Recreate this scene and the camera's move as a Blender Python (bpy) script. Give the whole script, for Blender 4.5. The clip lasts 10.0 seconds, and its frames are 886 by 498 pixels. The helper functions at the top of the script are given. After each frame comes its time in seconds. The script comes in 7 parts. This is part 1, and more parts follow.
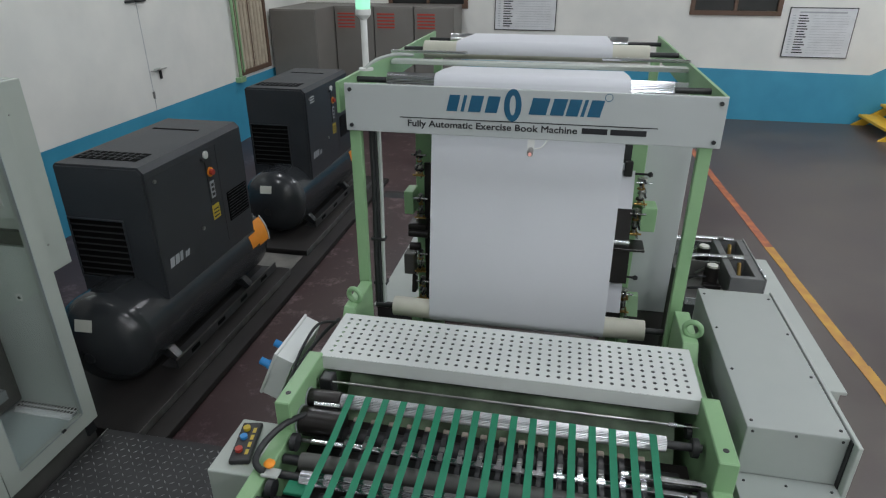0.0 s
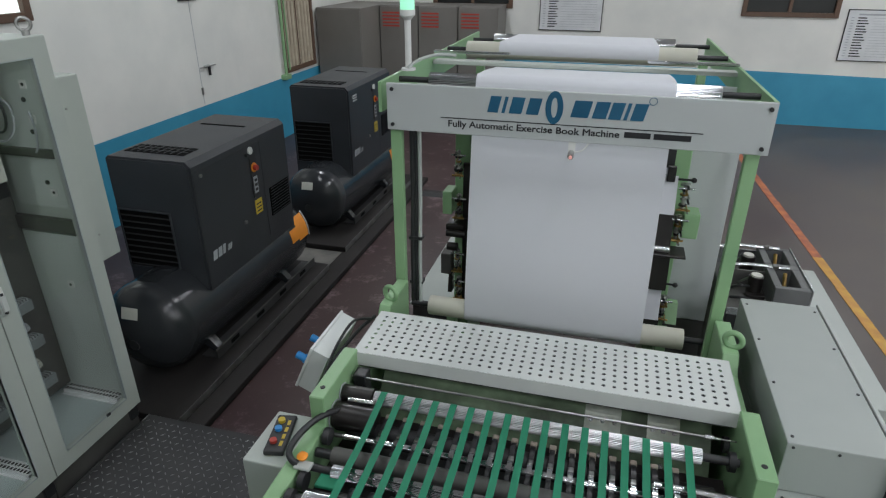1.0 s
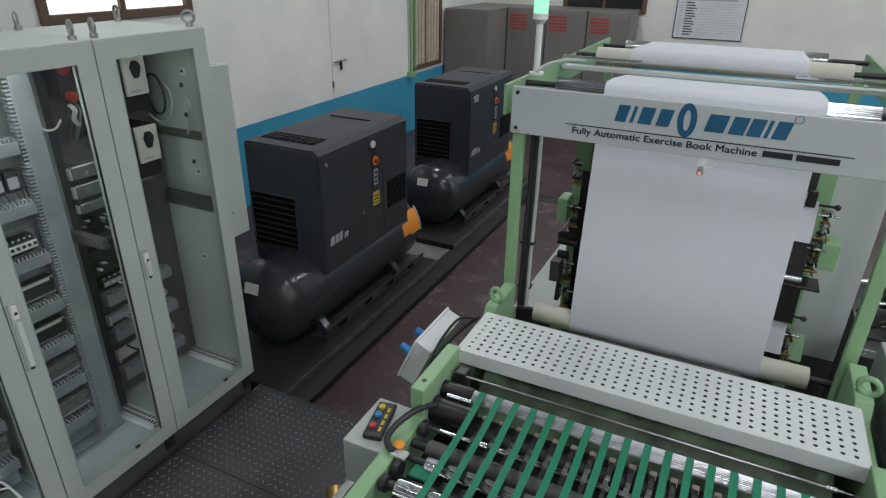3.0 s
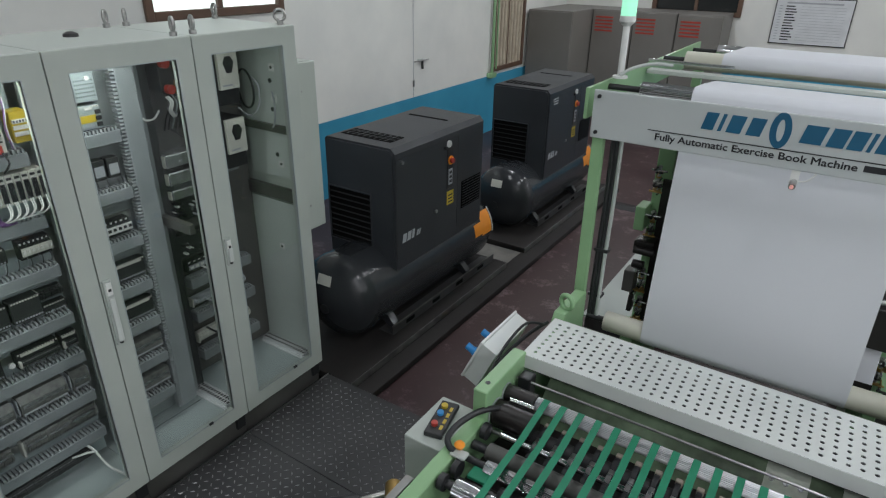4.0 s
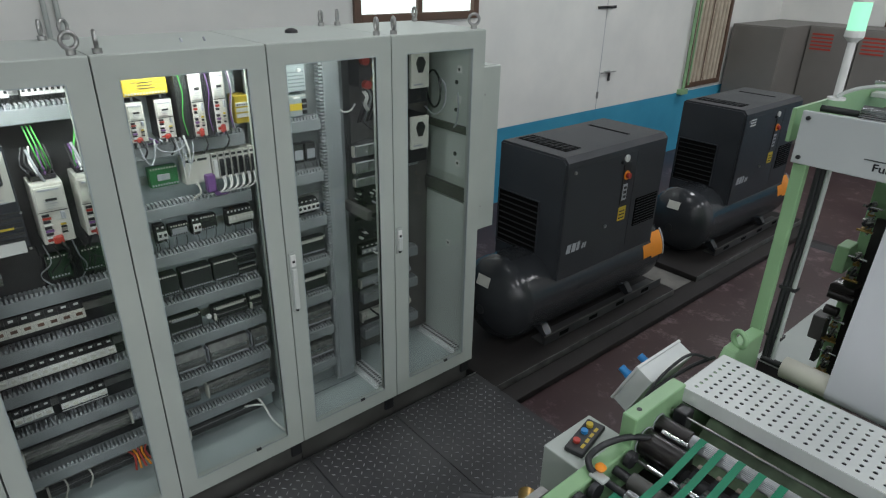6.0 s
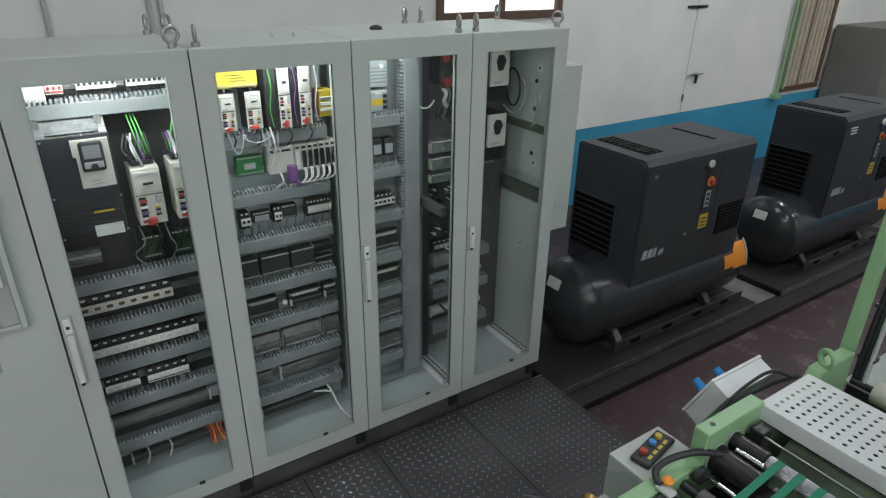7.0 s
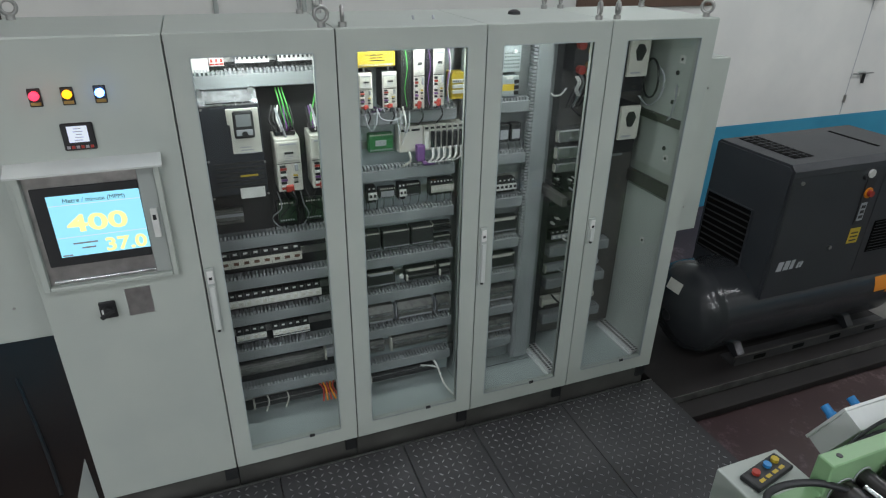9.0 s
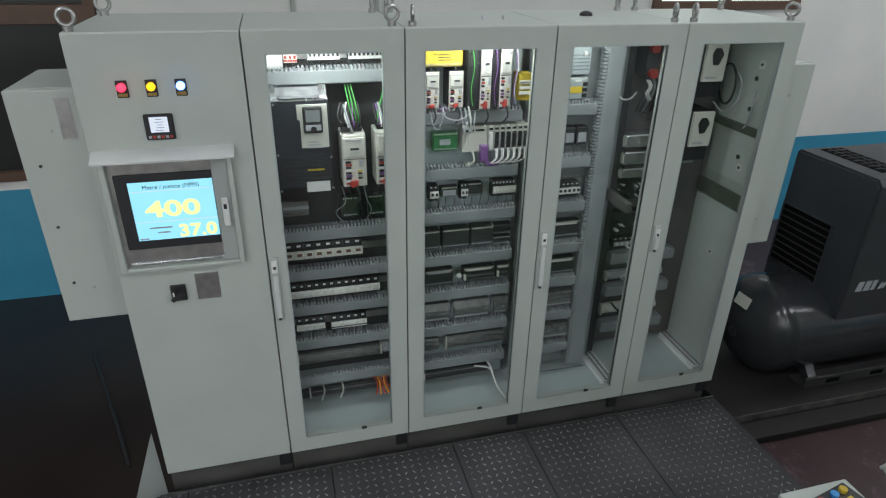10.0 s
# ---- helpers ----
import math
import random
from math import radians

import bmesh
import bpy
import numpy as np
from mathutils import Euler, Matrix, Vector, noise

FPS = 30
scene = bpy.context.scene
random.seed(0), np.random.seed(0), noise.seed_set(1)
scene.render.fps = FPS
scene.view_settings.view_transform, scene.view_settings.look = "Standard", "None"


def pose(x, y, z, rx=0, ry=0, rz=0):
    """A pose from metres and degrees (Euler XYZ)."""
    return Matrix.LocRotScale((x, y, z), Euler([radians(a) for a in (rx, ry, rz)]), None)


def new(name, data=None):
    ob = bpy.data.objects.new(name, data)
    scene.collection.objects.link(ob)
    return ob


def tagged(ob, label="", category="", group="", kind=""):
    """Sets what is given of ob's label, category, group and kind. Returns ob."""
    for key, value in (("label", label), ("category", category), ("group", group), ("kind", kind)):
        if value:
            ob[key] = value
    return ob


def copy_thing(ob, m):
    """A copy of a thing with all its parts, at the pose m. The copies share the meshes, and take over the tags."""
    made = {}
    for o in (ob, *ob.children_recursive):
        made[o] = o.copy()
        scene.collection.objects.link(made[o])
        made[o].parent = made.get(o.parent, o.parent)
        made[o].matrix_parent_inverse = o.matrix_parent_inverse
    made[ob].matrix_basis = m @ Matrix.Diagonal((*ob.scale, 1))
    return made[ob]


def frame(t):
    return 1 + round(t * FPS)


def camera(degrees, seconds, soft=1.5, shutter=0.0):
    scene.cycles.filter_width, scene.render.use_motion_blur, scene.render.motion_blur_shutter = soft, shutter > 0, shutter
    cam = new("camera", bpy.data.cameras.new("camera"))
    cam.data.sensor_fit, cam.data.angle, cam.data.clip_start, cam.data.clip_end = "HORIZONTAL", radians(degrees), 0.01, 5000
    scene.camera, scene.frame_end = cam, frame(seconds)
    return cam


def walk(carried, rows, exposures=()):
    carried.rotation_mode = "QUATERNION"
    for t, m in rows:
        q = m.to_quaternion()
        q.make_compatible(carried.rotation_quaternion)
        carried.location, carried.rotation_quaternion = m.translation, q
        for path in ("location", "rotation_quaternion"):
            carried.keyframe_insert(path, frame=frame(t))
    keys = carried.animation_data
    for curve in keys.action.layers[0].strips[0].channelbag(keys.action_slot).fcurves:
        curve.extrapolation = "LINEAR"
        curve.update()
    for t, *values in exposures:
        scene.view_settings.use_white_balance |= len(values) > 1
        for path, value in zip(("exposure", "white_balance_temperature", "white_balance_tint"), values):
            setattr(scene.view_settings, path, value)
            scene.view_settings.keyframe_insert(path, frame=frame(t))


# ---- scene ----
cam = camera(71.38, 10.0, soft=1.2)
walk(cam, [
    (0.0, pose(0.016, 0.024, 2.540, 64.61, 0.04, 11.27)),
    (0.5, pose(0.020, 0.028, 2.542, 64.53, 0.01, 13.11)),
    (1.0, pose(0.019, 0.024, 2.547, 64.54, -0.02, 15.14)),
    (1.5, pose(0.015, 0.019, 2.550, 64.53, -0.07, 17.32)),
    (2.0, pose(0.008, 0.015, 2.552, 64.52, -0.25, 20.20)),
    (2.5, pose(-0.003, 0.008, 2.552, 64.59, -0.55, 23.02)),
    (4.0, pose(-0.014, 0.011, 2.553, 64.56, -0.76, 33.38)),
    (4.5, pose(-0.019, 0.009, 2.550, 64.62, -0.77, 37.32)),
    (5.0, pose(-0.021, 0.008, 2.544, 64.90, -0.77, 41.68)),
    (5.5, pose(-0.018, 0.002, 2.540, 65.07, -0.98, 45.84)),
    (7.0, pose(-0.013, -0.012, 2.528, 64.97, -0.79, 56.98)),
    (7.5, pose(-0.009, -0.020, 2.528, 64.64, -0.82, 59.80)),
    (8.0, pose(-0.004, -0.023, 2.529, 64.14, -0.88, 62.87)),
    (8.5, pose(0.001, -0.023, 2.532, 63.69, -0.89, 65.80)),
    (9.0, pose(0.004, -0.026, 2.531, 63.51, -1.01, 68.97)),
    (9.5, pose(0.008, -0.021, 2.530, 63.46, -0.98, 72.07)),
    (10.0, pose(0.009, -0.021, 2.529, 63.47, -0.98, 75.20)),
])

# ---- light ----
world = bpy.data.worlds.new("world")
scene.world = world
world.use_nodes = True
_n = world.node_tree.nodes
_sky = _n.new("ShaderNodeTexSky")
_sky.sky_type, _sky.sun_disc = "NISHITA", False
_sky.sun_elevation, _sky.sun_rotation = radians(50), radians(90)
world.node_tree.links.new(_sky.outputs[0], _n["Background"].inputs[0])
_n["Background"].inputs[1].default_value = 0.10
scene.view_settings.exposure = 0.0


def area_lamp(name, m, sx, sy, watts, colour):
    d = bpy.data.lights.new(name, "AREA")
    d.shape, d.size, d.size_y, d.energy, d.color = "RECTANGLE", sx, sy, watts, colour
    ob = new(name, d)
    ob.matrix_world = m
    return ob


# unseen ceiling lights; the column at x 7.2 is added for the cabinet fronts
TUBE_WHITE = (0.965, 1.0, 1.05)
for _x, _w in ((-2.6, 25), (0.6, 27.5), (3.8, 40), (7.2, 64)):
    _west = _x < -2
    _south = 0.3 if _west else 1.0 if _x < 1 else 1.5
    for _y, _k in ((-4.8, _south * (0.5 if _x < 1 else 1.0)), (-2.0, _south * (1.15 if _x < 1 else 1.0)), (1.6, 0.95 if _west else 1.12 if _x < 1 else 0.9), (5.6, 1.75 if _west else 0.9), (9.4, 1.5 if _west else 1.0)):
        area_lamp("tube_light", pose(_x, _y, 4.44), 0.28, 1.5, _w * _k, TUBE_WHITE)


# ---- materials ----
def mat(name, a, b=None, rough=0.5, rough2=None, metal=0.0, scale=6.0, fine=120.0, bump=0.05, coat=0.0, spec=0.5, detail=5.0):
    """Two colours mixed by broad noise, with fine noise in roughness and relief."""
    m = bpy.data.materials.new(name)
    m.use_nodes = True
    nt = m.node_tree
    N, L = nt.nodes, nt.links
    p = N["Principled BSDF"]
    b = b or tuple(c * 0.88 for c in a)
    tc = N.new("ShaderNodeTexCoord")
    n1 = N.new("ShaderNodeTexNoise")
    n1.inputs["Scale"].default_value, n1.inputs["Detail"].default_value = scale, detail
    n2 = N.new("ShaderNodeTexNoise")
    n2.inputs["Scale"].default_value, n2.inputs["Detail"].default_value = fine, 3
    L.new(tc.outputs["Object"], n1.inputs["Vector"])
    L.new(tc.outputs["Object"], n2.inputs["Vector"])
    ramp = N.new("ShaderNodeValToRGB")
    ramp.color_ramp.elements[0].position, ramp.color_ramp.elements[1].position = 0.32, 0.68
    ramp.color_ramp.elements[0].color, ramp.color_ramp.elements[1].color = (*b, 1), (*a, 1)
    L.new(n1.outputs["Fac"], ramp.inputs[0])
    L.new(ramp.outputs[0], p.inputs["Base Color"])
    mr = N.new("ShaderNodeMapRange")
    mr.inputs["To Min"].default_value, mr.inputs["To Max"].default_value = rough * 0.85, rough2 or min(1.0, rough * 1.2)
    L.new(n1.outputs["Fac"], mr.inputs["Value"])
    L.new(mr.outputs[0], p.inputs["Roughness"])
    p.inputs["Metallic"].default_value = metal
    p.inputs["Coat Weight"].default_value = coat
    p.inputs["Specular IOR Level"].default_value = spec
    if bump:
        bp = N.new("ShaderNodeBump")
        bp.inputs["Strength"].default_value, bp.inputs["Distance"].default_value = bump, 0.004
        L.new(n2.outputs["Fac"], bp.inputs["Height"])
        L.new(bp.outputs[0], p.inputs["Normal"])
    return m


def glow(name, colour, strength):
    m = bpy.data.materials.new(name)
    m.use_nodes = True
    p = m.node_tree.nodes["Principled BSDF"]
    p.inputs["Base Color"].default_value = (*[c * 0.5 for c in colour], 1)
    p.inputs["Emission Color"].default_value = (*colour, 1)
    p.inputs["Emission Strength"].default_value = strength
    return m


def floor_material():
    m = mat("epoxy_floor", (0.10, 0.083, 0.073), (0.058, 0.039, 0.042), rough=0.28, rough2=0.5, scale=0.9, fine=60, bump=0.03, spec=0.5)
    nt = m.node_tree
    N, L = nt.nodes, nt.links
    p = N["Principled BSDF"]
    tc = N.new("ShaderNodeTexCoord")
    st = N.new("ShaderNodeTexNoise")
    st.inputs["Scale"].default_value, st.inputs["Detail"].default_value, st.inputs["Roughness"].default_value = 4.2, 11, 0.78
    L.new(tc.outputs["Object"], st.inputs["Vector"])
    rp = N.new("ShaderNodeValToRGB")
    rp.color_ramp.elements[0].position, rp.color_ramp.elements[1].position = 0.535, 0.66
    rp.color_ramp.elements[0].color, rp.color_ramp.elements[1].color = (0, 0, 0, 1), (1, 1, 1, 1)
    L.new(st.outputs["Fac"], rp.inputs[0])
    # worn pale scuffs lie in the gangway beside the compressors
    sep = N.new("ShaderNodeSeparateXYZ")
    L.new(tc.outputs["Object"], sep.inputs[0])
    g1 = N.new("ShaderNodeMapRange")
    g1.inputs["From Min"].default_value, g1.inputs["From Max"].default_value = 0.4, -0.6
    L.new(sep.outputs["X"], g1.inputs["Value"])
    mul = N.new("ShaderNodeMath")
    mul.operation = "MULTIPLY"
    L.new(rp.outputs[0], mul.inputs[0])
    g2 = N.new("ShaderNodeMapRange")
    g2.inputs["From Min"].default_value, g2.inputs["From Max"].default_value = 1.2, 3.4
    L.new(sep.outputs["Y"], g2.inputs["Value"])
    both = N.new("ShaderNodeMath")
    both.operation = "MULTIPLY"
    L.new(g1.outputs[0], both.inputs[0])
    L.new(g2.outputs[0], both.inputs[1])
    L.new(both.outputs[0], mul.inputs[1])
    mix = N.new("ShaderNodeMixRGB")
    old = p.inputs["Base Color"].links[0].from_socket
    L.new(mul.outputs[0], mix.inputs[0])
    L.new(old, mix.inputs[1])
    mix.inputs[2].default_value = (0.33, 0.33, 0.33, 1)
    # the work bay is darker maroon than the gangway past the line
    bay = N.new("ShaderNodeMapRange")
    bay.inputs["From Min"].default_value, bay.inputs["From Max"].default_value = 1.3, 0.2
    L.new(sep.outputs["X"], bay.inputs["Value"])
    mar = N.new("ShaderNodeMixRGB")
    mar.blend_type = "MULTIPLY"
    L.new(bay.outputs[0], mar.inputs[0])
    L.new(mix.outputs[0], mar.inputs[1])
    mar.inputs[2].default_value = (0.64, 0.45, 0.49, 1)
    # shade on the floor past the cabinets' end, multiplied into the colour
    shade_x = N.new("ShaderNodeMapRange")
    shade_x.inputs["From Min"].default_value, shade_x.inputs["From Max"].default_value = -2.0, -2.45
    L.new(sep.outputs["X"], shade_x.inputs["Value"])
    shade_y = N.new("ShaderNodeMapRange")
    shade_y.inputs["From Min"].default_value, shade_y.inputs["From Max"].default_value = 0.4, -0.4
    L.new(sep.outputs["Y"], shade_y.inputs["Value"])
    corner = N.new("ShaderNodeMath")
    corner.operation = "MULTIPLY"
    L.new(shade_x.outputs[0], corner.inputs[0])
    L.new(shade_y.outputs[0], corner.inputs[1])
    # this multiply node darkens the floor colour by the shade mask
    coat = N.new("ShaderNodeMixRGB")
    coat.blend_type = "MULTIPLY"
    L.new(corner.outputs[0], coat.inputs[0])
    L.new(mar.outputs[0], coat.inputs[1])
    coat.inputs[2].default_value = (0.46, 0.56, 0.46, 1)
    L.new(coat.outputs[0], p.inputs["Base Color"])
    return m


M = {}
M["floor"] = floor_material()
M["tray"] = mat("blue_grey_base_tray", (0.50, 0.57, 0.57), (0.44, 0.50, 0.50), rough=0.38, scale=5)
M["steel_plate"] = mat("grey_zinc_plate", (0.27, 0.295, 0.30), (0.20, 0.22, 0.225), rough=0.4, scale=4, metal=0.25)
M["pale"] = mat("pale_inner_panel", (0.54, 0.59, 0.565), (0.47, 0.515, 0.49), rough=0.4, scale=3)
M["sensor_red"] = glow("red_sensor_tip", (0.85, 0.42, 0.38), 0.55)
M["wall"] = mat("white_wall_paint", (0.80, 0.80, 0.76), (0.70, 0.71, 0.68), rough=0.6, scale=1.6, fine=40, bump=0.08)
M["wall_blue"] = mat("blue_wall_paint", (0.055, 0.33, 0.50), (0.042, 0.28, 0.44), rough=0.45, scale=2.0, fine=40, bump=0.08)
M["ceiling"] = mat("ceiling_paint", (0.7, 0.7, 0.68), rough=0.8)
M["cab"] = mat("grey_cabinet_paint", (0.46, 0.50, 0.46), (0.42, 0.46, 0.43), rough=0.42, scale=3, fine=300, bump=0.03)
M["cab_in"] = mat("galvanised_plate", (0.40, 0.46, 0.47), (0.33, 0.38, 0.39), rough=0.38, scale=4, metal=0.25)
M["duct"] = mat("grey_duct_plastic", (0.27, 0.295, 0.305), (0.235, 0.255, 0.265), rough=0.45, scale=8)
M["dark"] = mat("black_plastic", (0.022, 0.023, 0.025), rough=0.42, scale=10)
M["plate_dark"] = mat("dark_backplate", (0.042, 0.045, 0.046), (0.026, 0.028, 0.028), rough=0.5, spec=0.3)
M["ivory"] = mat("ivory_plastic", (0.62, 0.62, 0.56), (0.55, 0.55, 0.50), rough=0.42, scale=12)
M["white"] = mat("white_plastic", (0.75, 0.76, 0.74), rough=0.4, scale=12)
M["yellow"] = mat("yellow_plastic", (0.58, 0.43, 0.04), rough=0.45)
M["orange"] = mat("orange_plastic", (0.88, 0.30, 0.02), rough=0.4)
M["red"] = mat("red_plastic", (0.45, 0.05, 0.035), rough=0.4)
M["blue"] = mat("blue_plastic", (0.03, 0.25, 0.60), rough=0.35)
M["green_pcb"] = mat("green_circuit_board", (0.04, 0.22, 0.07), (0.03, 0.15, 0.05), rough=0.4, scale=40)
M["finger"] = mat("grey_duct_finger", (0.34, 0.36, 0.37), (0.27, 0.29, 0.30), rough=0.5, scale=9)
M["lime"] = mat("green_cable", (0.10, 0.55, 0.10), rough=0.4)
M["violet"] = mat("violet_plastic", (0.20, 0.09, 0.28), rough=0.4)
M["comp"] = mat("charcoal_powder_coat", (0.036, 0.040, 0.046), (0.029, 0.032, 0.037), rough=0.42, scale=4, fine=500, bump=0.12)
M["tank"] = mat("charcoal_gloss_enamel", (0.034, 0.037, 0.041), (0.028, 0.031, 0.035), rough=0.19, scale=3, fine=200, bump=0.04)
M["dusty"] = mat("dusty_concrete", (0.20, 0.19, 0.175), (0.09, 0.085, 0.08), rough=0.6, scale=6, detail=8)
M["worn_edge"] = mat("worn_steel_edge", (0.17, 0.165, 0.16), (0.05, 0.048, 0.047), rough=0.4, scale=9, detail=8)
M["base_grey"] = mat("grey_brown_plinth_paint", (0.105, 0.105, 0.098), (0.07, 0.07, 0.065), rough=0.5, scale=5)
M["bright_roller"] = mat("ground_roller_steel", (0.62, 0.63, 0.65), (0.56, 0.57, 0.59), rough=0.36, metal=1.0, scale=20, bump=0)
# oily black steel; also the painted shade of the feeder bed
M["gloss_black"] = mat("oily_and_shade_black", (0.016, 0.013, 0.012), (0.010, 0.009, 0.009), rough=0.26, rough2=0.42, scale=12)
M["roller_steel"] = mat("drawn_roller_steel", (0.60, 0.61, 0.63), (0.52, 0.53, 0.55), rough=0.17, metal=1.0, scale=14, bump=0)
M["translucent"] = mat("dusty_terminal_plastic", (0.20, 0.205, 0.19), (0.10, 0.105, 0.10), rough=0.35, scale=45)
M["bright_strip"] = mat("bright_metal_strip", (0.66, 0.68, 0.69), (0.42, 0.44, 0.45), rough=0.25, metal=0.8, scale=40, bump=0)
M["skid"] = mat("black_steel", (0.060, 0.060, 0.062), (0.030, 0.029, 0.029), rough=0.42, scale=5)
M["slab"] = mat("dark_concrete_plinth", (0.030, 0.027, 0.026), (0.017, 0.015, 0.015), rough=0.6, spec=0.25, scale=3, bump=0.15)
M["green"] = mat("pale_green_machine_paint", (0.27, 0.45, 0.24), (0.23, 0.40, 0.21), rough=0.4, scale=4, fine=200, bump=0.05)
M["mgrey"] = mat("light_grey_machine_paint", (0.44, 0.475, 0.45), (0.405, 0.44, 0.42), rough=0.42, scale=3, fine=250, bump=0.04)
# slat steel with the grille's shade put into its colour
M["grille"] = mat("shaded_grille_steel", (0.012, 0.012, 0.013), rough=0.7, spec=0.2)
M["navy"] = mat("blue_black_inverter_case", (0.026, 0.032, 0.042), (0.020, 0.025, 0.033), rough=0.4, scale=6)
M["board_dark"] = mat("dark_green_circuit_board", (0.018, 0.050, 0.024), (0.012, 0.032, 0.016), rough=0.4, scale=60)
M["copper"] = mat("brown_contact_window", (0.16, 0.085, 0.055), (0.09, 0.05, 0.035), rough=0.4, scale=30)
# near black stands for the shade inside grille openings and slots
M["void"] = mat("shaded_opening", (0.004, 0.004, 0.004), rough=0.9, spec=0.1)
M["enclosure"] = mat("white_enclosure_paint", (0.74, 0.77, 0.75), (0.66, 0.69, 0.675), rough=0.4, scale=5)
M["pale_box"] = mat("pale_grey_enclosure", (0.60, 0.63, 0.61), (0.55, 0.58, 0.565), rough=0.42, scale=4, fine=250, bump=0.03)
M["cover_dark"] = mat("dark_grey_machine_paint", (0.14, 0.145, 0.145), (0.11, 0.115, 0.115), rough=0.45, scale=6)
M["cover"] = mat("drive_cover_paint", (0.36, 0.39, 0.37), (0.33, 0.36, 0.345), rough=0.42, scale=3, fine=250, bump=0.04)
M["sign"] = mat("grey_sign_paint", (0.47, 0.50, 0.50), (0.44, 0.47, 0.47), rough=0.32, scale=2, bump=0.02)
M["chrome"] = mat("polished_steel", (0.70, 0.71, 0.72), (0.50, 0.51, 0.52), rough=0.2, metal=1.0, scale=5, bump=0)
M["zinc"] = mat("galvanised_sheet", (0.86, 0.88, 0.89), (0.76, 0.78, 0.79), rough=0.5, metal=0.1, scale=30)
M["steel"] = mat("machined_steel", (0.48, 0.48, 0.47), (0.34, 0.34, 0.33), rough=0.34, metal=1.0, scale=20, bump=0.05)
M["brass"] = mat("brass", (0.50, 0.33, 0.12), (0.35, 0.22, 0.08), rough=0.3, metal=1.0, scale=20)
M["rubber"] = mat("cream_rubber_roller", (0.62, 0.61, 0.52), (0.57, 0.56, 0.48), rough=0.6, scale=5)
M["green_plate"] = mat("worn_green_plate", (0.62, 0.66, 0.58), (0.40, 0.44, 0.37), rough=0.35, scale=12, metal=0.3)
M["green_oily"] = mat("oil_stained_green_paint", (0.27, 0.38, 0.24), (0.06, 0.08, 0.05), rough=0.4, scale=5, detail=7)
M["rubber_tip"] = mat("tan_rubber", (0.34, 0.30, 0.25), (0.26, 0.22, 0.18), rough=0.6)
M["black_rubber"] = mat("black_rubber", (0.02, 0.02, 0.021), rough=0.55)
M["paper"] = mat("white_paper_web", (0.66, 0.675, 0.715), (0.64, 0.655, 0.695), rough=0.75, scale=1.5, fine=400, bump=0.02)
M["belt"] = mat("green_belt_fabric", (0.012, 0.21, 0.11), (0.010, 0.17, 0.09), rough=0.6, scale=9, fine=400, bump=0.1)
M["checker"] = mat("dark_chequer_plate", (0.085, 0.085, 0.088), (0.048, 0.048, 0.051), rough=0.38, scale=2.5, metal=0.4, detail=8, fine=150)
M["stud"] = mat("worn_chequer_lozenge", (0.36, 0.36, 0.37), (0.15, 0.15, 0.155), rough=0.3, scale=6, metal=0.5)
M["ink"] = mat("dark_blue_letter_film", (0.015, 0.11, 0.20), (0.012, 0.09, 0.17), rough=0.3)
M["black_ink"] = mat("black_print", (0.015, 0.016, 0.02), rough=0.4)
M["line"] = mat("yellow_floor_paint", (0.58, 0.34, 0.05), (0.44, 0.20, 0.05), rough=0.5, scale=7, fine=80, bump=0.1)
M["line_old"] = mat("worn_orange_floor_paint", (0.52, 0.17, 0.06), (0.30, 0.085, 0.05), rough=0.5, scale=9, fine=80, bump=0.1)
M["brown"] = mat("brown_window_frame", (0.13, 0.075, 0.05), (0.10, 0.06, 0.04), rough=0.5)
M["curtain"] = mat("beige_blind_fabric", (0.52, 0.46, 0.36), (0.42, 0.36, 0.28), rough=0.8, scale=8)
M["grey_cab"] = mat("stone_grey_cabinet_paint", (0.20, 0.19, 0.175), (0.175, 0.165, 0.15), rough=0.5, scale=2)
M["print_grey"] = mat("grey_print", (0.40, 0.42, 0.45), rough=0.6)
M["poster"] = mat("poster_paper", (0.70, 0.72, 0.74), rough=0.5)
M["yellow_paint"] = mat("yellow_safety_paint", (0.75, 0.45, 0.03), rough=0.45)
M["lamp_green"] = glow("green_beacon", (0.34, 0.86, 0.58), 0.95)
M["lamp_red"] = glow("red_indicator", (1.0, 0.03, 0.07), 3.0)
M["lamp_amber"] = glow("amber_indicator", (1.0, 0.45, 0.01), 2.0)
M["lamp_blue"] = glow("blue_indicator", (0.15, 0.35, 1.0), 6.0)
M["screen"] = glow("screen_cyan", (0.32, 0.78, 0.95), 0.85)
M["screen_y"] = glow("screen_yellow", (0.95, 0.92, 0.34), 1.0)
M["screen_w"] = glow("meter_display", (0.75, 0.82, 0.95), 0.7)
M["day"] = glow("bright_outdoors", (0.9, 1.0, 0.97), 1.1)
M["glass_dark"] = mat("night_window_glass", (0.02, 0.022, 0.022), rough=0.12)


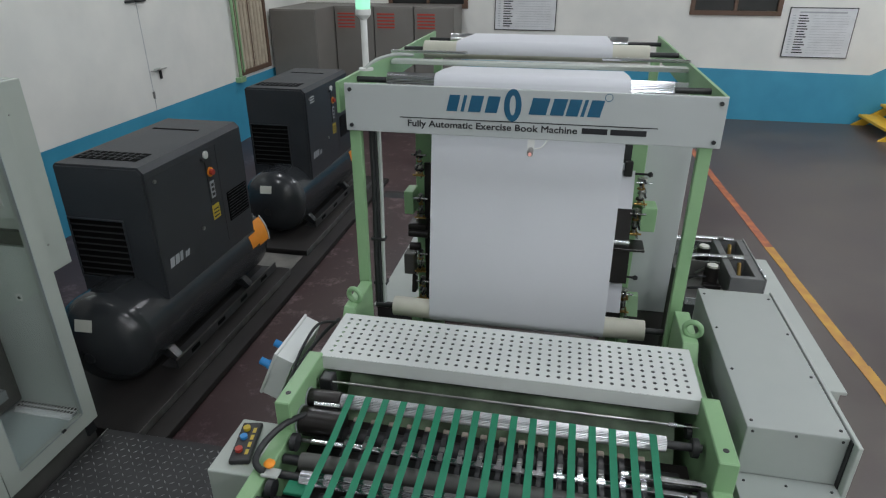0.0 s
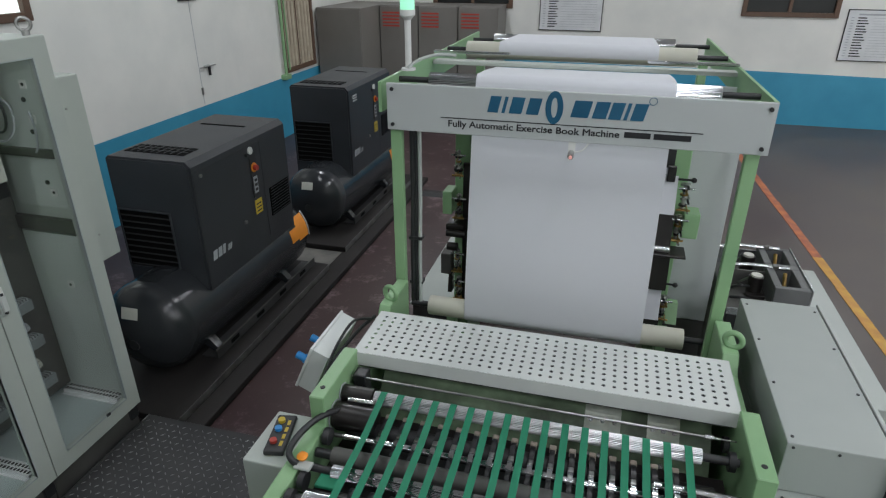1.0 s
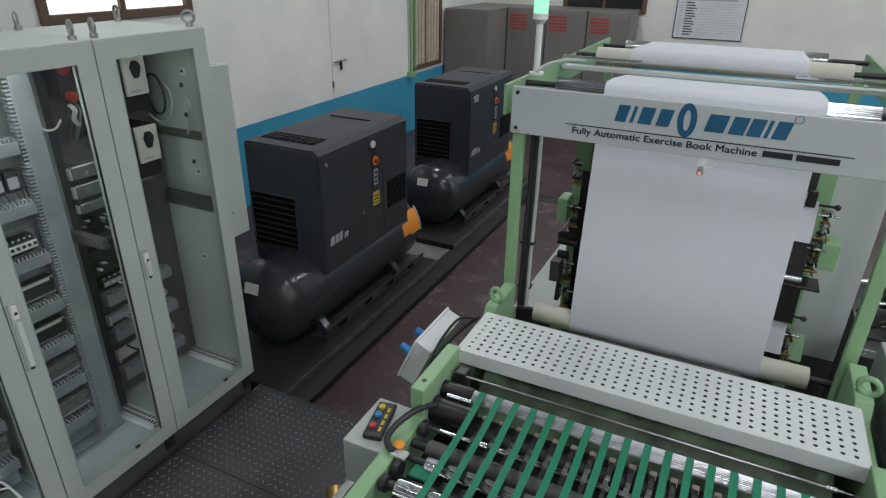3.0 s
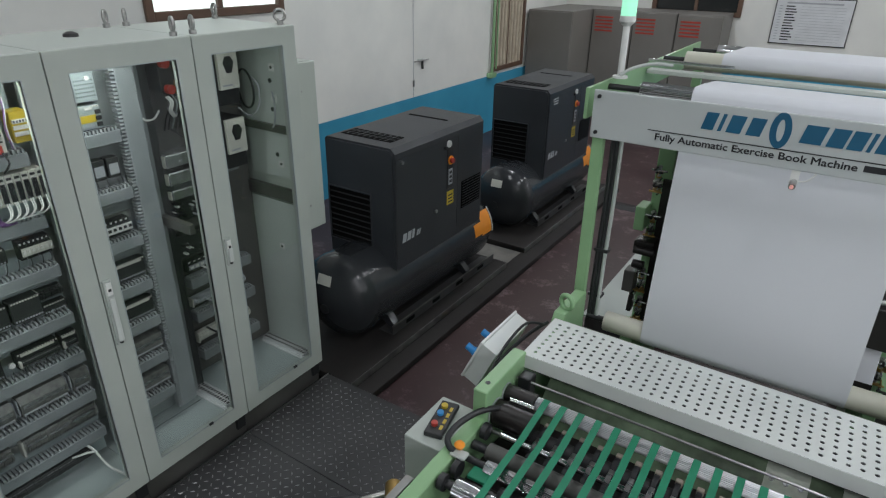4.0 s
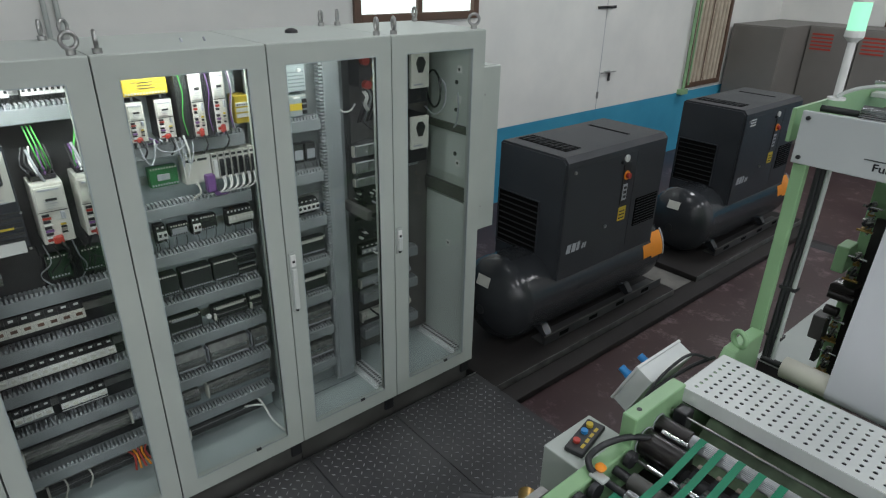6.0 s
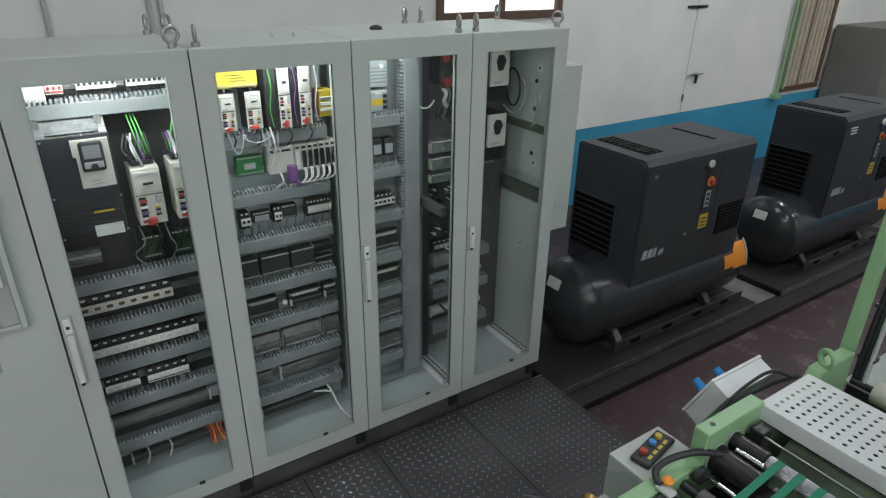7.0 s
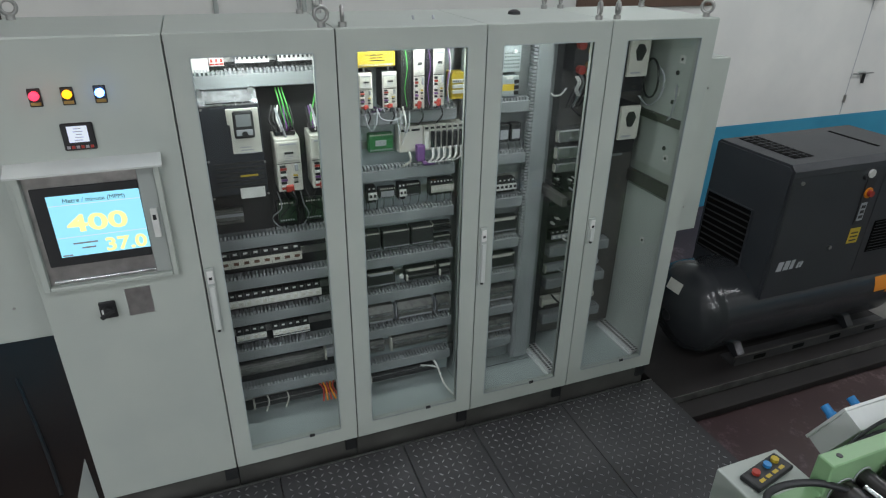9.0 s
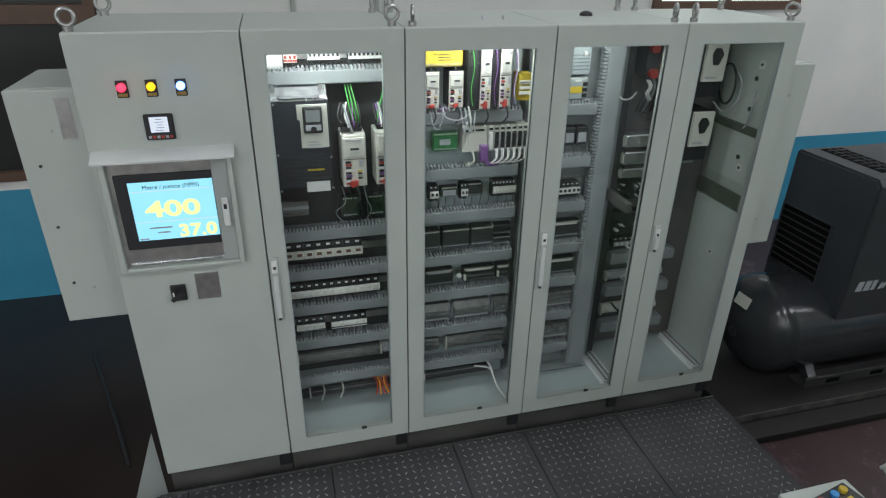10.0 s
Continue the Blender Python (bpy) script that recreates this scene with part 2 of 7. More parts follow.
def glass_material():
    m = bpy.data.materials.new("clear_door_glass")
    m.use_nodes = True
    N, L = m.node_tree.nodes, m.node_tree.links
    t, g, mx, lw, mr = (N.new("ShaderNode" + k) for k in ("BsdfTransparent", "BsdfGlossy", "MixShader", "LayerWeight", "MapRange"))
    t.inputs[0].default_value = (0.95, 0.97, 0.96, 1)
    g.inputs["Roughness"].default_value = 0.03
    lw.inputs[0].default_value = 0.5
    mr.inputs["From Min"].default_value, mr.inputs["From Max"].default_value = 0.2, 1.0
    mr.inputs["To Min"].default_value, mr.inputs["To Max"].default_value = 0.03, 0.30
    L.new(lw.outputs["Facing"], mr.inputs["Value"])
    L.new(mr.outputs[0], mx.inputs[0])
    L.new(t.outputs[0], mx.inputs[1])
    L.new(g.outputs[0], mx.inputs[2])
    L.new(mx.outputs[0], N["Material Output"].inputs[0])
    return m


M["glass"] = glass_material()


# ---- builders ----
def thing(name, at, label, category, group="", kind="", turn=None):
    ob = new(name)
    ob.empty_display_size = 0.1
    ob.matrix_world = Matrix.Translation(at) @ (turn or Matrix())
    return tagged(ob, label, category, group, kind)


def root_matrix(ob):
    while ob.parent:
        ob = ob.parent
    return ob.matrix_basis


def part(name, bm, material, parent=None, label="", local=False, smooth=False):
    """Links a bmesh, given in world places (or in its thing's own space), as one mesh object."""
    if parent and not local:
        bm.transform(root_matrix(parent).inverted())
    me = bpy.data.meshes.new(name)
    bm.normal_update()
    bm.to_mesh(me)
    bm.free()
    if smooth:
        for f in me.polygons:
            f.use_smooth = True
        me.set_sharp_from_angle(angle=radians(40))
    me.materials.append(material)
    ob = new(name, me)
    if parent:
        ob.parent = parent
    return tagged(ob, label)


def B():
    return bmesh.new()


def box(x0, x1, y0, y1, z0, z1, bevel=0.0, seg=2, bm=None):
    bm = bm or bmesh.new()
    m = Matrix.Translation(((x0 + x1) / 2, (y0 + y1) / 2, (z0 + z1) / 2)) @ Matrix.Diagonal((abs(x1 - x0), abs(y1 - y0), abs(z1 - z0), 1))
    r = bmesh.ops.create_cube(bm, size=1, matrix=m)
    if bevel:
        es = {e for v in r["verts"] for e in v.link_edges}
        bmesh.ops.bevel(bm, geom=list(es), offset=bevel, segments=seg, affect="EDGES", profile=0.5)
    return bm


def cyl(p0, p1, r, seg=20, r2=None, bm=None, caps=True):
    bm = bm or bmesh.new()
    p0, p1 = Vector(p0), Vector(p1)
    d = p1 - p0
    m = Matrix.Translation((p0 + p1) / 2) @ d.to_track_quat("Z", "Y").to_matrix().to_4x4()
    bmesh.ops.create_cone(bm, cap_ends=caps, segments=seg, radius1=r, radius2=r if r2 is None else r2, depth=d.length, matrix=m)
    return bm


def lathe(profile, m, seg=32, bm=None):
    """Turns (radius, height) pairs about the local z axis."""
    bm = bm or bmesh.new()
    rings = []
    for r, h in profile:
        rings.append([bm.verts.new(m @ Vector((r * math.cos(6.28318531 * i / seg), r * math.sin(6.28318531 * i / seg), h))) for i in range(seg)])
    for a, b in zip(rings, rings[1:]):
        for i in range(seg):
            j = (i + 1) % seg
            bm.faces.new((a[i], a[j], b[j], b[i]))
    bm.faces.new(rings[0][::-1])
    bm.faces.new(rings[-1])
    return bm


def tube(points, r, seg=8, bm=None, smooth=4):
    """A round cable through the points, rounded by a spline."""
    bm = bm or bmesh.new()
    P = [Vector(p) for p in points]
    Q = []
    for i in range(len(P) - 1):
        a, b, c, d = P[max(i - 1, 0)], P[i], P[i + 1], P[min(i + 2, len(P) - 1)]
        for k in range(smooth):
            t = k / smooth
            Q.append(0.5 * ((2 * b) + (c - a) * t + (2 * a - 5 * b + 4 * c - d) * t * t + (3 * b - a - 3 * c + d) * t ** 3))
    Q.append(P[-1])
    rings = []
    for i, p in enumerate(Q):
        d = (Q[min(i + 1, len(Q) - 1)] - Q[max(i - 1, 0)])
        q = d.to_track_quat("Z", "Y").to_matrix()
        rings.append([bm.verts.new(p + q @ Vector((r * math.cos(6.2832 * k / seg), r * math.sin(6.2832 * k / seg), 0))) for k in range(seg)])
    for a, b in zip(rings, rings[1:]):
        for i in range(seg):
            j = (i + 1) % seg
            bm.faces.new((a[i], a[j], b[j], b[i]))
    bm.faces.new(rings[0][::-1])
    bm.faces.new(rings[-1])
    return bm


def ring(centre, axis, big, small, seg=24, sub=10, bm=None):
    bm = bm or bmesh.new()
    m = Matrix.Translation(centre) @ Vector(axis).to_track_quat("Z", "Y").to_matrix().to_4x4()
    vs = [[bm.verts.new(m @ Vector(((big + small * math.cos(6.2832 * j / sub)) * math.cos(6.2832 * i / seg), (big + small * math.cos(6.2832 * j / sub)) * math.sin(6.2832 * i / seg), small * math.sin(6.2832 * j / sub)))) for j in range(sub)] for i in range(seg)]
    for i in range(seg):
        for j in range(sub):
            k, l = (i + 1) % seg, (j + 1) % sub
            bm.faces.new((vs[i][j], vs[k][j], vs[k][l], vs[i][l]))
    return bm


def prism(poly, axis, a, b, bm=None):
    """Pushes a flat outline along an axis from a to b. The outline gives the other two coordinates in order."""
    bm = bm or bmesh.new()
    def at(p, v):
        return {"x": (v, p[0], p[1]), "y": (p[0], v, p[1]), "z": (p[0], p[1], v)}[axis]
    lo = [bm.verts.new(at(p, a)) for p in poly]
    hi = [bm.verts.new(at(p, b)) for p in poly]
    n = len(poly)
    bm.faces.new(lo[::-1])
    bm.faces.new(hi)
    for i in range(n):
        bm.faces.new((lo[i], lo[(i + 1) % n], hi[(i + 1) % n], hi[i]))
    bmesh.ops.recalc_face_normals(bm, faces=bm.faces)
    return bm


def letters(text, size, m, material, parent, name="letter", label="", depth=0.0008, width=None, local=False, bold=0.0, bevel=0.0):
    cu = bpy.data.curves.new(name, "FONT")
    cu.body, cu.size, cu.extrude, cu.align_x, cu.resolution_u = text, size, depth, "LEFT", 3
    cu.offset, cu.bevel_depth, cu.bevel_resolution = bold, bevel, 0
    tmp = bpy.data.objects.new(name, cu)
    scene.collection.objects.link(tmp)
    me = bpy.data.meshes.new_from_object(tmp.evaluated_get(bpy.context.evaluated_depsgraph_get()))
    bpy.data.objects.remove(tmp)
    if width:
        xs = [v.co.x for v in me.vertices]
        k = width / (max(xs) - min(xs))
        for v in me.vertices:
            v.co.x *= k
    # one part for each letter: islands that stand over one another belong together
    src = bmesh.new()
    src.from_mesh(me)
    bmesh.ops.remove_doubles(src, verts=src.verts, dist=1e-6)
    left, islands = set(src.verts), []
    while left:
        todo, got = [left.pop()], []
        while todo:
            v = todo.pop()
            got.append(v)
            for e in v.link_edges:
                o = e.other_vert(v)
                if o in left:
                    left.discard(o)
                    todo.append(o)
        islands.append((min(v.co.x for v in got), max(v.co.x for v in got), got))
    islands.sort(key=lambda i: i[0])
    groups = []
    for a, b, got in islands:
        if groups and min(b, groups[-1][1]) - a > 0.5 * min(b - a, groups[-1][1] - groups[-1][0]):
            groups[-1] = (groups[-1][0], max(b, groups[-1][1]), groups[-1][2] + got)
        else:
            groups.append((a, b, got))
    for a, b, got in groups:
        bm, new_of = bmesh.new(), {}
        for v in got:
            new_of[v] = bm.verts.new(v.co)
        for f in {f for v in got for f in v.link_faces}:
            bm.faces.new([new_of[v] for v in f.verts])
        bm.transform(m)
        part(name, bm, material, parent, label, local=local)
    src.free()


# ---- setting ----
XL, YB, ZC = -4.78, 11.36, 4.5
XR, YF = 9.0, -6.0
BAND = 0.88


def spans(lo, hi, cuts):
    v = sorted({lo, hi, *[c for c in cuts if lo < c < hi]})
    return list(zip(v, v[1:]))


def wall_mesh(axis, near, far, u0, u1, z0, z1, holes=()):
    """A wall with real openings, made of butted blocks. holes: (u0, u1, z0, z1)."""
    bm = bmesh.new()
    for a, b in spans(u0, u1, [h[0] for h in holes] + [h[1] for h in holes]):
        cut = [h for h in holes if h[0] < (a + b) / 2 < h[1]]
        for c, d in spans(z0, z1, [h[2] for h in cut] + [h[3] for h in cut]):
            if any(h[2] < (c + d) / 2 < h[3] for h in cut):
                continue
            if axis == "x":
                box(near, far, a, b, c, d, bm=bm)
            else:
                box(a, b, near, far, c, d, bm=bm)
    return bm


def setting(name, bm, material, label):
    return tagged(part(name, bm, material), label, name.split("_")[0], kind="structure")


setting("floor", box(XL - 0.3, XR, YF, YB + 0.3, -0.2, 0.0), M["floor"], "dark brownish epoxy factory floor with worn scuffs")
WIN_A = (3.02, 4.46, 2.05, 3.2)
WIN_B = (8.62, 9.66, 0.93, 2.7)
WIN_C = (-3.4, -1.12, 0.95, 2.9)
setting("wall_west", wall_mesh("x", XL, XL - 0.25, YF, YB + 0.3, 0, ZC, (WIN_A, WIN_B, WIN_C)), M["wall"], "white painted plaster wall with windows")
WIN_D = (1.86, 3.25, 1.675, 2.9)
WIN_E = (-3.22, -1.80, 1.72, 2.9)
setting("wall_north", wall_mesh("y", YB, YB + 0.25, XL, XR, 0, ZC, (WIN_D, WIN_E)), M["wall"], "white painted plaster wall with two dark windows")
setting("wall_east", box(XR, XR + 0.25, YF, YB + 0.3, 0, ZC), M["wall"], "plain white painted wall")
setting("wall_south", box(XL, XR, YF - 0.25, YF, 0, ZC), M["wall"], "plain white painted wall")
setting("ceiling", box(XL - 0.3, XR + 0.3, YF - 0.3, YB + 0.3, ZC, ZC + 0.2), M["ceiling"], "plain pale ceiling")
tagged(part("wainscot_west", box(XL, XL + 0.004, YF, YB, 0, BAND), M["wall_blue"]), "blue painted band along the foot of the wall", "wall band", kind="structure")
tagged(part("wainscot_north", prism([(XL + 0.004, 0), (XR, 0), (XR, 3.2), (4.78, 0.80), (2.0, BAND - 0.035), (XL + 0.004, BAND)], "y", YB - 0.004, YB), M["wall_blue"]), "blue painted band that climbs beside the stairs", "wall band", kind="structure")


def window(name, axis, at, hole, out, frame_mat, pane_mat, label, mullions=1):
    """A framed window set in an opening; out points to the outside."""
    u0, u1, z0, z1 = hole
    w = tagged(new(name), label, "window", kind="structure")
    w.location = (at, u0, z0) if axis == "x" else (u0, at, z0)
    def slab(a, b, c, d, n, f):
        return box(at + n, at + f, a, b, c, d, 0.004, 1) if axis == "x" else box(a, b, at + n, at + f, c, d, 0.004, 1)
    n, f = -0.03 * out, 0.06 * out
    t = 0.07
    part("window_frame", slab(u0, u0 + t, z0, z1, n, f), frame_mat, w)
    part("window_frame", slab(u1 - t, u1, z0, z1, n, f), frame_mat, w)
    part("window_frame", slab(u0 + t, u1 - t, z0, z0 + t, n, f), frame_mat, w)
    part("window_frame", slab(u0 + t, u1 - t, z1 - t, z1, n, f), frame_mat, w)
    step = (u1 - u0 - 2 * t) / (mullions + 1)
    for k in range(mullions):
        c = u0 + t + step * (k + 1)
        part("mullion", slab(c - 0.025, c + 0.025, z0 + t, z1 - t, n * 0.5, f), frame_mat, w)
    for k in range(mullions + 1):
        c = u0 + t + step * k
        part("pane", slab(c + (0.025 if k else 0), c + step - (0.025 if k < mullions else 0), z0 + t, z1 - t, 0.02 * out, 0.026 * out), pane_mat, w)
    return w


window("window_1", "x", XL, WIN_A, -1, M["brown"], M["day"], "brown framed window with bright daylight behind")
wb = window("window_2", "x", XL, WIN_B, -1, M["brown"], M["curtain"], "brown framed window with a beige blind and a green pipe")
for k in range(9):
    part("blind_fold", cyl((XL - 0.012, WIN_B[0] + 0.1 + 0.105 * k, 1.0), (XL - 0.012, WIN_B[0] + 0.1 + 0.105 * k, 2.63), 0.03, 10), M["curtain"], wb)
wc = window("window_3", "x", XL, WIN_C, -1, M["brown"], M["glass_dark"], "brown framed dark window")
part("transom", box(XL - 0.03, XL + 0.035, WIN_C[0], WIN_C[1], 2.0, 2.12, 0.004, 1), M["brown"], wc)
window("window_4", "y", YB, WIN_D, 1, M["brown"], M["glass_dark"], "brown framed dark window with things behind it")
window("window_5", "y", YB, WIN_E, 1, M["brown"], M["glass_dark"], "brown framed dark window")
pipe = thing("green_pipe", (XL + 0.05, 8.56, 0.9), "thin green painted pipe running up the white wall", "pipe")
part("pipe", cyl((XL + 0.05, 8.58, 0.9), (XL + 0.05, 8.58, 2.9), 0.022), M["green"], pipe)
part("pipe", cyl((XL + 0.05, 8.70, 0.98), (XL + 0.05, 8.70, 2.9), 0.014), M["green"], pipe)
part("foot", box(XL, XL + 0.09, 8.50, 8.66, 0.86, 0.93, 0.005), M["green"], pipe)

fl = thing("floor_line", (2.1, 5.0, 0), "worn yellow and orange painted line on the floor", "floor line", kind="structure")


def line_edge(y):
    return 2.155 - 0.058 * (y - 4.0)


rnd_line = random.Random(5)
y = 1.0
while y < 9.6:
    e = y + rnd_line.uniform(0.25, 0.6)
    a, b = rnd_line.uniform(-0.006, 0.006), rnd_line.uniform(-0.006, 0.006)
    part("paint_stroke", prism([(line_edge(y) - 0.042 + a, y), (line_edge(y) + 0.040 + b, y), (line_edge(e) + 0.040 + a, e), (line_edge(e) - 0.042 + b, e)], "z", 0.0005, 0.004), M["line"] if e < 6.3 else M["line_old"], fl)
    y = e


# ---- chequer plate platform ----
PZ = 0.136
plat = thing("platform", (-1.6, 0.6, 0.0), "dark chequer plate walkway in panels beside the cabinets", "platform", kind="structure")
PANELS = (-1.75, -0.62, 0.06, 0.70, 1.10, 1.66, 2.31)
px0, px1 = -2.36, -1.02
for a, b in zip(PANELS, PANELS[1:]):
    part("panel", box(px0, px1, a + 0.002, b - 0.002, PZ - 0.02, PZ, 0.0015, 1), M["checker"], plat)
part("edge_angle", box(px0 - 0.006, px0, -0.75, 2.305, PZ - 0.01, PZ + 0.006), M["steel"], plat, "bright steel edge angle")
part("edge_beam", box(px0, px1, 2.27, 2.305, 0, PZ - 0.021), M["skid"], plat)
part("edge_beam", box(px1 - 0.04, px1, -1.7, 2.26, 0, PZ - 0.021), M["skid"], plat)


def lozenges():
    """The raised bars of the plate, crossed in turn, as one joined mesh."""
    vs, fs = [], []
    nx, ny = int((px1 - px0) / 0.040), int(4.0 / 0.040)
    for i in range(nx):
        for j in range(ny):
            cx, cy = px0 + 0.02 + i * 0.040, -1.70 + j * 0.040
            if any(abs(cy - e) < 0.015 for e in PANELS):
                continue
            a = 0.785 if (i + j) % 2 else -0.785
            c, s = math.cos(a), math.sin(a)
            k = len(vs)
            for u, v, h in ((-0.0135, 0, 0.0), (0, -0.0038, 0.0), (0.0135, 0, 0.0), (0, 0.0038, 0.0), (-0.006, 0, 0.0028), (0.006, 0, 0.0028)):
                vs.append((cx + u * c - v * s, cy + u * s + v * c, PZ + h))
            fs += [(k, k + 1, k + 4), (k + 1, k + 5, k + 4), (k + 1, k + 2, k + 5), (k + 2, k + 3, k + 5), (k + 3, k + 4, k + 5), (k + 3, k, k + 4)]
    me = bpy.data.meshes.new("lozenges")
    me.from_pydata([Vector(v) - Vector(plat.location) for v in vs], [], fs)
    me.materials.append(M["stud"])
    ob = new("lozenges", me)
    ob.parent = plat
    tagged(ob, "worn raised bars of the chequer plate", kind="stuff")


lozenges()


# ---- compressors ----
def compressor(at, name_bar=True):
    """Screw compressor on its lying tank. Local origin: floor under the tank's middle; the tank lies along y."""
    x, y, z = at
    c = thing("air_compressor", at, "charcoal screw air compressor mounted on a lying tank", "compressor", "pair of compressors")
    L = dict(local=True)
    HW, F, K = 0.30, -0.58, 0.58
    Z0, Z1 = 0.57, 1.436
    body = bmesh.new()
    prof = [(-HW, Z0), (HW, Z0), (HW, Z1 - 0.035), (HW - 0.035, Z1), (-HW + 0.02, Z1), (-HW, Z1 - 0.02)]
    prism(prof, "y", F, K, body)
    es = [e for e in body.edges if abs(e.verts[0].co.y - e.verts[1].co.y) < 1e-6]
    bmesh.ops.bevel(body, geom=es, offset=0.014, segments=2, affect="EDGES")
    hood = part("hood", body, M["comp"], c, "charcoal powder coated hood", **L)
    # roof louvre and slot
    part("roof_grille", box(-0.25, 0.18, -0.455, -0.30, Z1, Z1 + 0.003), M["void"], hood, **L)
    for k in range(2):
        part("slat", box(-0.25, 0.18, -0.406 + 0.052 * k, -0.401 + 0.052 * k, Z1 + 0.003, Z1 + 0.006), M["comp"], hood, **L)
    for k in range(8):
        part("rib", box(-0.206 + 0.048 * k, -0.201 + 0.048 * k, -0.453, -0.302, Z1 + 0.003, Z1 + 0.0065), M["comp"], hood, **L)
    part("roof_slot", box(-0.20, 0.154, 0.265, 0.289, Z1, Z1 + 0.003), M["void"], hood, **L)
    # inlet grille in the end face
    part("end_grille", box(-0.27, 0.10, F - 0.003, F, 0.70, 1.09), M["void"], hood, **L)
    for k in range(9):
        z = 0.705 + 0.043 * k
        part("slat", prism([(F - 0.003, z), (F - 0.010, z + 0.002), (F - 0.010, z + 0.005), (F - 0.003, z + 0.012)], "x", -0.27, 0.10), M["grille"], hood, **L)
    for a, b, q, e in ((-0.278, -0.27, 0.69, 1.10), (0.10, 0.108, 0.69, 1.10), (-0.27, 0.10, 0.69, 0.698), (-0.27, 0.10, 1.092, 1.10)):
        part("grille_frame", box(a, b, F - 0.012, F, q, e), M["comp"], hood, **L)
    # side face: seams, control strip, labels, cooler grille
    S = HW
    part("panel_seam", box(S, S + 0.0015, F + 0.02, F + 0.024, 0.64, 1.36), M["dark"], hood, **L)
    part("panel_seam", box(S, S + 0.0015, 0.20, 0.204, 0.64, 1.36), M["dark"], hood, **L)
    part("panel_seam", box(S, S + 0.0015, F + 0.02, 0.20, 1.36, 1.364), M["dark"], hood, **L)
    part("control_strip", box(S, S + 0.006, 0.05, 0.13, 0.99, 1.30, 0.002, 1), M["dark"], hood, **L)
    part("stop_plate", cyl((S + 0.006, 0.09, 1.205), (S + 0.012, 0.09, 1.205), 0.034), M["orange"], hood, **L)
    part("stop_button", cyl((S + 0.012, 0.09, 1.205), (S + 0.035, 0.09, 1.205), 0.02), M["red"], hood, **L)
    part("gauge", cyl((S, 0.07, 1.33), (S + 0.012, 0.07, 1.33), 0.026), M["white"], hood, **L)
    part("selector", cyl((S, 0.02, 1.31), (S + 0.02, 0.02, 1.31), 0.013), M["dark"], hood, **L)
    part("display", box(S + 0.006, S + 0.009, 0.065, 0.115, 1.02, 1.14), M["print_grey"], hood, **L)
    for k in range(3):
        part("print_bar", box(S + 0.009, S + 0.0095, 0.073, 0.107, 1.035 + 0.034 * k, 1.055 + 0.034 * k), M["dark"], hood, **L)
    part("warning_label", box(S, S + 0.002, 0.055, 0.145, 0.86, 0.965), M["yellow"], hood, "yellow warning label", **L)
    for k in range(3):
        part("print_bar", box(S + 0.002, S + 0.0025, 0.068, 0.132, 0.875 + 0.026 * k, 0.885 + 0.026 * k), M["black_ink"], hood, **L)
    part("lock", cyl((S, -0.09, 0.86), (S + 0.01, -0.09, 0.86), 0.014), M["steel"], hood, **L)
    part("lock", cyl((S, -0.49, 1.33), (S + 0.01, -0.49, 1.33), 0.012), M["steel"], hood, **L)
    part("cooler_grille", box(S, S + 0.004, 0.26, 0.54, 0.77, 0.99), M["void"], hood, **L)
    for k in range(10):
        part("slat", box(S + 0.004, S + 0.007, 0.27, 0.53, 0.780 + 0.022 * k, 0.783 + 0.022 * k), M["comp"], hood, **L)
    # model mark as plain slanted bars
    mk = bmesh.new()
    for k, w in enumerate((0.050, 0.048, 0.034, 0, 0.022, 0.022)):
        if w:
            a = -0.50 + (0, 0.056, 0.108, 0, 0.165, 0.19)[k]
            h = 0.062 if k < 3 else 0.04
            prism([(a, 0.755), (a + w * 0.85, 0.755), (a + w * 0.85 + 0.012, 0.755 + h), (a + 0.012, 0.755 + h)], "x", S, S + 0.0015, mk)
    part("model_mark", mk, M["print_grey"], hood, "pale slanted model mark", **L)
    # tank
    R, ZT = 0.305, 0.42
    m = Matrix.Translation((0.02, 0, ZT)) @ pose(0, 0, 0, -90, 0, 0)
    prof = []
    A0, A1 = -0.99, 0.84
    for k in range(9):
        a = math.pi / 2 * k / 8
        prof.append((max(0.004, R * math.sin(a)), A0 - 0.0 + 0.15 * (1 - math.cos(a))))
    prof += [(R, A0 + 0.17), (R + 0.002, A0 + 0.18), (R, A0 + 0.19), (R, A1 - 0.19)]
    for k in range(8, -1, -1):
        a = math.pi / 2 * k / 8
        prof.append((max(0.004, R * math.sin(a)), A1 - 0.15 * (1 - math.cos(a))))
    tank = part("tank", lathe(prof, m, 48), M["tank"], c, "glossy charcoal pressure tank", smooth=True, **L)
    part("bung", cyl((0.0, A0 - 0.006, ZT - 0.05), (0.0, A0 + 0.03, ZT - 0.05), 0.035), M["dark"], tank, **L)
    dp = box(-0.055, 0.055, -0.002, 0.002, -0.036, 0.036)
    dp.transform(pose(0.0, A0 + 0.018, ZT + 0.165, -19, 0, 2))
    part("data_plate", dp, M["ivory"], tank, "pale data plate", **L)
    # bridge under hood
    part("saddle", box(-0.26, 0.28, F + 0.04, K - 0.02, 0.50, 0.57), M["comp"], c, **L)
    # orange mark wraps round the flank
    for a0, a1, y0, y1 in ((0, 38, 0.585, 0.735), (4, 24, 0.47, 0.585)):
        n = 6
        om = bmesh.new()
        for k in range(n):
            b0, b1 = radians(a0 + (a1 - a0) * k / n), radians(a0 + (a1 - a0) * (k + 1) / n)
            q = R + 0.002 + (0.0015 if y0 < 0.35 else 0)
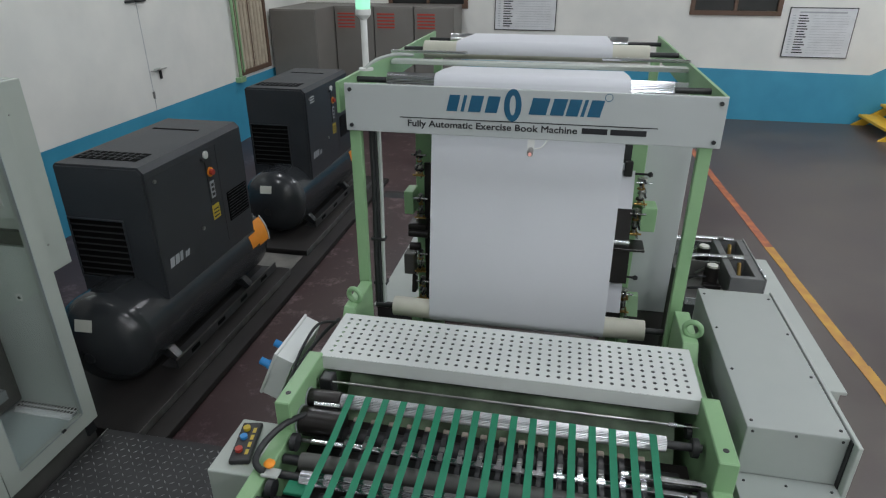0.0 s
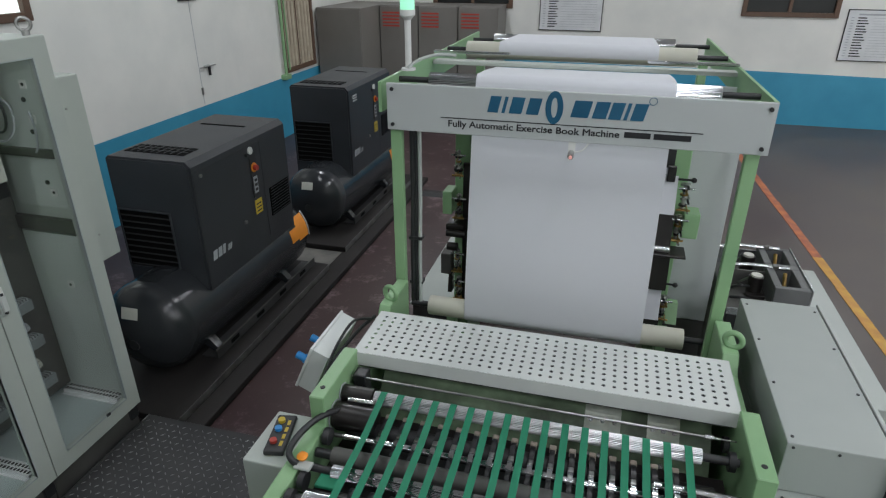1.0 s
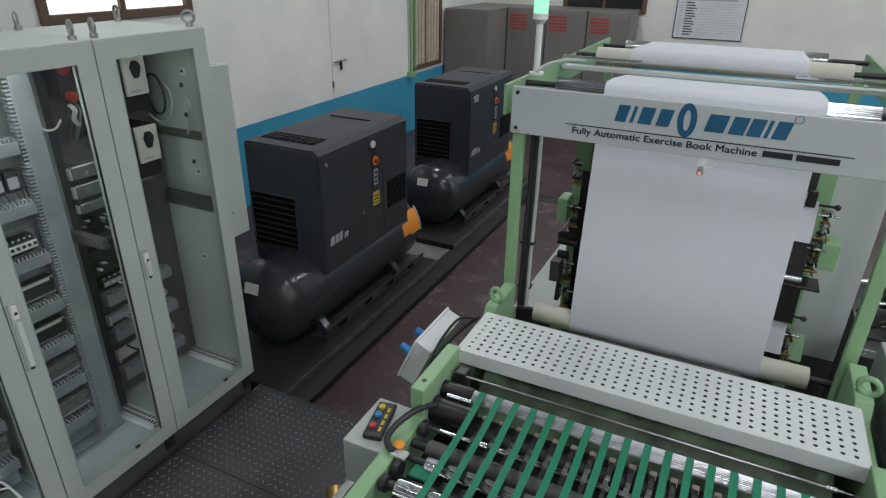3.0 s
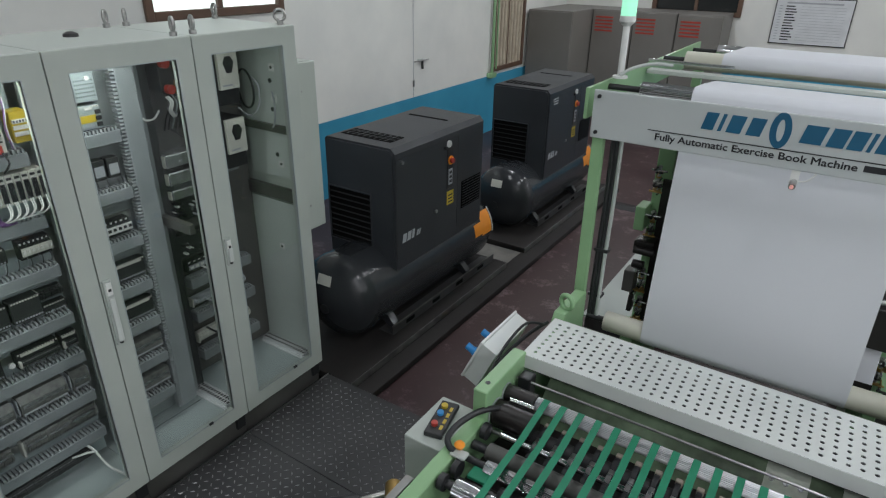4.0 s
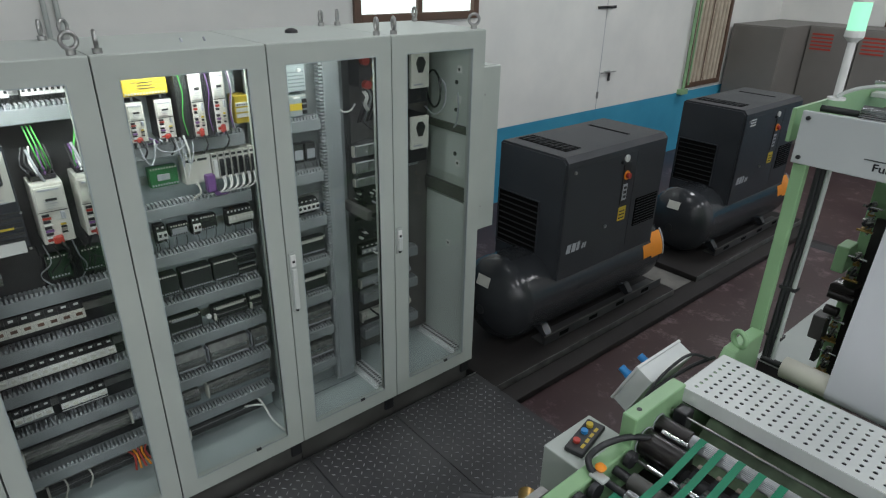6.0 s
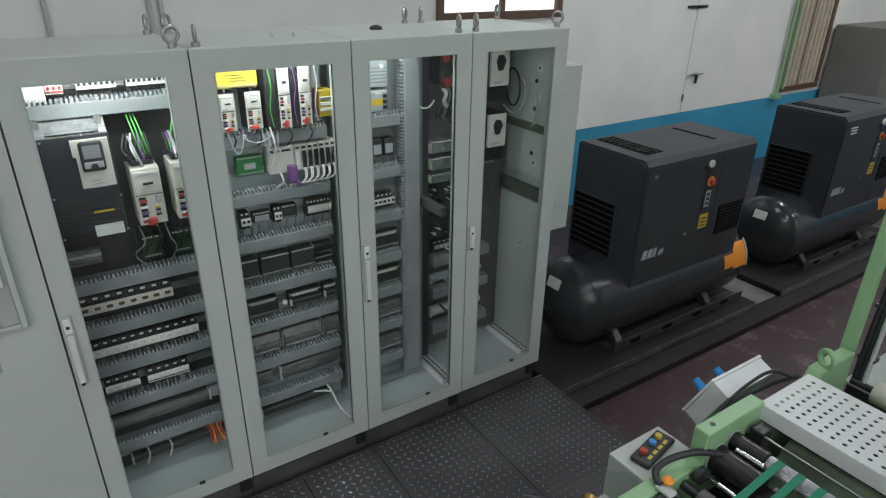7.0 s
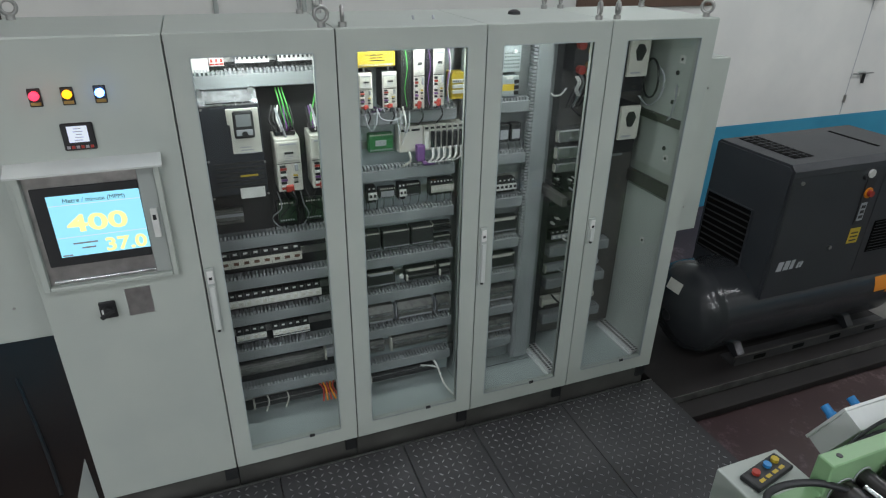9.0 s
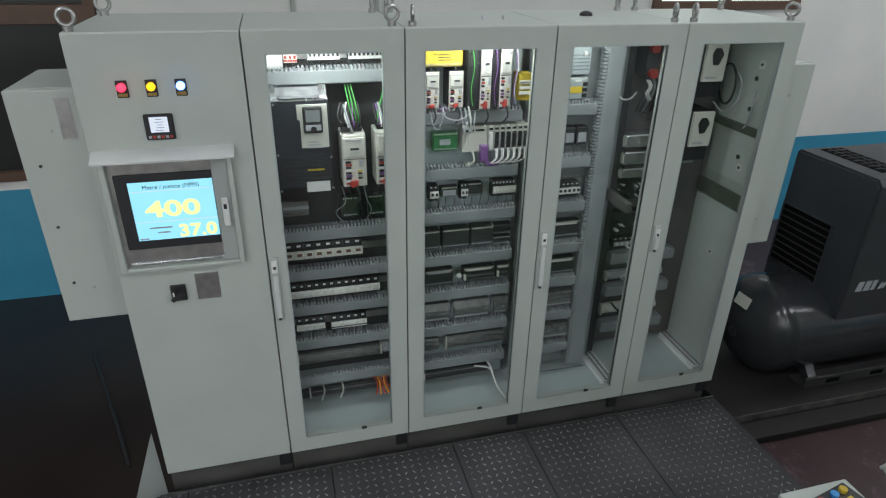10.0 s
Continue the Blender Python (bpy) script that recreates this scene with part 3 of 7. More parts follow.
            vs = [om.verts.new((0.02 + q * math.cos(b), yy, ZT + q * math.sin(b))) for b, yy in ((b0, y0), (b0, y1), (b1, y1), (b1, y0))]
            om.faces.new(vs)
        bmesh.ops.remove_doubles(om, verts=om.verts[:], dist=0.0005)
        bmesh.ops.solidify(om, geom=om.faces[:], thickness=0.0015)
        part("orange_mark", om, M["orange"], tank, "orange emblem on the flank", **L)
    rm = bmesh.new()
    for k in range(6):
        b0, b1 = radians(-2 + 7 * k), radians(-2 + 7 * (k + 1))
        rm.faces.new([rm.verts.new((0.02 + (R + 0.002) * math.cos(b), yy, ZT + (R + 0.002) * math.sin(b))) for b, yy in ((b0, 0.742), (b0, 0.758), (b1, 0.758), (b1, 0.742))])
    bmesh.ops.remove_doubles(rm, verts=rm.verts[:], dist=0.0005)
    bmesh.ops.solidify(rm, geom=rm.faces[:], thickness=0.0015)
    part("pale_stripe", rm, M["print_grey"], tank, "pale stripe beside the emblem", **L)
    # feet and skid
    for yy in (-0.60, 0.40):
        for sx in (-1, 1):
            part("foot", prism([(sx * 0.16, 0.17), (sx * 0.21, 0.23), (sx * 0.312, 0.112), (sx * 0.26, 0.112)], "y", yy, yy + 0.06), M["tank"], c, **L)
    for sx in (-1, 1):
        rail = bmesh.new()
        prism([(sx * 0.20, 0.10), (sx * 0.325, 0.10), (sx * 0.325, 0.165), (sx * 0.315, 0.165), (sx * 0.315, 0.112), (sx * 0.20, 0.112)], "y", -0.66, 0.80, rail)
        rl = part("rail", rail, M["skid"], c, **L)
        part("rail_edge", box(sx * 0.32 - 0.006, sx * 0.32 + 0.006, -0.66, 0.80, 0.165, 0.169), M["worn_edge"], rl, "rubbed bright edge", **L)
        for k in range(4):
            part("slot", box(sx * 0.3255 - 0.001, sx * 0.3255 + 0.001, -0.50 + 0.34 * k, -0.40 + 0.34 * k, 0.118, 0.148), M["void"], c, **L)
    return c


CX = -2.652
comp1 = compressor((CX, 3.594, 0.0))
comp2 = copy_thing(comp1, pose(CX, 5.97, 0.0))
comp2["label"] = "charcoal screw air compressor with a paper note on its hood"
for k in range(3):
    part("white_bar", prism([(-0.47, 1.285 + 0.024 * k), (-0.37, 1.285 + 0.024 * k), (-0.365, 1.297 + 0.024 * k), (-0.465, 1.297 + 0.024 * k)], "x", 0.30, 0.3015), M["white"], comp2, local=True)
part("paper_note", box(0.30, 0.302, 0.36, 0.52, 1.13, 1.33), M["print_grey"], comp2, "pale paper note", local=True)
tagged(part("base_step", box(-3.25, -2.075, 2.31, 7.05, 0, 0.05, 0.006), M["slab"]), "low dark step running under both air compressors", "plinth", kind="structure")
tagged(part("gap_floor", box(-3.0, -2.24, 4.44, 4.765, 0.0505, 0.0555, 0.001, 1), M["dusty"]), "dusty pale concrete strip between the two plinths", "floor patch", kind="structure")
for y0, y1 in ((2.34, 4.42), (4.78, 6.95)):
    pl = thing("plinth", (CX, (y0 + y1) / 2, 0), "low dark plinth under an air compressor", "plinth", kind="structure")
    part("slab", box(-3.15, -2.209, y0, y1, 0.05, 0.10, 0.006), M["slab"], pl)
    part("edge_angle", box(-2.2085, -2.2035, y0, y1, 0.052, 0.1035, 0.001, 1), M["worn_edge"], pl, "rubbed steel edge angle")
    part("end_angle", box(-2.95, -2.215, y1 + 0.0005, y1 + 0.006, 0.052, 0.1035, 0.001, 1), M["worn_edge"], pl)


# ---- switch cabinets ----
FX, RX = -2.393, -2.99
CZ0, CZ1 = 0.236, 2.236
CY = (-0.702, -0.127, 0.470, 1.097, 1.702, 2.296)


def handle_set(door, y, z0, z1):
    h = part("handle", box(FX, FX + 0.012, y - 0.018, y + 0.018, z0, z1, 0.004), M["mgrey"], door, "pale grey swing handle")
    part("grip", box(FX + 0.012, FX + 0.026, y - 0.012, y + 0.012, z0 + 0.02, z1 - 0.08 if z1 - z0 > 0.2 else z1 - 0.05, 0.005), M["pale_box"], h)
    part("lock", box(FX + 0.012, FX + 0.019, y - 0.013, y + 0.013, z1 - 0.07, z1 - 0.01, 0.003, 1), M["white"], h)
    part("lock_slot", box(FX + 0.019, FX + 0.0205, y - 0.006, y + 0.006, z1 - 0.05, z1 - 0.038), M["dark"], h)
    part("keyhole", cyl((FX + 0.012, y, z0 + 0.012), (FX + 0.018, y, z0 + 0.012), 0.007), M["dark"], h)


def eye_bolt(parent, x, y, turn):
    e = part("eye_bolt", cyl((x, y, CZ1), (x, y, CZ1 + 0.018), 0.016), M["steel"], parent, "galvanised lifting eye")
    part("eye", ring((x, y, CZ1 + 0.046), (math.cos(turn), math.sin(turn), 0), 0.026, 0.0075), M["steel"], e, smooth=True)


def shell(i, label):
    y0, y1 = CY[i], CY[i + 1]
    c = thing("electrical_cabinet", (FX, (y0 + y1) / 2, PZ), label, "electrical cabinet", "row of switch cabinets")
    part("plinth", box(RX + 0.02, FX - 0.045, y0 + 0.002, y1 - 0.002, PZ - 0.13, CZ0 - 0.004), M["base_grey"], c, "grey-brown plinth")
    part("corner_block", box(FX - 0.12, FX - 0.03, y1 - 0.062, y1 - 0.002, PZ - 0.002, CZ0 - 0.004, 0.003, 1), M["dark"], c)
    part("roof", box(RX, FX - 0.004, y0 + 0.0015, y1 - 0.0015, CZ1 - 0.03, CZ1, 0.004), M["cab"], c)
    part("rear_panel", box(RX, RX + 0.015, y0 + 0.0015, y1 - 0.0015, CZ0, CZ1 - 0.031), M["cab"], c)
    part("base", box(RX + 0.016, FX - 0.036, y0 + 0.0015, y1 - 0.0015, CZ0, CZ0 + 0.03), M["tray"], c, "pale blue-grey base tray")
    for s, y in ((1, y0), (-1, y1)):
        part("upright", box(FX - 0.075, FX - 0.036, y + s * 0.002, y + s * 0.03, CZ0 + 0.031, CZ1 - 0.031), M["cab_in"], c)
        part("upright", box(RX + 0.02, RX + 0.06, y + s * 0.002, y + s * 0.03, CZ0 + 0.031, CZ1 - 0.031), M["cab_in"], c)
    return c


def glazed_door(c, i, handle=None):
    y0, y1 = CY[i] + 0.003, CY[i + 1] - 0.003
    z0, z1 = CZ0, CZ1 - 0.004
    g0, g1, h0, h1 = y0 + 0.078, y1 - 0.084, 0.322, 2.148
    if i == 4:
        g0, g1 = 1.793, 2.206
    bm = bmesh.new()
    def f(a, b, cc, d):
        box(FX - 0.03, FX, a, b, cc, d, bm=bm)
    f(y0, g0, z0, z1)
    f(g1, y1, z0, z1)
    f(g0, g1, z0, h0)
    f(g0, g1, h1, z1)
    bmesh.ops.remove_doubles(bm, verts=bm.verts, dist=1e-5)
    d = part("door", bm, M["cab"], c, "grey door with a tall glass pane")
    for a, b, cc, e in ((g0 - 0.004, g0, h0, h1), (g1, g1 + 0.004, h0, h1), (g0, g1, h0 - 0.004, h0), (g0, g1, h1, h1 + 0.004)):
        part("seal", box(FX - 0.012, FX + 0.0015, a, b, cc, e), M["cab_in"], d)
    gl = part("glass", box(FX - 0.014, FX - 0.010, g0 - 0.003, g1 + 0.003, h0 - 0.003, h1 + 0.003), M["glass"], d, "clear glass pane")
    gl.visible_shadow = False
    part("gap_seal", box(FX - 0.034, FX - 0.012, y0 - 0.003, y0 - 0.0005, z0, z1), M["dark"], c)
    part("clip", box(FX - 0.006, FX + 0.003, (g0 + g1) / 2 + 0.06, (g0 + g1) / 2 + 0.085, h0 - 0.008, h0 + 0.004), M["dark"], d)
    if handle:
        handle_set(d, y0 + 0.022, *handle)
    return d


def duct(c, y0, y1, z0, z1, plate):
    """Slotted cable duct: a lid with rows of fingers above and below it."""
    x1 = plate + 0.075
    d = part("cable_duct", box(plate, x1, y0, y1, z0, z1, 0.003, 1), M["duct"], c, "grey slotted cable duct")
    fm = bmesh.new()
    n = int((y1 - y0) / 0.0165)
    for k in range(n):
        a = y0 + 0.004 + k * 0.0165
        box(plate + 0.03, x1 - 0.002, a, a + 0.0085, z1, z1 + 0.016, bm=fm)
    tagged(part("fingers", fm, M["finger"], d), kind="stuff")
    return d


def v_duct(c, y0, y1, z0, z1, plate):
    x1 = plate + 0.075
    d = part("cable_duct", box(plate, x1, y0, y1, z0, z1, 0.003, 1), M["duct"], c, "grey upright cable duct")
    fm = bmesh.new()
    for k in range(int((z1 - z0) / 0.0165)):
        a = z0 + 0.004 + k * 0.0165
        box(plate + 0.03, x1 - 0.002, y0 - 0.02, y0, a, a + 0.008, bm=fm)
    tagged(part("fingers", fm, M["finger"], d), kind="stuff")


def din_rail(c, y0, y1, z, plate):
    part("mounting_rail", prism([(plate, z - 0.0175), (plate + 0.009, z - 0.0175), (plate + 0.009, z + 0.0175), (plate, z + 0.0175)], "y", y0, y1), M["steel"], c)


def breakers(c, y0, y1, zc, plate, body, h=0.075, pitch=0.018, toggle="dark", deep=0.06, stripe=None, dark=True):
    """A row of miniature breakers or relays, each a stepped block with a toggle."""
    n = max(1, round((y1 - y0) / pitch))
    w = (y1 - y0) / n
    x = plate + 0.009
    for k in range(n):
        a = y0 + k * w
        bm = prism([(x, zc - h / 2), (x + deep * 0.7, zc - h / 2), (x + deep * 0.72, zc - h * 0.25), (x + deep, zc - h * 0.22), (x + deep, zc + h * 0.22), (x + deep * 0.72, zc + h * 0.25), (x + deep * 0.7, zc + h / 2), (x, zc + h / 2)], "y", a + 0.0006, a + w - 0.0006)
        b = part("breaker", bm, M["plate_dark"] if dark else body, c)
        if dark:
            part("nose", box(x + deep, x + deep + 0.006, a + 0.0004, a + w - 0.0004, zc - h * 0.22, zc + h * 0.21), body, b)
        part("toggle", box(x + deep, x + deep + 0.012, a + w * 0.25, a + w * 0.75, zc - 0.004, zc + 0.008), M[toggle], b)
        part("screw", box(x + deep * 0.7, x + deep * 0.7 + 0.002, a + w * 0.3, a + w * 0.7, zc + h * 0.32, zc + h * 0.42), M["white"] if dark else M["dark"], b)
        if stripe:
            part("stripe", box(x + deep, x + deep + 0.0075, a + 0.001, a + w - 0.001, zc - h * 0.18, zc - h * 0.10), M[stripe], b)


def wiring(c, y0, y1, zt, zb, x, pitch=0.018):
    """Short wires that drop from a row of devices into the duct under it."""
    rnd = random.Random(int(y0 * 977 + zt * 331))
    for mk, s in (("dark", 0), ("print_grey", 1)):
        bm = bmesh.new()
        k = 0
        y = y0 + 0.006
        while y < y1 - 0.004:
            if (k + s) % 4 == 0 or rnd.random() < 0.1:
                j = rnd.uniform(-0.006, 0.006)
                tube([(x, y, zt + 0.004), (x + 0.006 + rnd.uniform(0, 0.008), y + j, (zt + zb) / 2), (x - 0.004, y + 2 * j, zb)], 0.0017, 4, bm, 2)
            y += pitch * 0.5
            k += 1
        if len(bm.verts):
            tagged(part("wiring", bm, M[mk], c), kind="stuff")
        else:
            bm.free()


def terminals(c, y0, y1, zc, plate, mats, h=0.05, pitch=0.0082, deep=0.045):
    """A strip of slim terminals with screw holes, joined, with end clamps."""
    bm, dk = bmesh.new(), bmesh.new()
    x = plate + 0.009
    n = int((y1 - y0) / pitch)
    for k in range(n):
        a = y0 + k * pitch
        d = deep * (0.92 + 0.08 * ((k * 7) % 5) / 4)
        prism([(x, zc - h / 2), (x + d * 0.6, zc - h / 2), (x + d, zc - h * 0.16), (x + d, zc + h * 0.16), (x + d * 0.6, zc + h / 2), (x, zc + h / 2)], "y", a + 0.0004, a + pitch - 0.0006, bm)
        for s in (-1, 1):
            box(x + d * 0.78, x + d * 0.84, a + 0.002, a + pitch - 0.002, zc + s * h * 0.27, zc + s * h * 0.36, bm=dk)
    t = part("terminal_strip", bm, mats, c, "row of slim wired terminals")
    part("screws", dk, M["steel"], t)
    part("end_clamp", box(x, x + deep * 0.9, y0 - 0.01, y0, zc - h * 0.55, zc + h * 0.55, 0.002, 1), M["ivory"], t)


def screw_row(parent, y0, y1, z, x, mk="ivory", pitch=0.011):
    bm = bmesh.new()
    y = y0 + 0.006
    while y < y1 - 0.008:
        box(x, x + 0.002, y, y + pitch * 0.55, z - 0.0035, z + 0.0035, bm=bm)
        y += pitch
    if len(bm.verts):
        part("screws", bm, M[mk], parent)


def module(c, y0, y1, z0, z1, plate, deep, body, name="module", label="", face=None, marks=0, bar=None):
    b = part(name, box(plate + 0.009, plate + deep, y0, y1, z0, z1, 0.003, 1), body, c, label)
    x = plate + deep
    w, h = y1 - y0, z1 - z0
    if face:
        part("face_plate", box(x, x + 0.0015, y0 + w * 0.12, y1 - w * 0.12, z0 + h * 0.18, z1 - h * 0.30), face, b)
    if bar:
        part("marker_strip", box(x, x + 0.003, y0 + w * 0.1, y1 - w * 0.1, z1 - h * 0.22, z1 - h * 0.10), bar, b)
    if w > 0.07 and h < 0.12:
        screw_row(b, y0, y1, z0 + h * 0.12, x, "print_grey")
        screw_row(b, y0, y1, z1 - h * 0.06, x, "ivory")
    for k in range(marks):
        part("status_window", box(x + 0.0015, x + 0.003, y0 + w * (0.2 + 0.6 * k / max(1, marks)), y0 + w * (0.2 + 0.6 * (k + 0.5) / max(1, marks)), z0 + h * 0.62, z0 + h * 0.66), M["dark"], b)
    return b


def servo(c, y0, y1, z0, z1, plate, deep=0.13, side="ivory"):
    """Slim ivory servo amplifier with dark sockets, red power plug and cables."""
    s = part("servo_drive", box(plate, plate + deep, y0, y1, z0, z1, 0.004), M[side], c, "slim servo drive with an ivory front and plugs")
    x, w, h = plate + deep, y1 - y0, z1 - z0
    part("front", box(x, x + 0.004, y0 + 0.002, y1 - 0.002, z0 + 0.002, z1 - 0.002, 0.002, 1), M["ivory"], s, "ivory front plate")
    x += 0.004
    part("cover", box(x, x + 0.006, y0 + 0.006, y1 - 0.006, z0 + h * 0.58, z1 - 0.012, 0.002, 1), M["ivory"], s)
    part("display", box(x + 0.006, x + 0.009, y0 + w * 0.35, y0 + w * 0.7, z0 + h * 0.72, z0 + h * 0.76), M["dark"], s)
    for k in range(9):
        part("socket", box(x, x + 0.010, y0 + w * 0.12, y0 + w * (0.34 + 0.04 * (k % 2)), z0 + h * (0.06 + 0.052 * k), z0 + h * (0.092 + 0.052 * k)), M[("red", "white", "dark", "violet", "dark", "white", "dark", "red", "dark")[k]], s)
    part("socket", box(x, x + 0.012, y0 + w * 0.70, y0 + w * 0.84, z0 + h * 0.40, z0 + h * 0.52, 0.002, 1), M["print_grey"], s)
    for k in range(4):
        part("port", box(x, x + 0.006, y0 + w * 0.62, y0 + w * 0.80, z0 + h * (0.16 + 0.045 * k), z0 + h * (0.185 + 0.045 * k)), M[("dark", "steel", "dark", "yellow")[k]], s)
    part("side_label", box(x + 0.006, x + 0.0086, y0 + w * 0.16, y1 - w * 0.18, z0 + h * 0.885, z0 + h * 0.915), M["print_grey"], s)
    part("hinge_line", box(x, x + 0.002, y0 + 0.004, y1 - 0.004, z0 + h * 0.535, z0 + h * 0.545), M["dark"], s)
    for k in range(5):
        part("print_bar", box(x + 0.008, x + 0.0085, y0 + w * 0.30, y0 + w * (0.55 + 0.07 * (k % 3)), z0 + h * (0.60 + 0.035 * k), z0 + h * (0.61 + 0.035 * k)), M["print_grey"], s)
    part("power_plug", box(x, x + 0.022, y0 + w * 0.28, y0 + w * 0.60, z0 + 0.004, z0 + h * 0.14, 0.004), M["red"], s, "red power plug")
    part("cable", tube([(x - 0.02, y0 + w * 0.5, z1), (x, y0 + w * 0.35, z1 + 0.05), (x - 0.04, y0 + w * 0.2, z1 + 0.12)], 0.005), M["print_grey"], s)
    part("cable", tube([(x + 0.02, y0 + w * 0.5, z0 + 0.01), (x + 0.03, y0 + w * 0.65, z0 - 0.03), (x - 0.03, y0 + w * 0.6, z0 - 0.08)], 0.004), M["dark"], s)


def wire(c, pts, r=0.0035, material="white", name="cable"):
    part(name, tube(pts, r), M[material], c)


PX = -2.70
# control cabinet with plain door
c0 = shell(0, "grey control cabinet with plain door, screen and indicator lamps")
d0 = part("door", box(FX - 0.03, FX, CY[0] + 0.001, CY[1] - 0.003, CZ0, CZ1 - 0.004, 0.003), M["cab"], c0, "plain grey sheet steel door")
part("side_panel", box(RX, FX - 0.032, CY[0], CY[0] + 0.0012, CZ0, CZ1 - 0.031), M["cab"], c0)
for y, k, lab in ((-0.543, "lamp_red", "lit red"), (-0.447, "lamp_amber", "lit amber"), (-0.349, "lamp_blue", "lit blue")):
    il = part("indicator", box(FX, FX + 0.007, y - 0.019, y + 0.019, 2.015, 2.075, 0.002, 1), M["dark"], d0, lab + " indicator lamp")
    part("lens", lathe([(0.0145, 0), (0.0145, 0.012), (0.010, 0.017), (0.003, 0.0185)], pose(FX + 0.007, y, 2.052, 0, 90, 0), 20), M[k], il, smooth=True)
    part("name_plate", box(FX + 0.007, FX + 0.0085, y - 0.015, y + 0.015, 2.019, 2.030), M["brass"], il)
mt = part("power_meter", box(FX, FX + 0.012, -0.494, -0.394, 1.859, 1.954, 0.004, 1), M["dark"], d0, "square black power meter")
part("display", box(FX + 0.012, FX + 0.0135, -0.475, -0.413, 1.888, 1.944), M["screen_w"], mt)
for k in range(5):
    part("digit_bar", box(FX + 0.0135, FX + 0.014, -0.458 + 0.004 * (k % 3), -0.432 + 0.004 * (k % 2), 1.894 + 0.010 * k, 1.8965 + 0.010 * k), M["print_grey"], mt)
for k in range(6):
    part("key", box(FX + 0.012, FX + 0.0145, -0.486 + 0.0145 * k, -0.476 + 0.0145 * k, 1.866, 1.876), M["red"] if k % 2 else M["print_grey"], mt)
# recessed operator panel with hood
hm = part("operator_panel", box(FX, FX + 0.012, -0.670, -0.222, 1.345, 1.795, 0.002, 1), M["steel"], d0, "brushed steel operator panel with hood")
for a, b, q, e in ((-0.678, -0.655, 1.335, 1.80), (-0.232, -0.212, 1.335, 1.80), (-0.655, -0.232, 1.335, 1.352)):
    part("rim", box(FX, FX + 0.035, a, b, q, e, 0.004), M["cab"], hm)
# paler than the rim: light on the upward face put into the colour
part("hood", prism([(FX, 1.826), (FX + 0.062, 1.796), (FX + 0.062, 1.789), (FX, 1.806)], "y", -0.692, -0.198), M["pale_box"], hm, "sloping rain hood coloured pale for light from above")
part("bezel", box(FX + 0.012, FX + 0.018, -0.638, -0.293, 1.428, 1.735, 0.003, 1), M["dark"], hm, "black screen bezel")
part("lower_rail", cyl((FX + 0.018, -0.637, 1.367), (FX + 0.018, -0.292, 1.367), 0.006), M["bright_strip"], hm)
part("door_edge", box(FX + 0.012, FX + 0.022, -0.290, -0.2325, 1.353, 1.785, 0.002, 1), M["cover"], hm, "plain steel door edge")
part("latch", box(FX + 0.022, FX + 0.036, -0.270, -0.246, 1.505, 1.622, 0.003), M["white"], hm)
part("latch_slot", box(FX + 0.036, FX + 0.0375, -0.264, -0.252, 1.578, 1.598), M["dark"], hm)
SXF = FX + 0.018
part("screen", box(SXF, SXF + 0.0015, -0.593, -0.2935, 1.465, 1.703), M["screen"], hm, "glowing cyan screen with a yellow number")
def screen_text(t, size, y, z, k, w=None, bold=0.0):
    letters(t, size, Matrix.Translation((SXF + 0.002, y, z)) @ pose(0, 0, 0, 90, 0, 90), M[k], hm, "digit", depth=0.0003, width=w, bold=bold)
screen_text("400", 0.090, -0.548, 1.562, "screen_y", 0.200, 0.0025)
screen_text("Metre / minute (MPM)", 0.024, -0.545, 1.674, "black_ink", 0.20)
screen_text("37.0", 0.072, -0.444, 1.472, "screen_y", 0.140, 0.002)
for y0, y1, z in ((-0.545, -0.465, 1.512), (-0.52, -0.475, 1.492), (-0.588, -0.555, 1.468)):
    part("digit_bar", box(SXF + 0.0015, SXF + 0.002, y0, y1, z, z + 0.006), M["print_grey"], hm)
part("divider", box(SXF + 0.0015, SXF + 0.002, -0.593, -0.2935, 1.540, 1.5425), M["screen_w"], hm)
part("divider", box(SXF + 0.0015, SXF + 0.002, -0.593, -0.2935, 1.665, 1.6675), M["screen_w"], hm)
kb = part("main_switch", box(FX, FX + 0.012, -0.522, -0.462, 1.175, 1.25, 0.004, 1), M["dark"], d0, "black rotary main switch")
part("knob", cyl((FX + 0.012, -0.492, 1.212), (FX + 0.035, -0.492, 1.212), 0.022), M["dark"], kb)
kg = box(-0.006, 0.006, -0.03, 0.03, -0.009, 0.009, 0.003, 1)
kg.transform(pose(FX + 0.041, -0.492, 1.212, 35, 0, 0))
part("pointer", kg, M["dark"], kb)
part("pointer_mark", box(FX + 0.0475, FX + 0.0485, -0.508, -0.502, 1.218, 1.236), M["white"], kb)
part("name_plate", box(FX, FX + 0.003, -0.422, -0.33, 1.168, 1.29, 0.001, 1), M["steel"], d0, "blank grey name plate")

# glazed cabinets
LAB = ("grey cabinet with glass door, frequency inverter and rows of breakers", "grey cabinet with glass door, servo drives and controller modules", "grey cabinet with glass door and slotted ducts", "grey cabinet with glass door, two small inverters and an end panel")
HND = ((1.02, 1.33), None, (1.02, 1.33), (1.15, 1.295))
cabs = []
for i in range(1, 5):
    c = shell(i, LAB[i - 1])
    glazed_door(c, i, HND[i - 1])
    cabs.append(c)
c1, c2, c3, c4 = cabs
part("side_panel", box(RX, FX - 0.032, CY[5] - 0.0012, CY[5], CZ0, CZ1 - 0.031), M["cab"], c4)
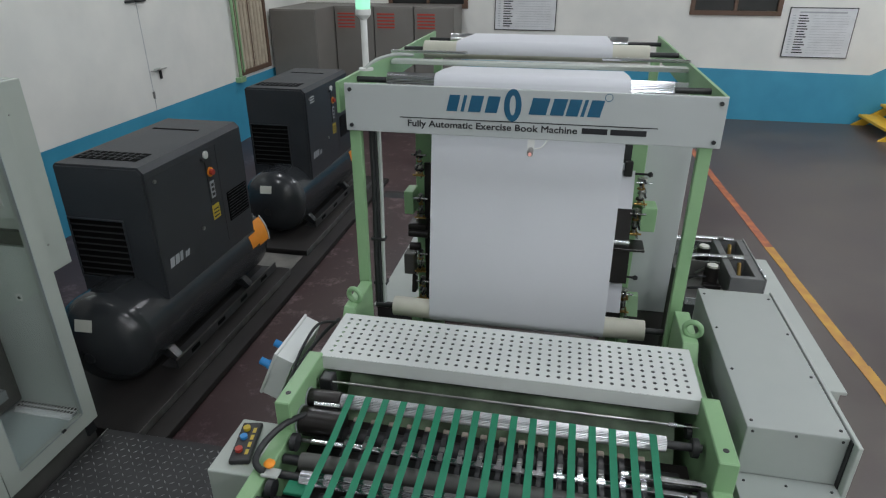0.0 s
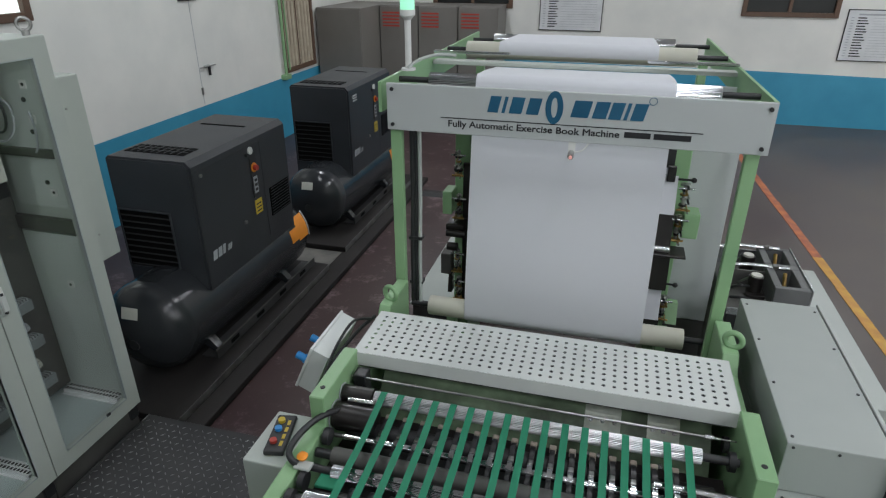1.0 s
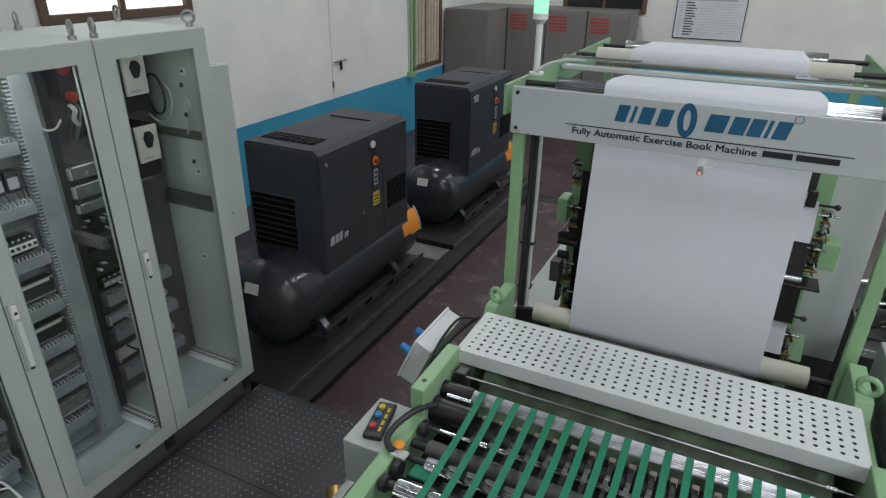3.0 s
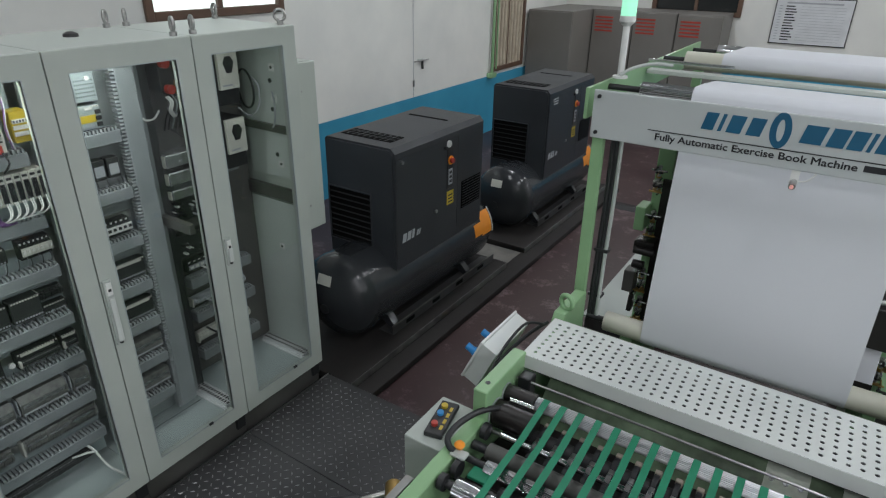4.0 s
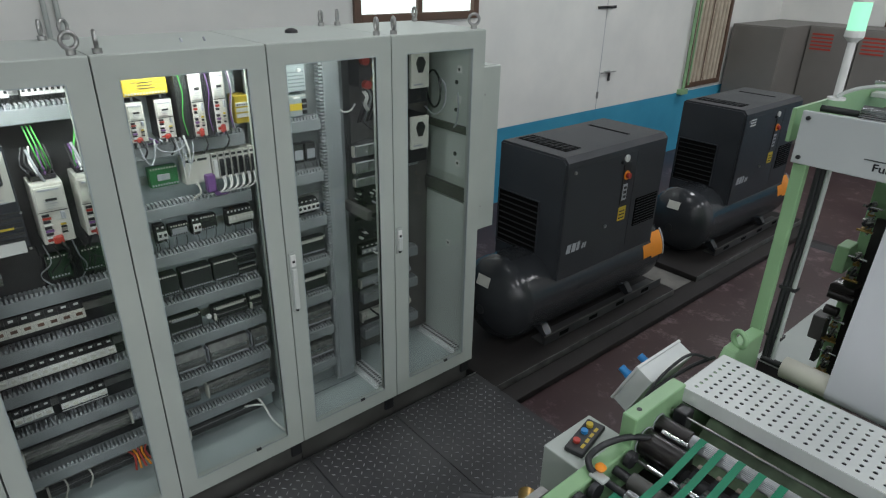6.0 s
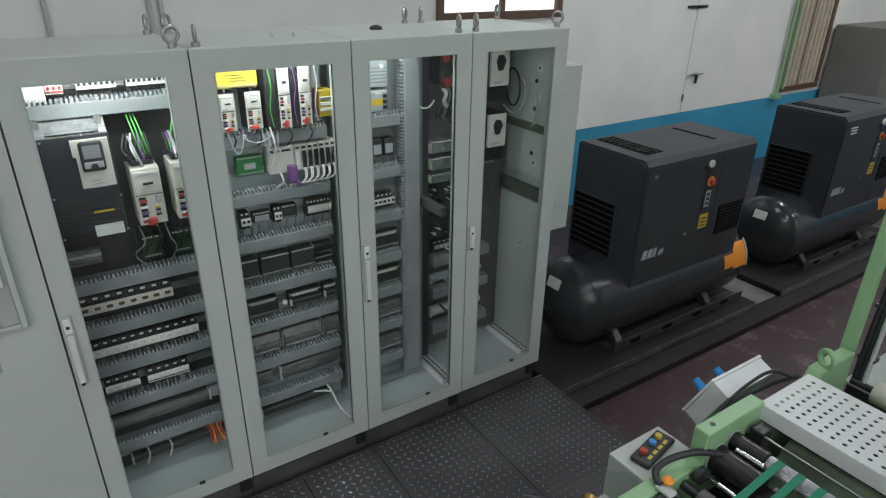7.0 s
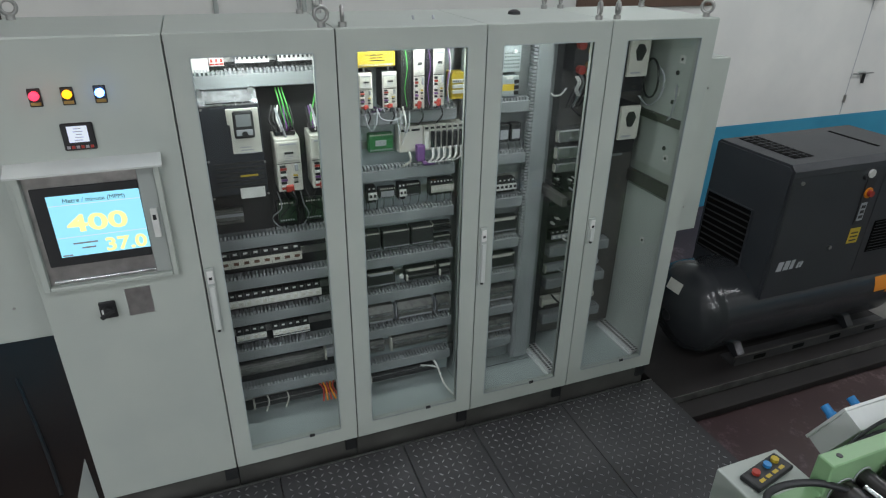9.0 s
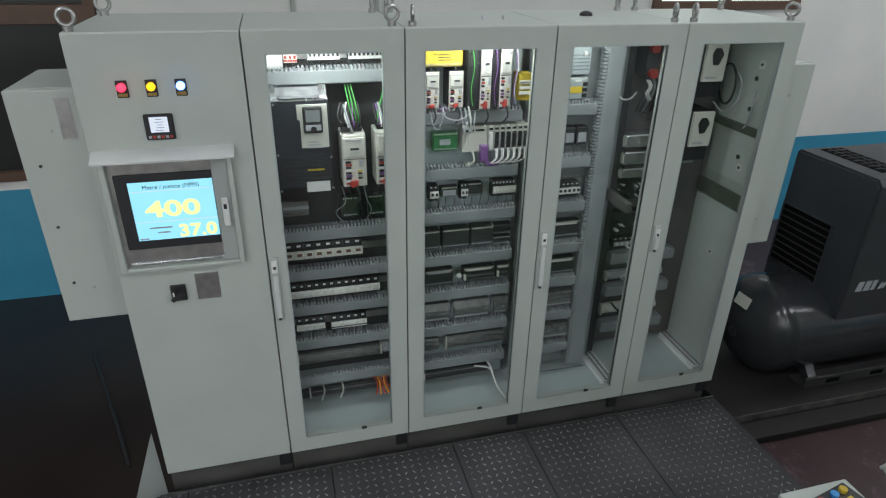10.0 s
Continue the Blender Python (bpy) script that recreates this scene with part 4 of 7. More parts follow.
# the shade between the device rows is put into this plate's dark colour
part("mounting_plate", box(PX - 0.003, PX, CY[1] + 0.02, CY[2] - 0.02, 0.31, 2.17), M["plate_dark"], c1, "steel mounting plate coloured dark for shade")
part("mounting_plate", box(PX - 0.003, PX, CY[2] + 0.02, CY[3] - 0.02, 0.31, 2.17), M["cab_in"], c2, "galvanised mounting plate")
part("mounting_plate", box(PX - 0.003, PX, CY[3] + 0.02, 1.62, 0.31, 2.17), M["steel_plate"], c3, "galvanised mounting plate")
PX4 = -2.83
part("mounting_plate", box(PX4 - 0.003, PX4, CY[4] - 0.03, CY[5] - 0.03, 0.31, 2.17), M["base_grey"], c4, "grey steel mounting plate")
for i, (c, rows) in enumerate(((c1, (1.99, 1.275, 1.07, 0.875, 0.675, 0.445)), (c2, (1.79, 1.525, 1.305, 1.07, 0.867, 0.652, 0.435)), (c3, (1.80, 1.54, 1.305, 1.07, 0.867, 0.652, 0.435)))):
    y0, y1 = CY[i + 1] + 0.03, (CY[i + 2] - 0.03 if i < 2 else 1.448)
    for z in rows:
        duct(c, y0, y1, z, z + 0.055, PX)
    for za, zb in zip(rows, rows[1:] + (0.30,)):
        if za - zb < 0.5:
            din_rail(c, y0, y1, (za + zb + 0.055) / 2, PX)
v_duct(c3, 1.472, 1.560, 0.33, 2.16, PX)

# first glazed cabinet: breakers, inverter, drives
din_rail(c1, CY[1] + 0.03, CY[2] - 0.03, 2.10, PX)
module(c1, -0.06, 0.015, 2.055, 2.125, PX, 0.07, M["white"], "relay")
breakers(c1, 0.018, 0.072, 2.10, PX, M["white"], 0.085, 0.018, "red", 0.07, "red")
breakers(c1, 0.115, 0.245, 2.105, PX, M["white"], 0.08, 0.018)
breakers(c1, 0.28, 0.425, 2.105, PX, M["white"], 0.08, 0.018)
iv = part("frequency_inverter", box(PX, PX + 0.15, -0.049, 0.180, 1.565, 1.938, 0.006), M["navy"], c1, "large black frequency inverter with keypad")
XI = PX + 0.15
part("top_bracket", prism([(PX, 1.94), (PX + 0.15, 1.94), (PX + 0.15, 1.946), (PX + 0.10, 1.950), (PX + 0.09, 1.985), (PX, 1.985)], "y", -0.052, 0.178), M["bright_strip"], iv, "bare metal top bracket")
part("bracket_slot", box(PX + 0.101, PX + 0.145, -0.02, 0.15, 1.9505, 1.9515), M["dark"], iv)
for y in (-0.04, 0.158):
    part("bracket_ear", box(PX + 0.09, PX + 0.096, y - 0.012, y + 0.012, 1.965, 1.999, 0.002, 1), M["bright_strip"], iv)
part("face_cover", prism([(0.050, 1.866), (0.050, 1.927), (0.172, 1.927), (0.172, 1.747), (0.060, 1.747), (0.060, 1.866)], "x", XI, XI + 0.012), M["ivory"], iv, "ivory keypad cover")
part("keypad", box(XI + 0.012, XI + 0.034, 0.072, 0.150, 1.812, 1.922, 0.008), M["plate_dark"], iv, "dark keypad with display")
part("display", box(XI + 0.034, XI + 0.0355, 0.083, 0.140, 1.862, 1.910), M["duct"], iv)
part("key_field", box(XI + 0.034, XI + 0.037, 0.080, 0.143, 1.826, 1.850, 0.002, 1), M["print_grey"], iv)
part("dial", cyl((XI + 0.037, 0.112, 1.832), (XI + 0.042, 0.112, 1.832), 0.012), M["dark"], iv)
for k in range(3):
    part("print_bar", box(XI + 0.012, XI + 0.013, 0.088, 0.15 - 0.01 * k, 1.745 + 0.012 * k, 1.750 + 0.012 * k), M["print_grey"], iv)
for k in range(6):
    part("vent_rib", box(XI, XI + 0.006, -0.02, 0.175, 1.60 + 0.02 * k, 1.607 + 0.02 * k), M["plate_dark"], iv)
part("warning_strip", box(XI + 0.006, XI + 0.008, 0.075, 0.145, 1.645, 1.653), M["yellow"], iv)
part("rating_label", box(XI, XI + 0.002, 0.067, 0.166, 1.548, 1.594), M["white"], iv, "white rating label")
for y, z in ((-0.04, 1.93), (-0.04, 1.72), (-0.04, 1.56), (0.178, 1.70), (0.178, 1.56)):
    part("screw", cyl((XI, y, z), (XI + 0.003, y, z), 0.005), M["steel"], iv)
servo(c1, 0.225, 0.33, 1.55, 1.785, PX)
servo(c1, 0.372, 0.47, 1.55, 1.79, PX)
for k in range(3):
    wire(c1, [(PX + 0.05, 0.26 + 0.012 * k, 1.98), (PX + 0.10, 0.27 + 0.014 * k, 1.90), (PX + 0.08, 0.285 + 0.014 * k, 1.82)], 0.0026, "lime")
wire(c1, [(PX + 0.08, 0.40, 1.80), (PX + 0.10, 0.39, 1.86), (PX + 0.09, 0.41, 1.93), (PX + 0.05, 0.43, 1.98)], 0.0035, "lime")
terminals(c1, -0.05, 0.075, 1.425, PX, M["translucent"], 0.07, 0.01)
part("marker_strip", box(PX + 0.055, PX + 0.058, -0.045, 0.07, 1.432, 1.446), M["print_grey"], c1)
module(c1, 0.22, 0.30, 1.37, 1.47, PX, 0.05, M["board_dark"], "circuit_board")
module(c1, 0.34, 0.42, 1.37, 1.47, PX, 0.05, M["board_dark"], "circuit_board")
breakers(c1, -0.06, 0.301, 1.215, PX, M["ivory"], 0.095, 0.045, "copper", 0.075)
breakers(c1, -0.05, 0.378, 1.002, PX, M["white"], 0.085, 0.036, "ivory", 0.07)
part("busbar_comb", box(PX + 0.083, PX + 0.088, -0.05, 0.378, 0.986, 0.992), M["ivory"], c1)
breakers(c1, -0.04, 0.10, 0.805, PX, M["white"], 0.085, 0.036, "ivory", 0.06)
breakers(c1, 0.13, 0.308, 0.800, PX, M["white"], 0.085, 0.036, "ivory", 0.06)
for y0, y1 in ((-0.04, 0.10), (0.13, 0.308)):
    part("clear_cover", box(PX + 0.075, PX + 0.079, y0, y1, 0.788, 0.795), M["bright_strip"], c1)
terminals(c1, -0.045, 0.38, 0.59, PX, M["translucent"], 0.06, 0.0082)
terminals(c1, 0.385, 0.43, 0.60, PX, M["print_grey"], 0.06, 0.0082)
terminals(c1, 0.0, 0.36, 0.365, PX, M["plate_dark"], 0.045, 0.012)
for k in range(5):
    wire(c1, [(PX + 0.05, 0.33 + 0.02 * k, 0.43), (PX + 0.07, 0.35 + 0.012 * k, 0.40), (PX + 0.10, 0.34 + 0.022 * k, 0.345)], 0.005, "orange" if k % 2 else "red")
for y in (0.06, 0.16):
    wire(c1, [(PX + 0.03, y, 0.42), (PX + 0.05, y + 0.01, 0.38), (PX + 0.06, y - 0.01, 0.33)], 0.004, "ivory")
wire(c1, [(PX + 0.05, 0.43, 0.40), (PX + 0.12, 0.425, 0.34), (PX + 0.25, 0.43, 0.28)], 0.010, "white")

for y0, y1, zt, zb in ((0.02, 0.43, 2.06, 2.02), (-0.05, 0.30, 1.145, 1.10), (-0.05, 0.385, 0.955, 0.91), (-0.04, 0.31, 0.762, 0.71)):
    wiring(c1, y0, y1, zt, zb, PX + 0.055)
rnd = random.Random(3)
for k in range(9):
    y = 0.20 + 0.025 * k
    wire(c1, [(PX + 0.04, y, 1.52), (PX + 0.07 + rnd.uniform(0, 0.03), y + rnd.uniform(-0.03, 0.03), 1.46), (PX + 0.05, y + rnd.uniform(-0.04, 0.04), 1.40), (PX + 0.04, y, 1.34)], 0.003, ("dark", "duct", "dark", "dark")[k % 4])

# second glazed cabinet: servo drives, bus controller
module(c2, 0.60, 0.765, 2.05, 2.13, PX, 0.10, M["yellow"], "power_supply", "yellow power supply", marks=3)
servo(c2, 0.60, 0.665, 1.87, 2.03, PX, 0.09, "dark")
servo(c2, 0.705, 0.775, 1.87, 2.03, PX, 0.09, "dark")
part("heat_sink", box(PX, PX + 0.118, 0.785, 0.836, 1.86, 2.15, 0.003), M["dark"], c2)
servo(c2, 0.838, 0.892, 1.865, 2.13, PX, 0.12, "dark")
part("heat_sink", box(PX, PX + 0.118, 0.893, 0.926, 1.86, 2.15, 0.003), M["dark"], c2)
servo(c2, 0.928, 0.985, 1.87, 2.13, PX, 0.12, "dark")
sr = module(c2, 1.035, 1.10, 1.885, 2.005, PX, 0.08, M["yellow"], "safety_relay", "yellow safety relay")
for k in range(3):
    part("terminal_row", box(PX + 0.08, PX + 0.088, 1.037, 1.098, 1.912 + 0.024 * k, 1.928 + 0.024 * k, 0.002, 1), M["ivory"], sr)
for k in range(5):
    part("terminal_slot", box(PX + 0.088, PX + 0.0885, 1.041 + 0.011 * k, 1.046 + 0.011 * k, 1.964, 1.972), M["dark"], sr)
for k in range(3):
    part("print_bar", box(PX + 0.10, PX + 0.1006, 0.655, 0.72 - 0.01 * k, 2.075 + 0.011 * k, 2.079 + 0.011 * k), M["black_ink"], c2)
for k in range(7):
    wire(c1, [(PX + 0.06, 0.24 + 0.011 * k, 1.79), (PX + 0.10 + 0.006 * (k % 3), 0.235 + 0.013 * k, 1.82 + 0.012 * (k % 2)), (PX + 0.07, 0.22 + 0.016 * k, 1.85), (PX + 0.03, 0.24 + 0.012 * k, 1.90)], 0.004, ("dark", "dark", "white", "dark", "violet")[k % 5])
    wire(c1, [(PX + 0.06, 0.39 + 0.009 * k, 1.79), (PX + 0.10 + 0.006 * (k % 3), 0.385 + 0.009 * k, 1.82 + 0.012 * (k % 2)), (PX + 0.03, 0.38 + 0.012 * k, 1.89)], 0.004, ("dark", "violet", "white", "dark")[k % 4])
part("plug_row", box(PX, PX + 0.10, 0.235, 0.32, 1.788, 1.808, 0.003, 1), M["dark"], c1)
part("plug_row", box(PX, PX + 0.10, 0.385, 0.462, 1.793, 1.812, 0.003, 1), M["dark"], c1)
# dark flanks beside the slim drives carry a few coloured leads
for y, k in ((0.80, "lime"), (0.81, "dark"), (0.905, "violet"), (0.995, "violet"), (1.0, "white")):
    wire(c2, [(PX + 0.125, y, 2.13), (PX + 0.14, y + 0.006, 2.05), (PX + 0.135, y - 0.004, 1.96), (PX + 0.12, y + 0.01, 1.88)], 0.0019, k)
gb = module(c2, 0.65, 0.765, 1.66, 1.745, PX, 0.05, M["green_pcb"], "circuit_board", "green circuit board")
part("chip", box(PX + 0.05, PX + 0.056, 0.68, 0.73, 1.69, 1.715), M["print_grey"], gb)
plc = part("bus_controller", box(PX + 0.009, PX + 0.075, 0.785, 0.90, 1.655, 1.775, 0.003), M["ivory"], c2, "ivory bus controller with plug-in modules")
for k in range(2):
    part("slot", box(PX + 0.075, PX + 0.077, 0.795 + 0.05 * k, 0.835 + 0.05 * k, 1.752, 1.762), M["dark"], plc)
for k in range(7):
    a = 0.905 + 0.0285 * k
    im = part("io_module", box(PX + 0.009, PX + 0.075, a, a + 0.026, 1.655, 1.775, 0.002, 1), M["ivory"], plc)
    part("plug", box(PX + 0.075, PX + 0.085, a + 0.004, a + 0.022, 1.665, 1.745, 0.002, 1), M["white"] if k == 0 else M["dark"], im)
    part("mark_window", box(PX + 0.075, PX + 0.077, a + 0.004, a + 0.022, 1.755, 1.765), M["dark"], im)
    if k:
        for j in range(2):
            wire(im.parent, [(PX + 0.086, a + 0.008 + 0.008 * j, 1.67), (PX + 0.105, a + 0.004 + 0.006 * j, 1.63), (PX + 0.10, a - 0.02, 1.605), (PX + 0.06, a - 0.06 - 0.01 * j, 1.59)], 0.0028, "white")
vp = part("bus_plug", box(PX + 0.075, PX + 0.11, 0.862, 0.90, 1.615, 1.69, 0.004), M["violet"], plc, "violet bus connector")
for k in range(3):
    wire(plc, [(PX + 0.09, 0.885 + 0.006 * k, 1.62), (PX + 0.10, 0.90 + 0.01 * k, 1.595), (PX + 0.06, 0.93 + 0.02 * k, 1.58)], 0.004, "violet")
wire(plc, [(PX + 0.08, 0.83, 1.66), (PX + 0.10, 0.832, 1.62), (PX + 0.06, 0.80, 1.58)], 0.005, "ivory")
for y0, y1, dz in ((0.62, 0.68, 0.09), (0.68, 0.80, 0.05), (0.78, 0.83, 0.11), (0.76, 0.79, 0.12)):
    wire(c2, [(PX + 0.10, y0, 1.87), (PX + 0.12, y0 + 0.01, 1.87 - dz * 0.7), (PX + 0.12, (y0 + y1) / 2, 1.87 - dz), (PX + 0.12, y1 - 0.01, 1.87 - dz * 0.6), (PX + 0.10, y1, 1.88)], 0.0030, "print_grey")
wire(c2, [(PX + 0.12, 0.79, 1.88), (PX + 0.13, 0.80, 1.82), (PX + 0.11, 0.805, 1.76), (PX + 0.10, 0.79, 1.70)], 0.004, "white")
for y0, y1 in ((0.632, 0.674), (0.785, 0.819)):
    breakers(c2, y0, y1, 1.455, PX, M["white"], 0.08, 0.018)
module(c2, 0.69, 0.775, 1.43, 1.48, PX, 0.05, M["plate_dark"], "contactor", face=M["print_grey"])
module(c2, 0.822, 0.90, 1.425, 1.49, PX, 0.05, M["plate_dark"], "contactor", face=M["dark"])
breakers(c2, 0.945, 1.065, 1.455, PX, M["ivory"], 0.08, 0.018, "white")
for y0, y1 in ((0.60, 0.685), (0.697, 0.835), (0.845, 0.96)):
    module(c2, y0, y1, 1.165, 1.265, PX, 0.07, M["plate_dark"], "relay_module", marks=4)
terminals(c2, 0.966, 1.066, 1.235, PX, M["plate_dark"], 0.05, 0.012)
module(c2, 0.966, 1.066, 1.15, 1.19, PX, 0.05, M["plate_dark"], "relay_module")
module(c2, 0.61, 0.76, 0.955, 1.04, PX, 0.06, M["plate_dark"], "relay_module", bar=M["print_grey"])
part("cap", cyl((PX + 0.06, 0.79, 1.00), (PX + 0.072, 0.79, 1.00), 0.012), M["white"], c2)
for y0, y1 in ((0.815, 0.985), (0.995, 1.066)):
    module(c2, y0, y1, 0.955, 1.03, PX, 0.055, M["plate_dark"], "relay_module", bar=M["ivory"])
    terminals(c2, y0 + 0.01, y1 - 0.004, 0.985, PX + 0.048, M["plate_dark"], 0.03, 0.012, 0.02)
for y0, y1 in ((0.61, 0.745), (0.77, 0.965), (0.99, 1.066)):
    part("terminal_block", prism([(PX, 0.735), (PX + 0.05, 0.735), (PX + 0.065, 0.77), (PX + 0.065, 0.80), (PX + 0.04, 0.83), (PX, 0.83)], "y", y0, y1), M["translucent"], c2, "long grey terminal block")
    part("marker_strip", box(PX + 0.065, PX + 0.067, y0 + 0.01, y1 - 0.01, 0.778, 0.796), M["bright_strip"], c2)
    part("marker_strip", box(PX + 0.055, PX + 0.060, y0 + 0.006, y1 - 0.006, 0.742, 0.750), M["print_grey"], c2)
    for e in (y0 - 0.008, y1 + 0.001):
        part("end_clamp", box(PX + 0.009, PX + 0.05, e, e + 0.007, 0.745, 0.82, 0.002, 1), M["print_grey"], c2)
terminals(c2, 0.74, 1.066, 0.575, PX, M["translucent"], 0.075, 0.0105)
terminals(c2, 0.61, 0.70, 0.575, PX, M["translucent"], 0.075, 0.0105)
for y0, y1 in ((0.62, 0.69), (0.75, 0.83), (0.845, 0.93), (0.945, 1.05)):
    part("marker_strip", box(PX + 0.055, PX + 0.058, y0, y1, 0.585, 0.597), M["bright_strip"], c2)
terminals(c2, 0.62, 1.0, 0.365, PX, M["plate_dark"], 0.055, 0.018)
wire(c2, [(PX + 0.05, 0.90, 0.40), (PX + 0.08, 0.95, 0.405), (PX + 0.10, 0.985, 0.40)], 0.005, "white")
wire(c2, [(PX + 0.06, 0.97, 0.43), (PX + 0.09, 0.985, 0.40), (PX + 0.16, 1.0, 0.33), (PX + 0.22, 1.04, 0.275)], 0.006, "white")

for y0, y1, zt, zb in ((0.62, 1.06, 1.42, 1.375), (0.61, 1.06, 1.16, 1.13), (0.61, 1.06, 0.955, 0.925), (0.61, 1.06, 0.74, 0.71)):
    wiring(c2, y0, y1, zt, zb, PX + 0.05, 0.022)
for k in range(10):
    y = 0.63 + 0.038 * k
    wire(c2, [(PX + 0.06, y, 1.875), (PX + 0.09 + rnd.uniform(0, 0.02), y + rnd.uniform(-0.02, 0.03), 1.865), (PX + 0.06, y + rnd.uniform(-0.02, 0.02), 1.85)], 0.003, ("dark", "violet", "print_grey", "white")[k % 4])

# third glazed cabinet
ps = module(c3, 1.17, 1.385, 1.99, 2.13, PX, 0.07, M["cab_in"], "power_supply", "galvanised power supply with a perforated lid")
ph = bmesh.new()
for k in range(9):
    for j in range(5):
        box(PX + 0.070, PX + 0.0708, 1.30 + 0.009 * k, 1.304 + 0.009 * k, 2.01 + 0.016 * j, 2.016 + 0.016 * j, bm=ph)
part("lid_holes", ph, M["dark"], ps)
ps = module(c3, 1.17, 1.385, 1.875, 1.975, PX, 0.065, M["cab_in"], "power_supply", "galvanised power supply with yellow label")
for k in range(3):
    part("terminal", box(PX + 0.065, PX + 0.074, 1.36, 1.383, 1.885 + 0.026 * k, 1.903 + 0.026 * k, 0.002, 1), M["dark"], ps)
part("terminal", box(PX + 0.066, PX + 0.070, 1.32, 1.35, 1.958, 1.966), M["white"], ps)
part("warning_label", box(PX + 0.065, PX + 0.067, 1.285, 1.363, 1.905, 1.935), M["yellow"], c3)
part("lamp", cyl((PX + 0.0708, 1.352, 2.085), (PX + 0.08, 1.352, 2.085), 0.009), M["white"], c3)
for k in range(2):
    module(c3, 1.30 + 0.065 * k, 1.355 + 0.065 * k, 1.65, 1.74, PX, 0.06, M["plate_dark"], "contactor", face=M["print_grey"])
breakers(c3, 1.29, 1.41, 1.42, PX, M["white"], 0.075, 0.024)
for z in (1.20, 0.985):
    module(c3, 1.27, 1.44, z - 0.045, z + 0.045, PX, 0.055, M["plate_dark"], "relay_module", bar=M["ivory"])
for z in (0.78, 0.57):
    part("terminal_block", box(PX, PX + 0.06, 1.26, 1.445, z - 0.045, z + 0.04, 0.006), M["translucent"], c3)
    part("marker_strip", box(PX + 0.06, PX + 0.062, 1.27, 1.44, z - 0.004, z + 0.012), M["bright_strip"], c3)
    part("marker_strip", box(PX + 0.06, PX + 0.061, 1.265, 1.445, z - 0.036, z - 0.028), M["print_grey"], c3)

for z in (1.64, 1.375, 1.145, 0.94, 0.73, 0.52):
    wiring(c3, 1.26, 1.45, z, z - 0.04, PX + 0.05, 0.022)

# end cabinet: wiring bay on the recessed plate, two small inverters, end wall
for z in (1.47, 0.885, 0.67, 0.42):
    duct(c4, 1.73, 2.14, z, z + 0.06, PX4)
part("depth_rail", box(-2.82, -2.475, 1.592, 1.626, 1.335, 1.385, 0.003, 1), M["base_grey"], c4, "grey metal rail running front to back")
# dark strip added in place of the shaded gap beside the duct
part("bay_upright", box(-2.80, -2.72, 1.60, 1.672, 0.32, 2.16), M["plate_dark"], c4)
for z0, z1 in ((1.60, 1.665), (1.51, 1.575), (1.435, 1.485)):
    rb = part("resistor", box(-2.79, -2.69, 1.675, 1.90, z0, z1, 0.005, 1), M["bright_strip"], c4, "bare metal resistor box")
    part("end_cap", box(-2.785, -2.695, 1.668, 1.6745, z0 + 0.004, z1 - 0.004, 0.002, 1), M["ivory"], rb)
    part("foot", box(PX4, -2.79, 1.70, 1.74, z0 + 0.01, z1 - 0.01), M["steel"], rb)
rnd4 = random.Random(11)
for k in range(34):
    y, z = 1.70 + 0.20 * rnd4.random(), (1.30 if k < 22 else 1.10) + 0.09 * rnd4.random()
    d = rnd4.uniform(0.004, 0.011)
    part("terminal_screw", box(PX4 + 0.06, PX4 + 0.085 + d, y, y + d * 1.6, z, z + d, 0.001, 1), M[("bright_strip", "white", "dark")[k % 3]], c4)
part("contact_plate", box(PX4 + 0.009, PX4 + 0.062, 1.70, 1.93, 1.28, 1.41, 0.004, 1), M["plate_dark"], c4)
part("contact_plate", box(PX4 + 0.009, PX4 + 0.062, 1.70, 1.93, 1.08, 1.21, 0.004, 1), M["plate_dark"], c4)
sw = part("fuse_switch", box(PX4, PX4 + 0.10, 1.74, 1.90, 1.95, 2.15, 0.004), M["plate_dark"], c4, "fuse switch with red and yellow parts")
for y, z, k in ((1.775, 1.965, "red"), (1.765, 2.085, "red"), (1.835, 1.945, "brass"), (1.84, 2.055, "yellow"), (1.83, 1.985, "brass")):
    part("fuse_cap", cyl((PX4 + 0.10, y, z), (PX4 + 0.13, y, z), 0.022), M[k], sw)
for k in range(8):
    wire(c4, [(PX4 + 0.08, 1.76 + 0.015 * k, 1.95), (PX4 + 0.13, 1.75 + 0.02 * k, 1.90), (PX4 + 0.10, 1.74 + 0.022 * k, 1.83), (PX4 + 0.04, 1.76 + 0.02 * k, 1.76)], 0.005, ("dark", "dark", "duct", "dark")[k % 4])
wire(c4, [(PX + 0.06, 1.556, 1.892), (PX + 0.07, 1.575, 1.868), (PX + 0.05, 1.63, 1.863), (PX, 1.69, 1.88)], 0.0045, "white")
for dy in (0.0, 0.012):
    wire(c4, [(-2.71, 1.745 + dy, 1.935), (-2.69, 1.752 + dy, 1.91), (-2.70, 1.745 + dy, 1.87), (-2.72, 1.775 + dy, 1.835)], 0.005, "white")
for z in (0.98,):
    breakers(c4, 1.74, 1.90, z + 0.03, PX4, M["print_grey"], 0.06, 0.032, "white", 0.05)
terminals(c4, 1.74, 2.1, 0.56, PX4, M["ivory"], 0.06, 0.02)
terminals(c4, 1.74, 2.1, 0.79, PX4, M["print_grey"], 0.05, 0.02)
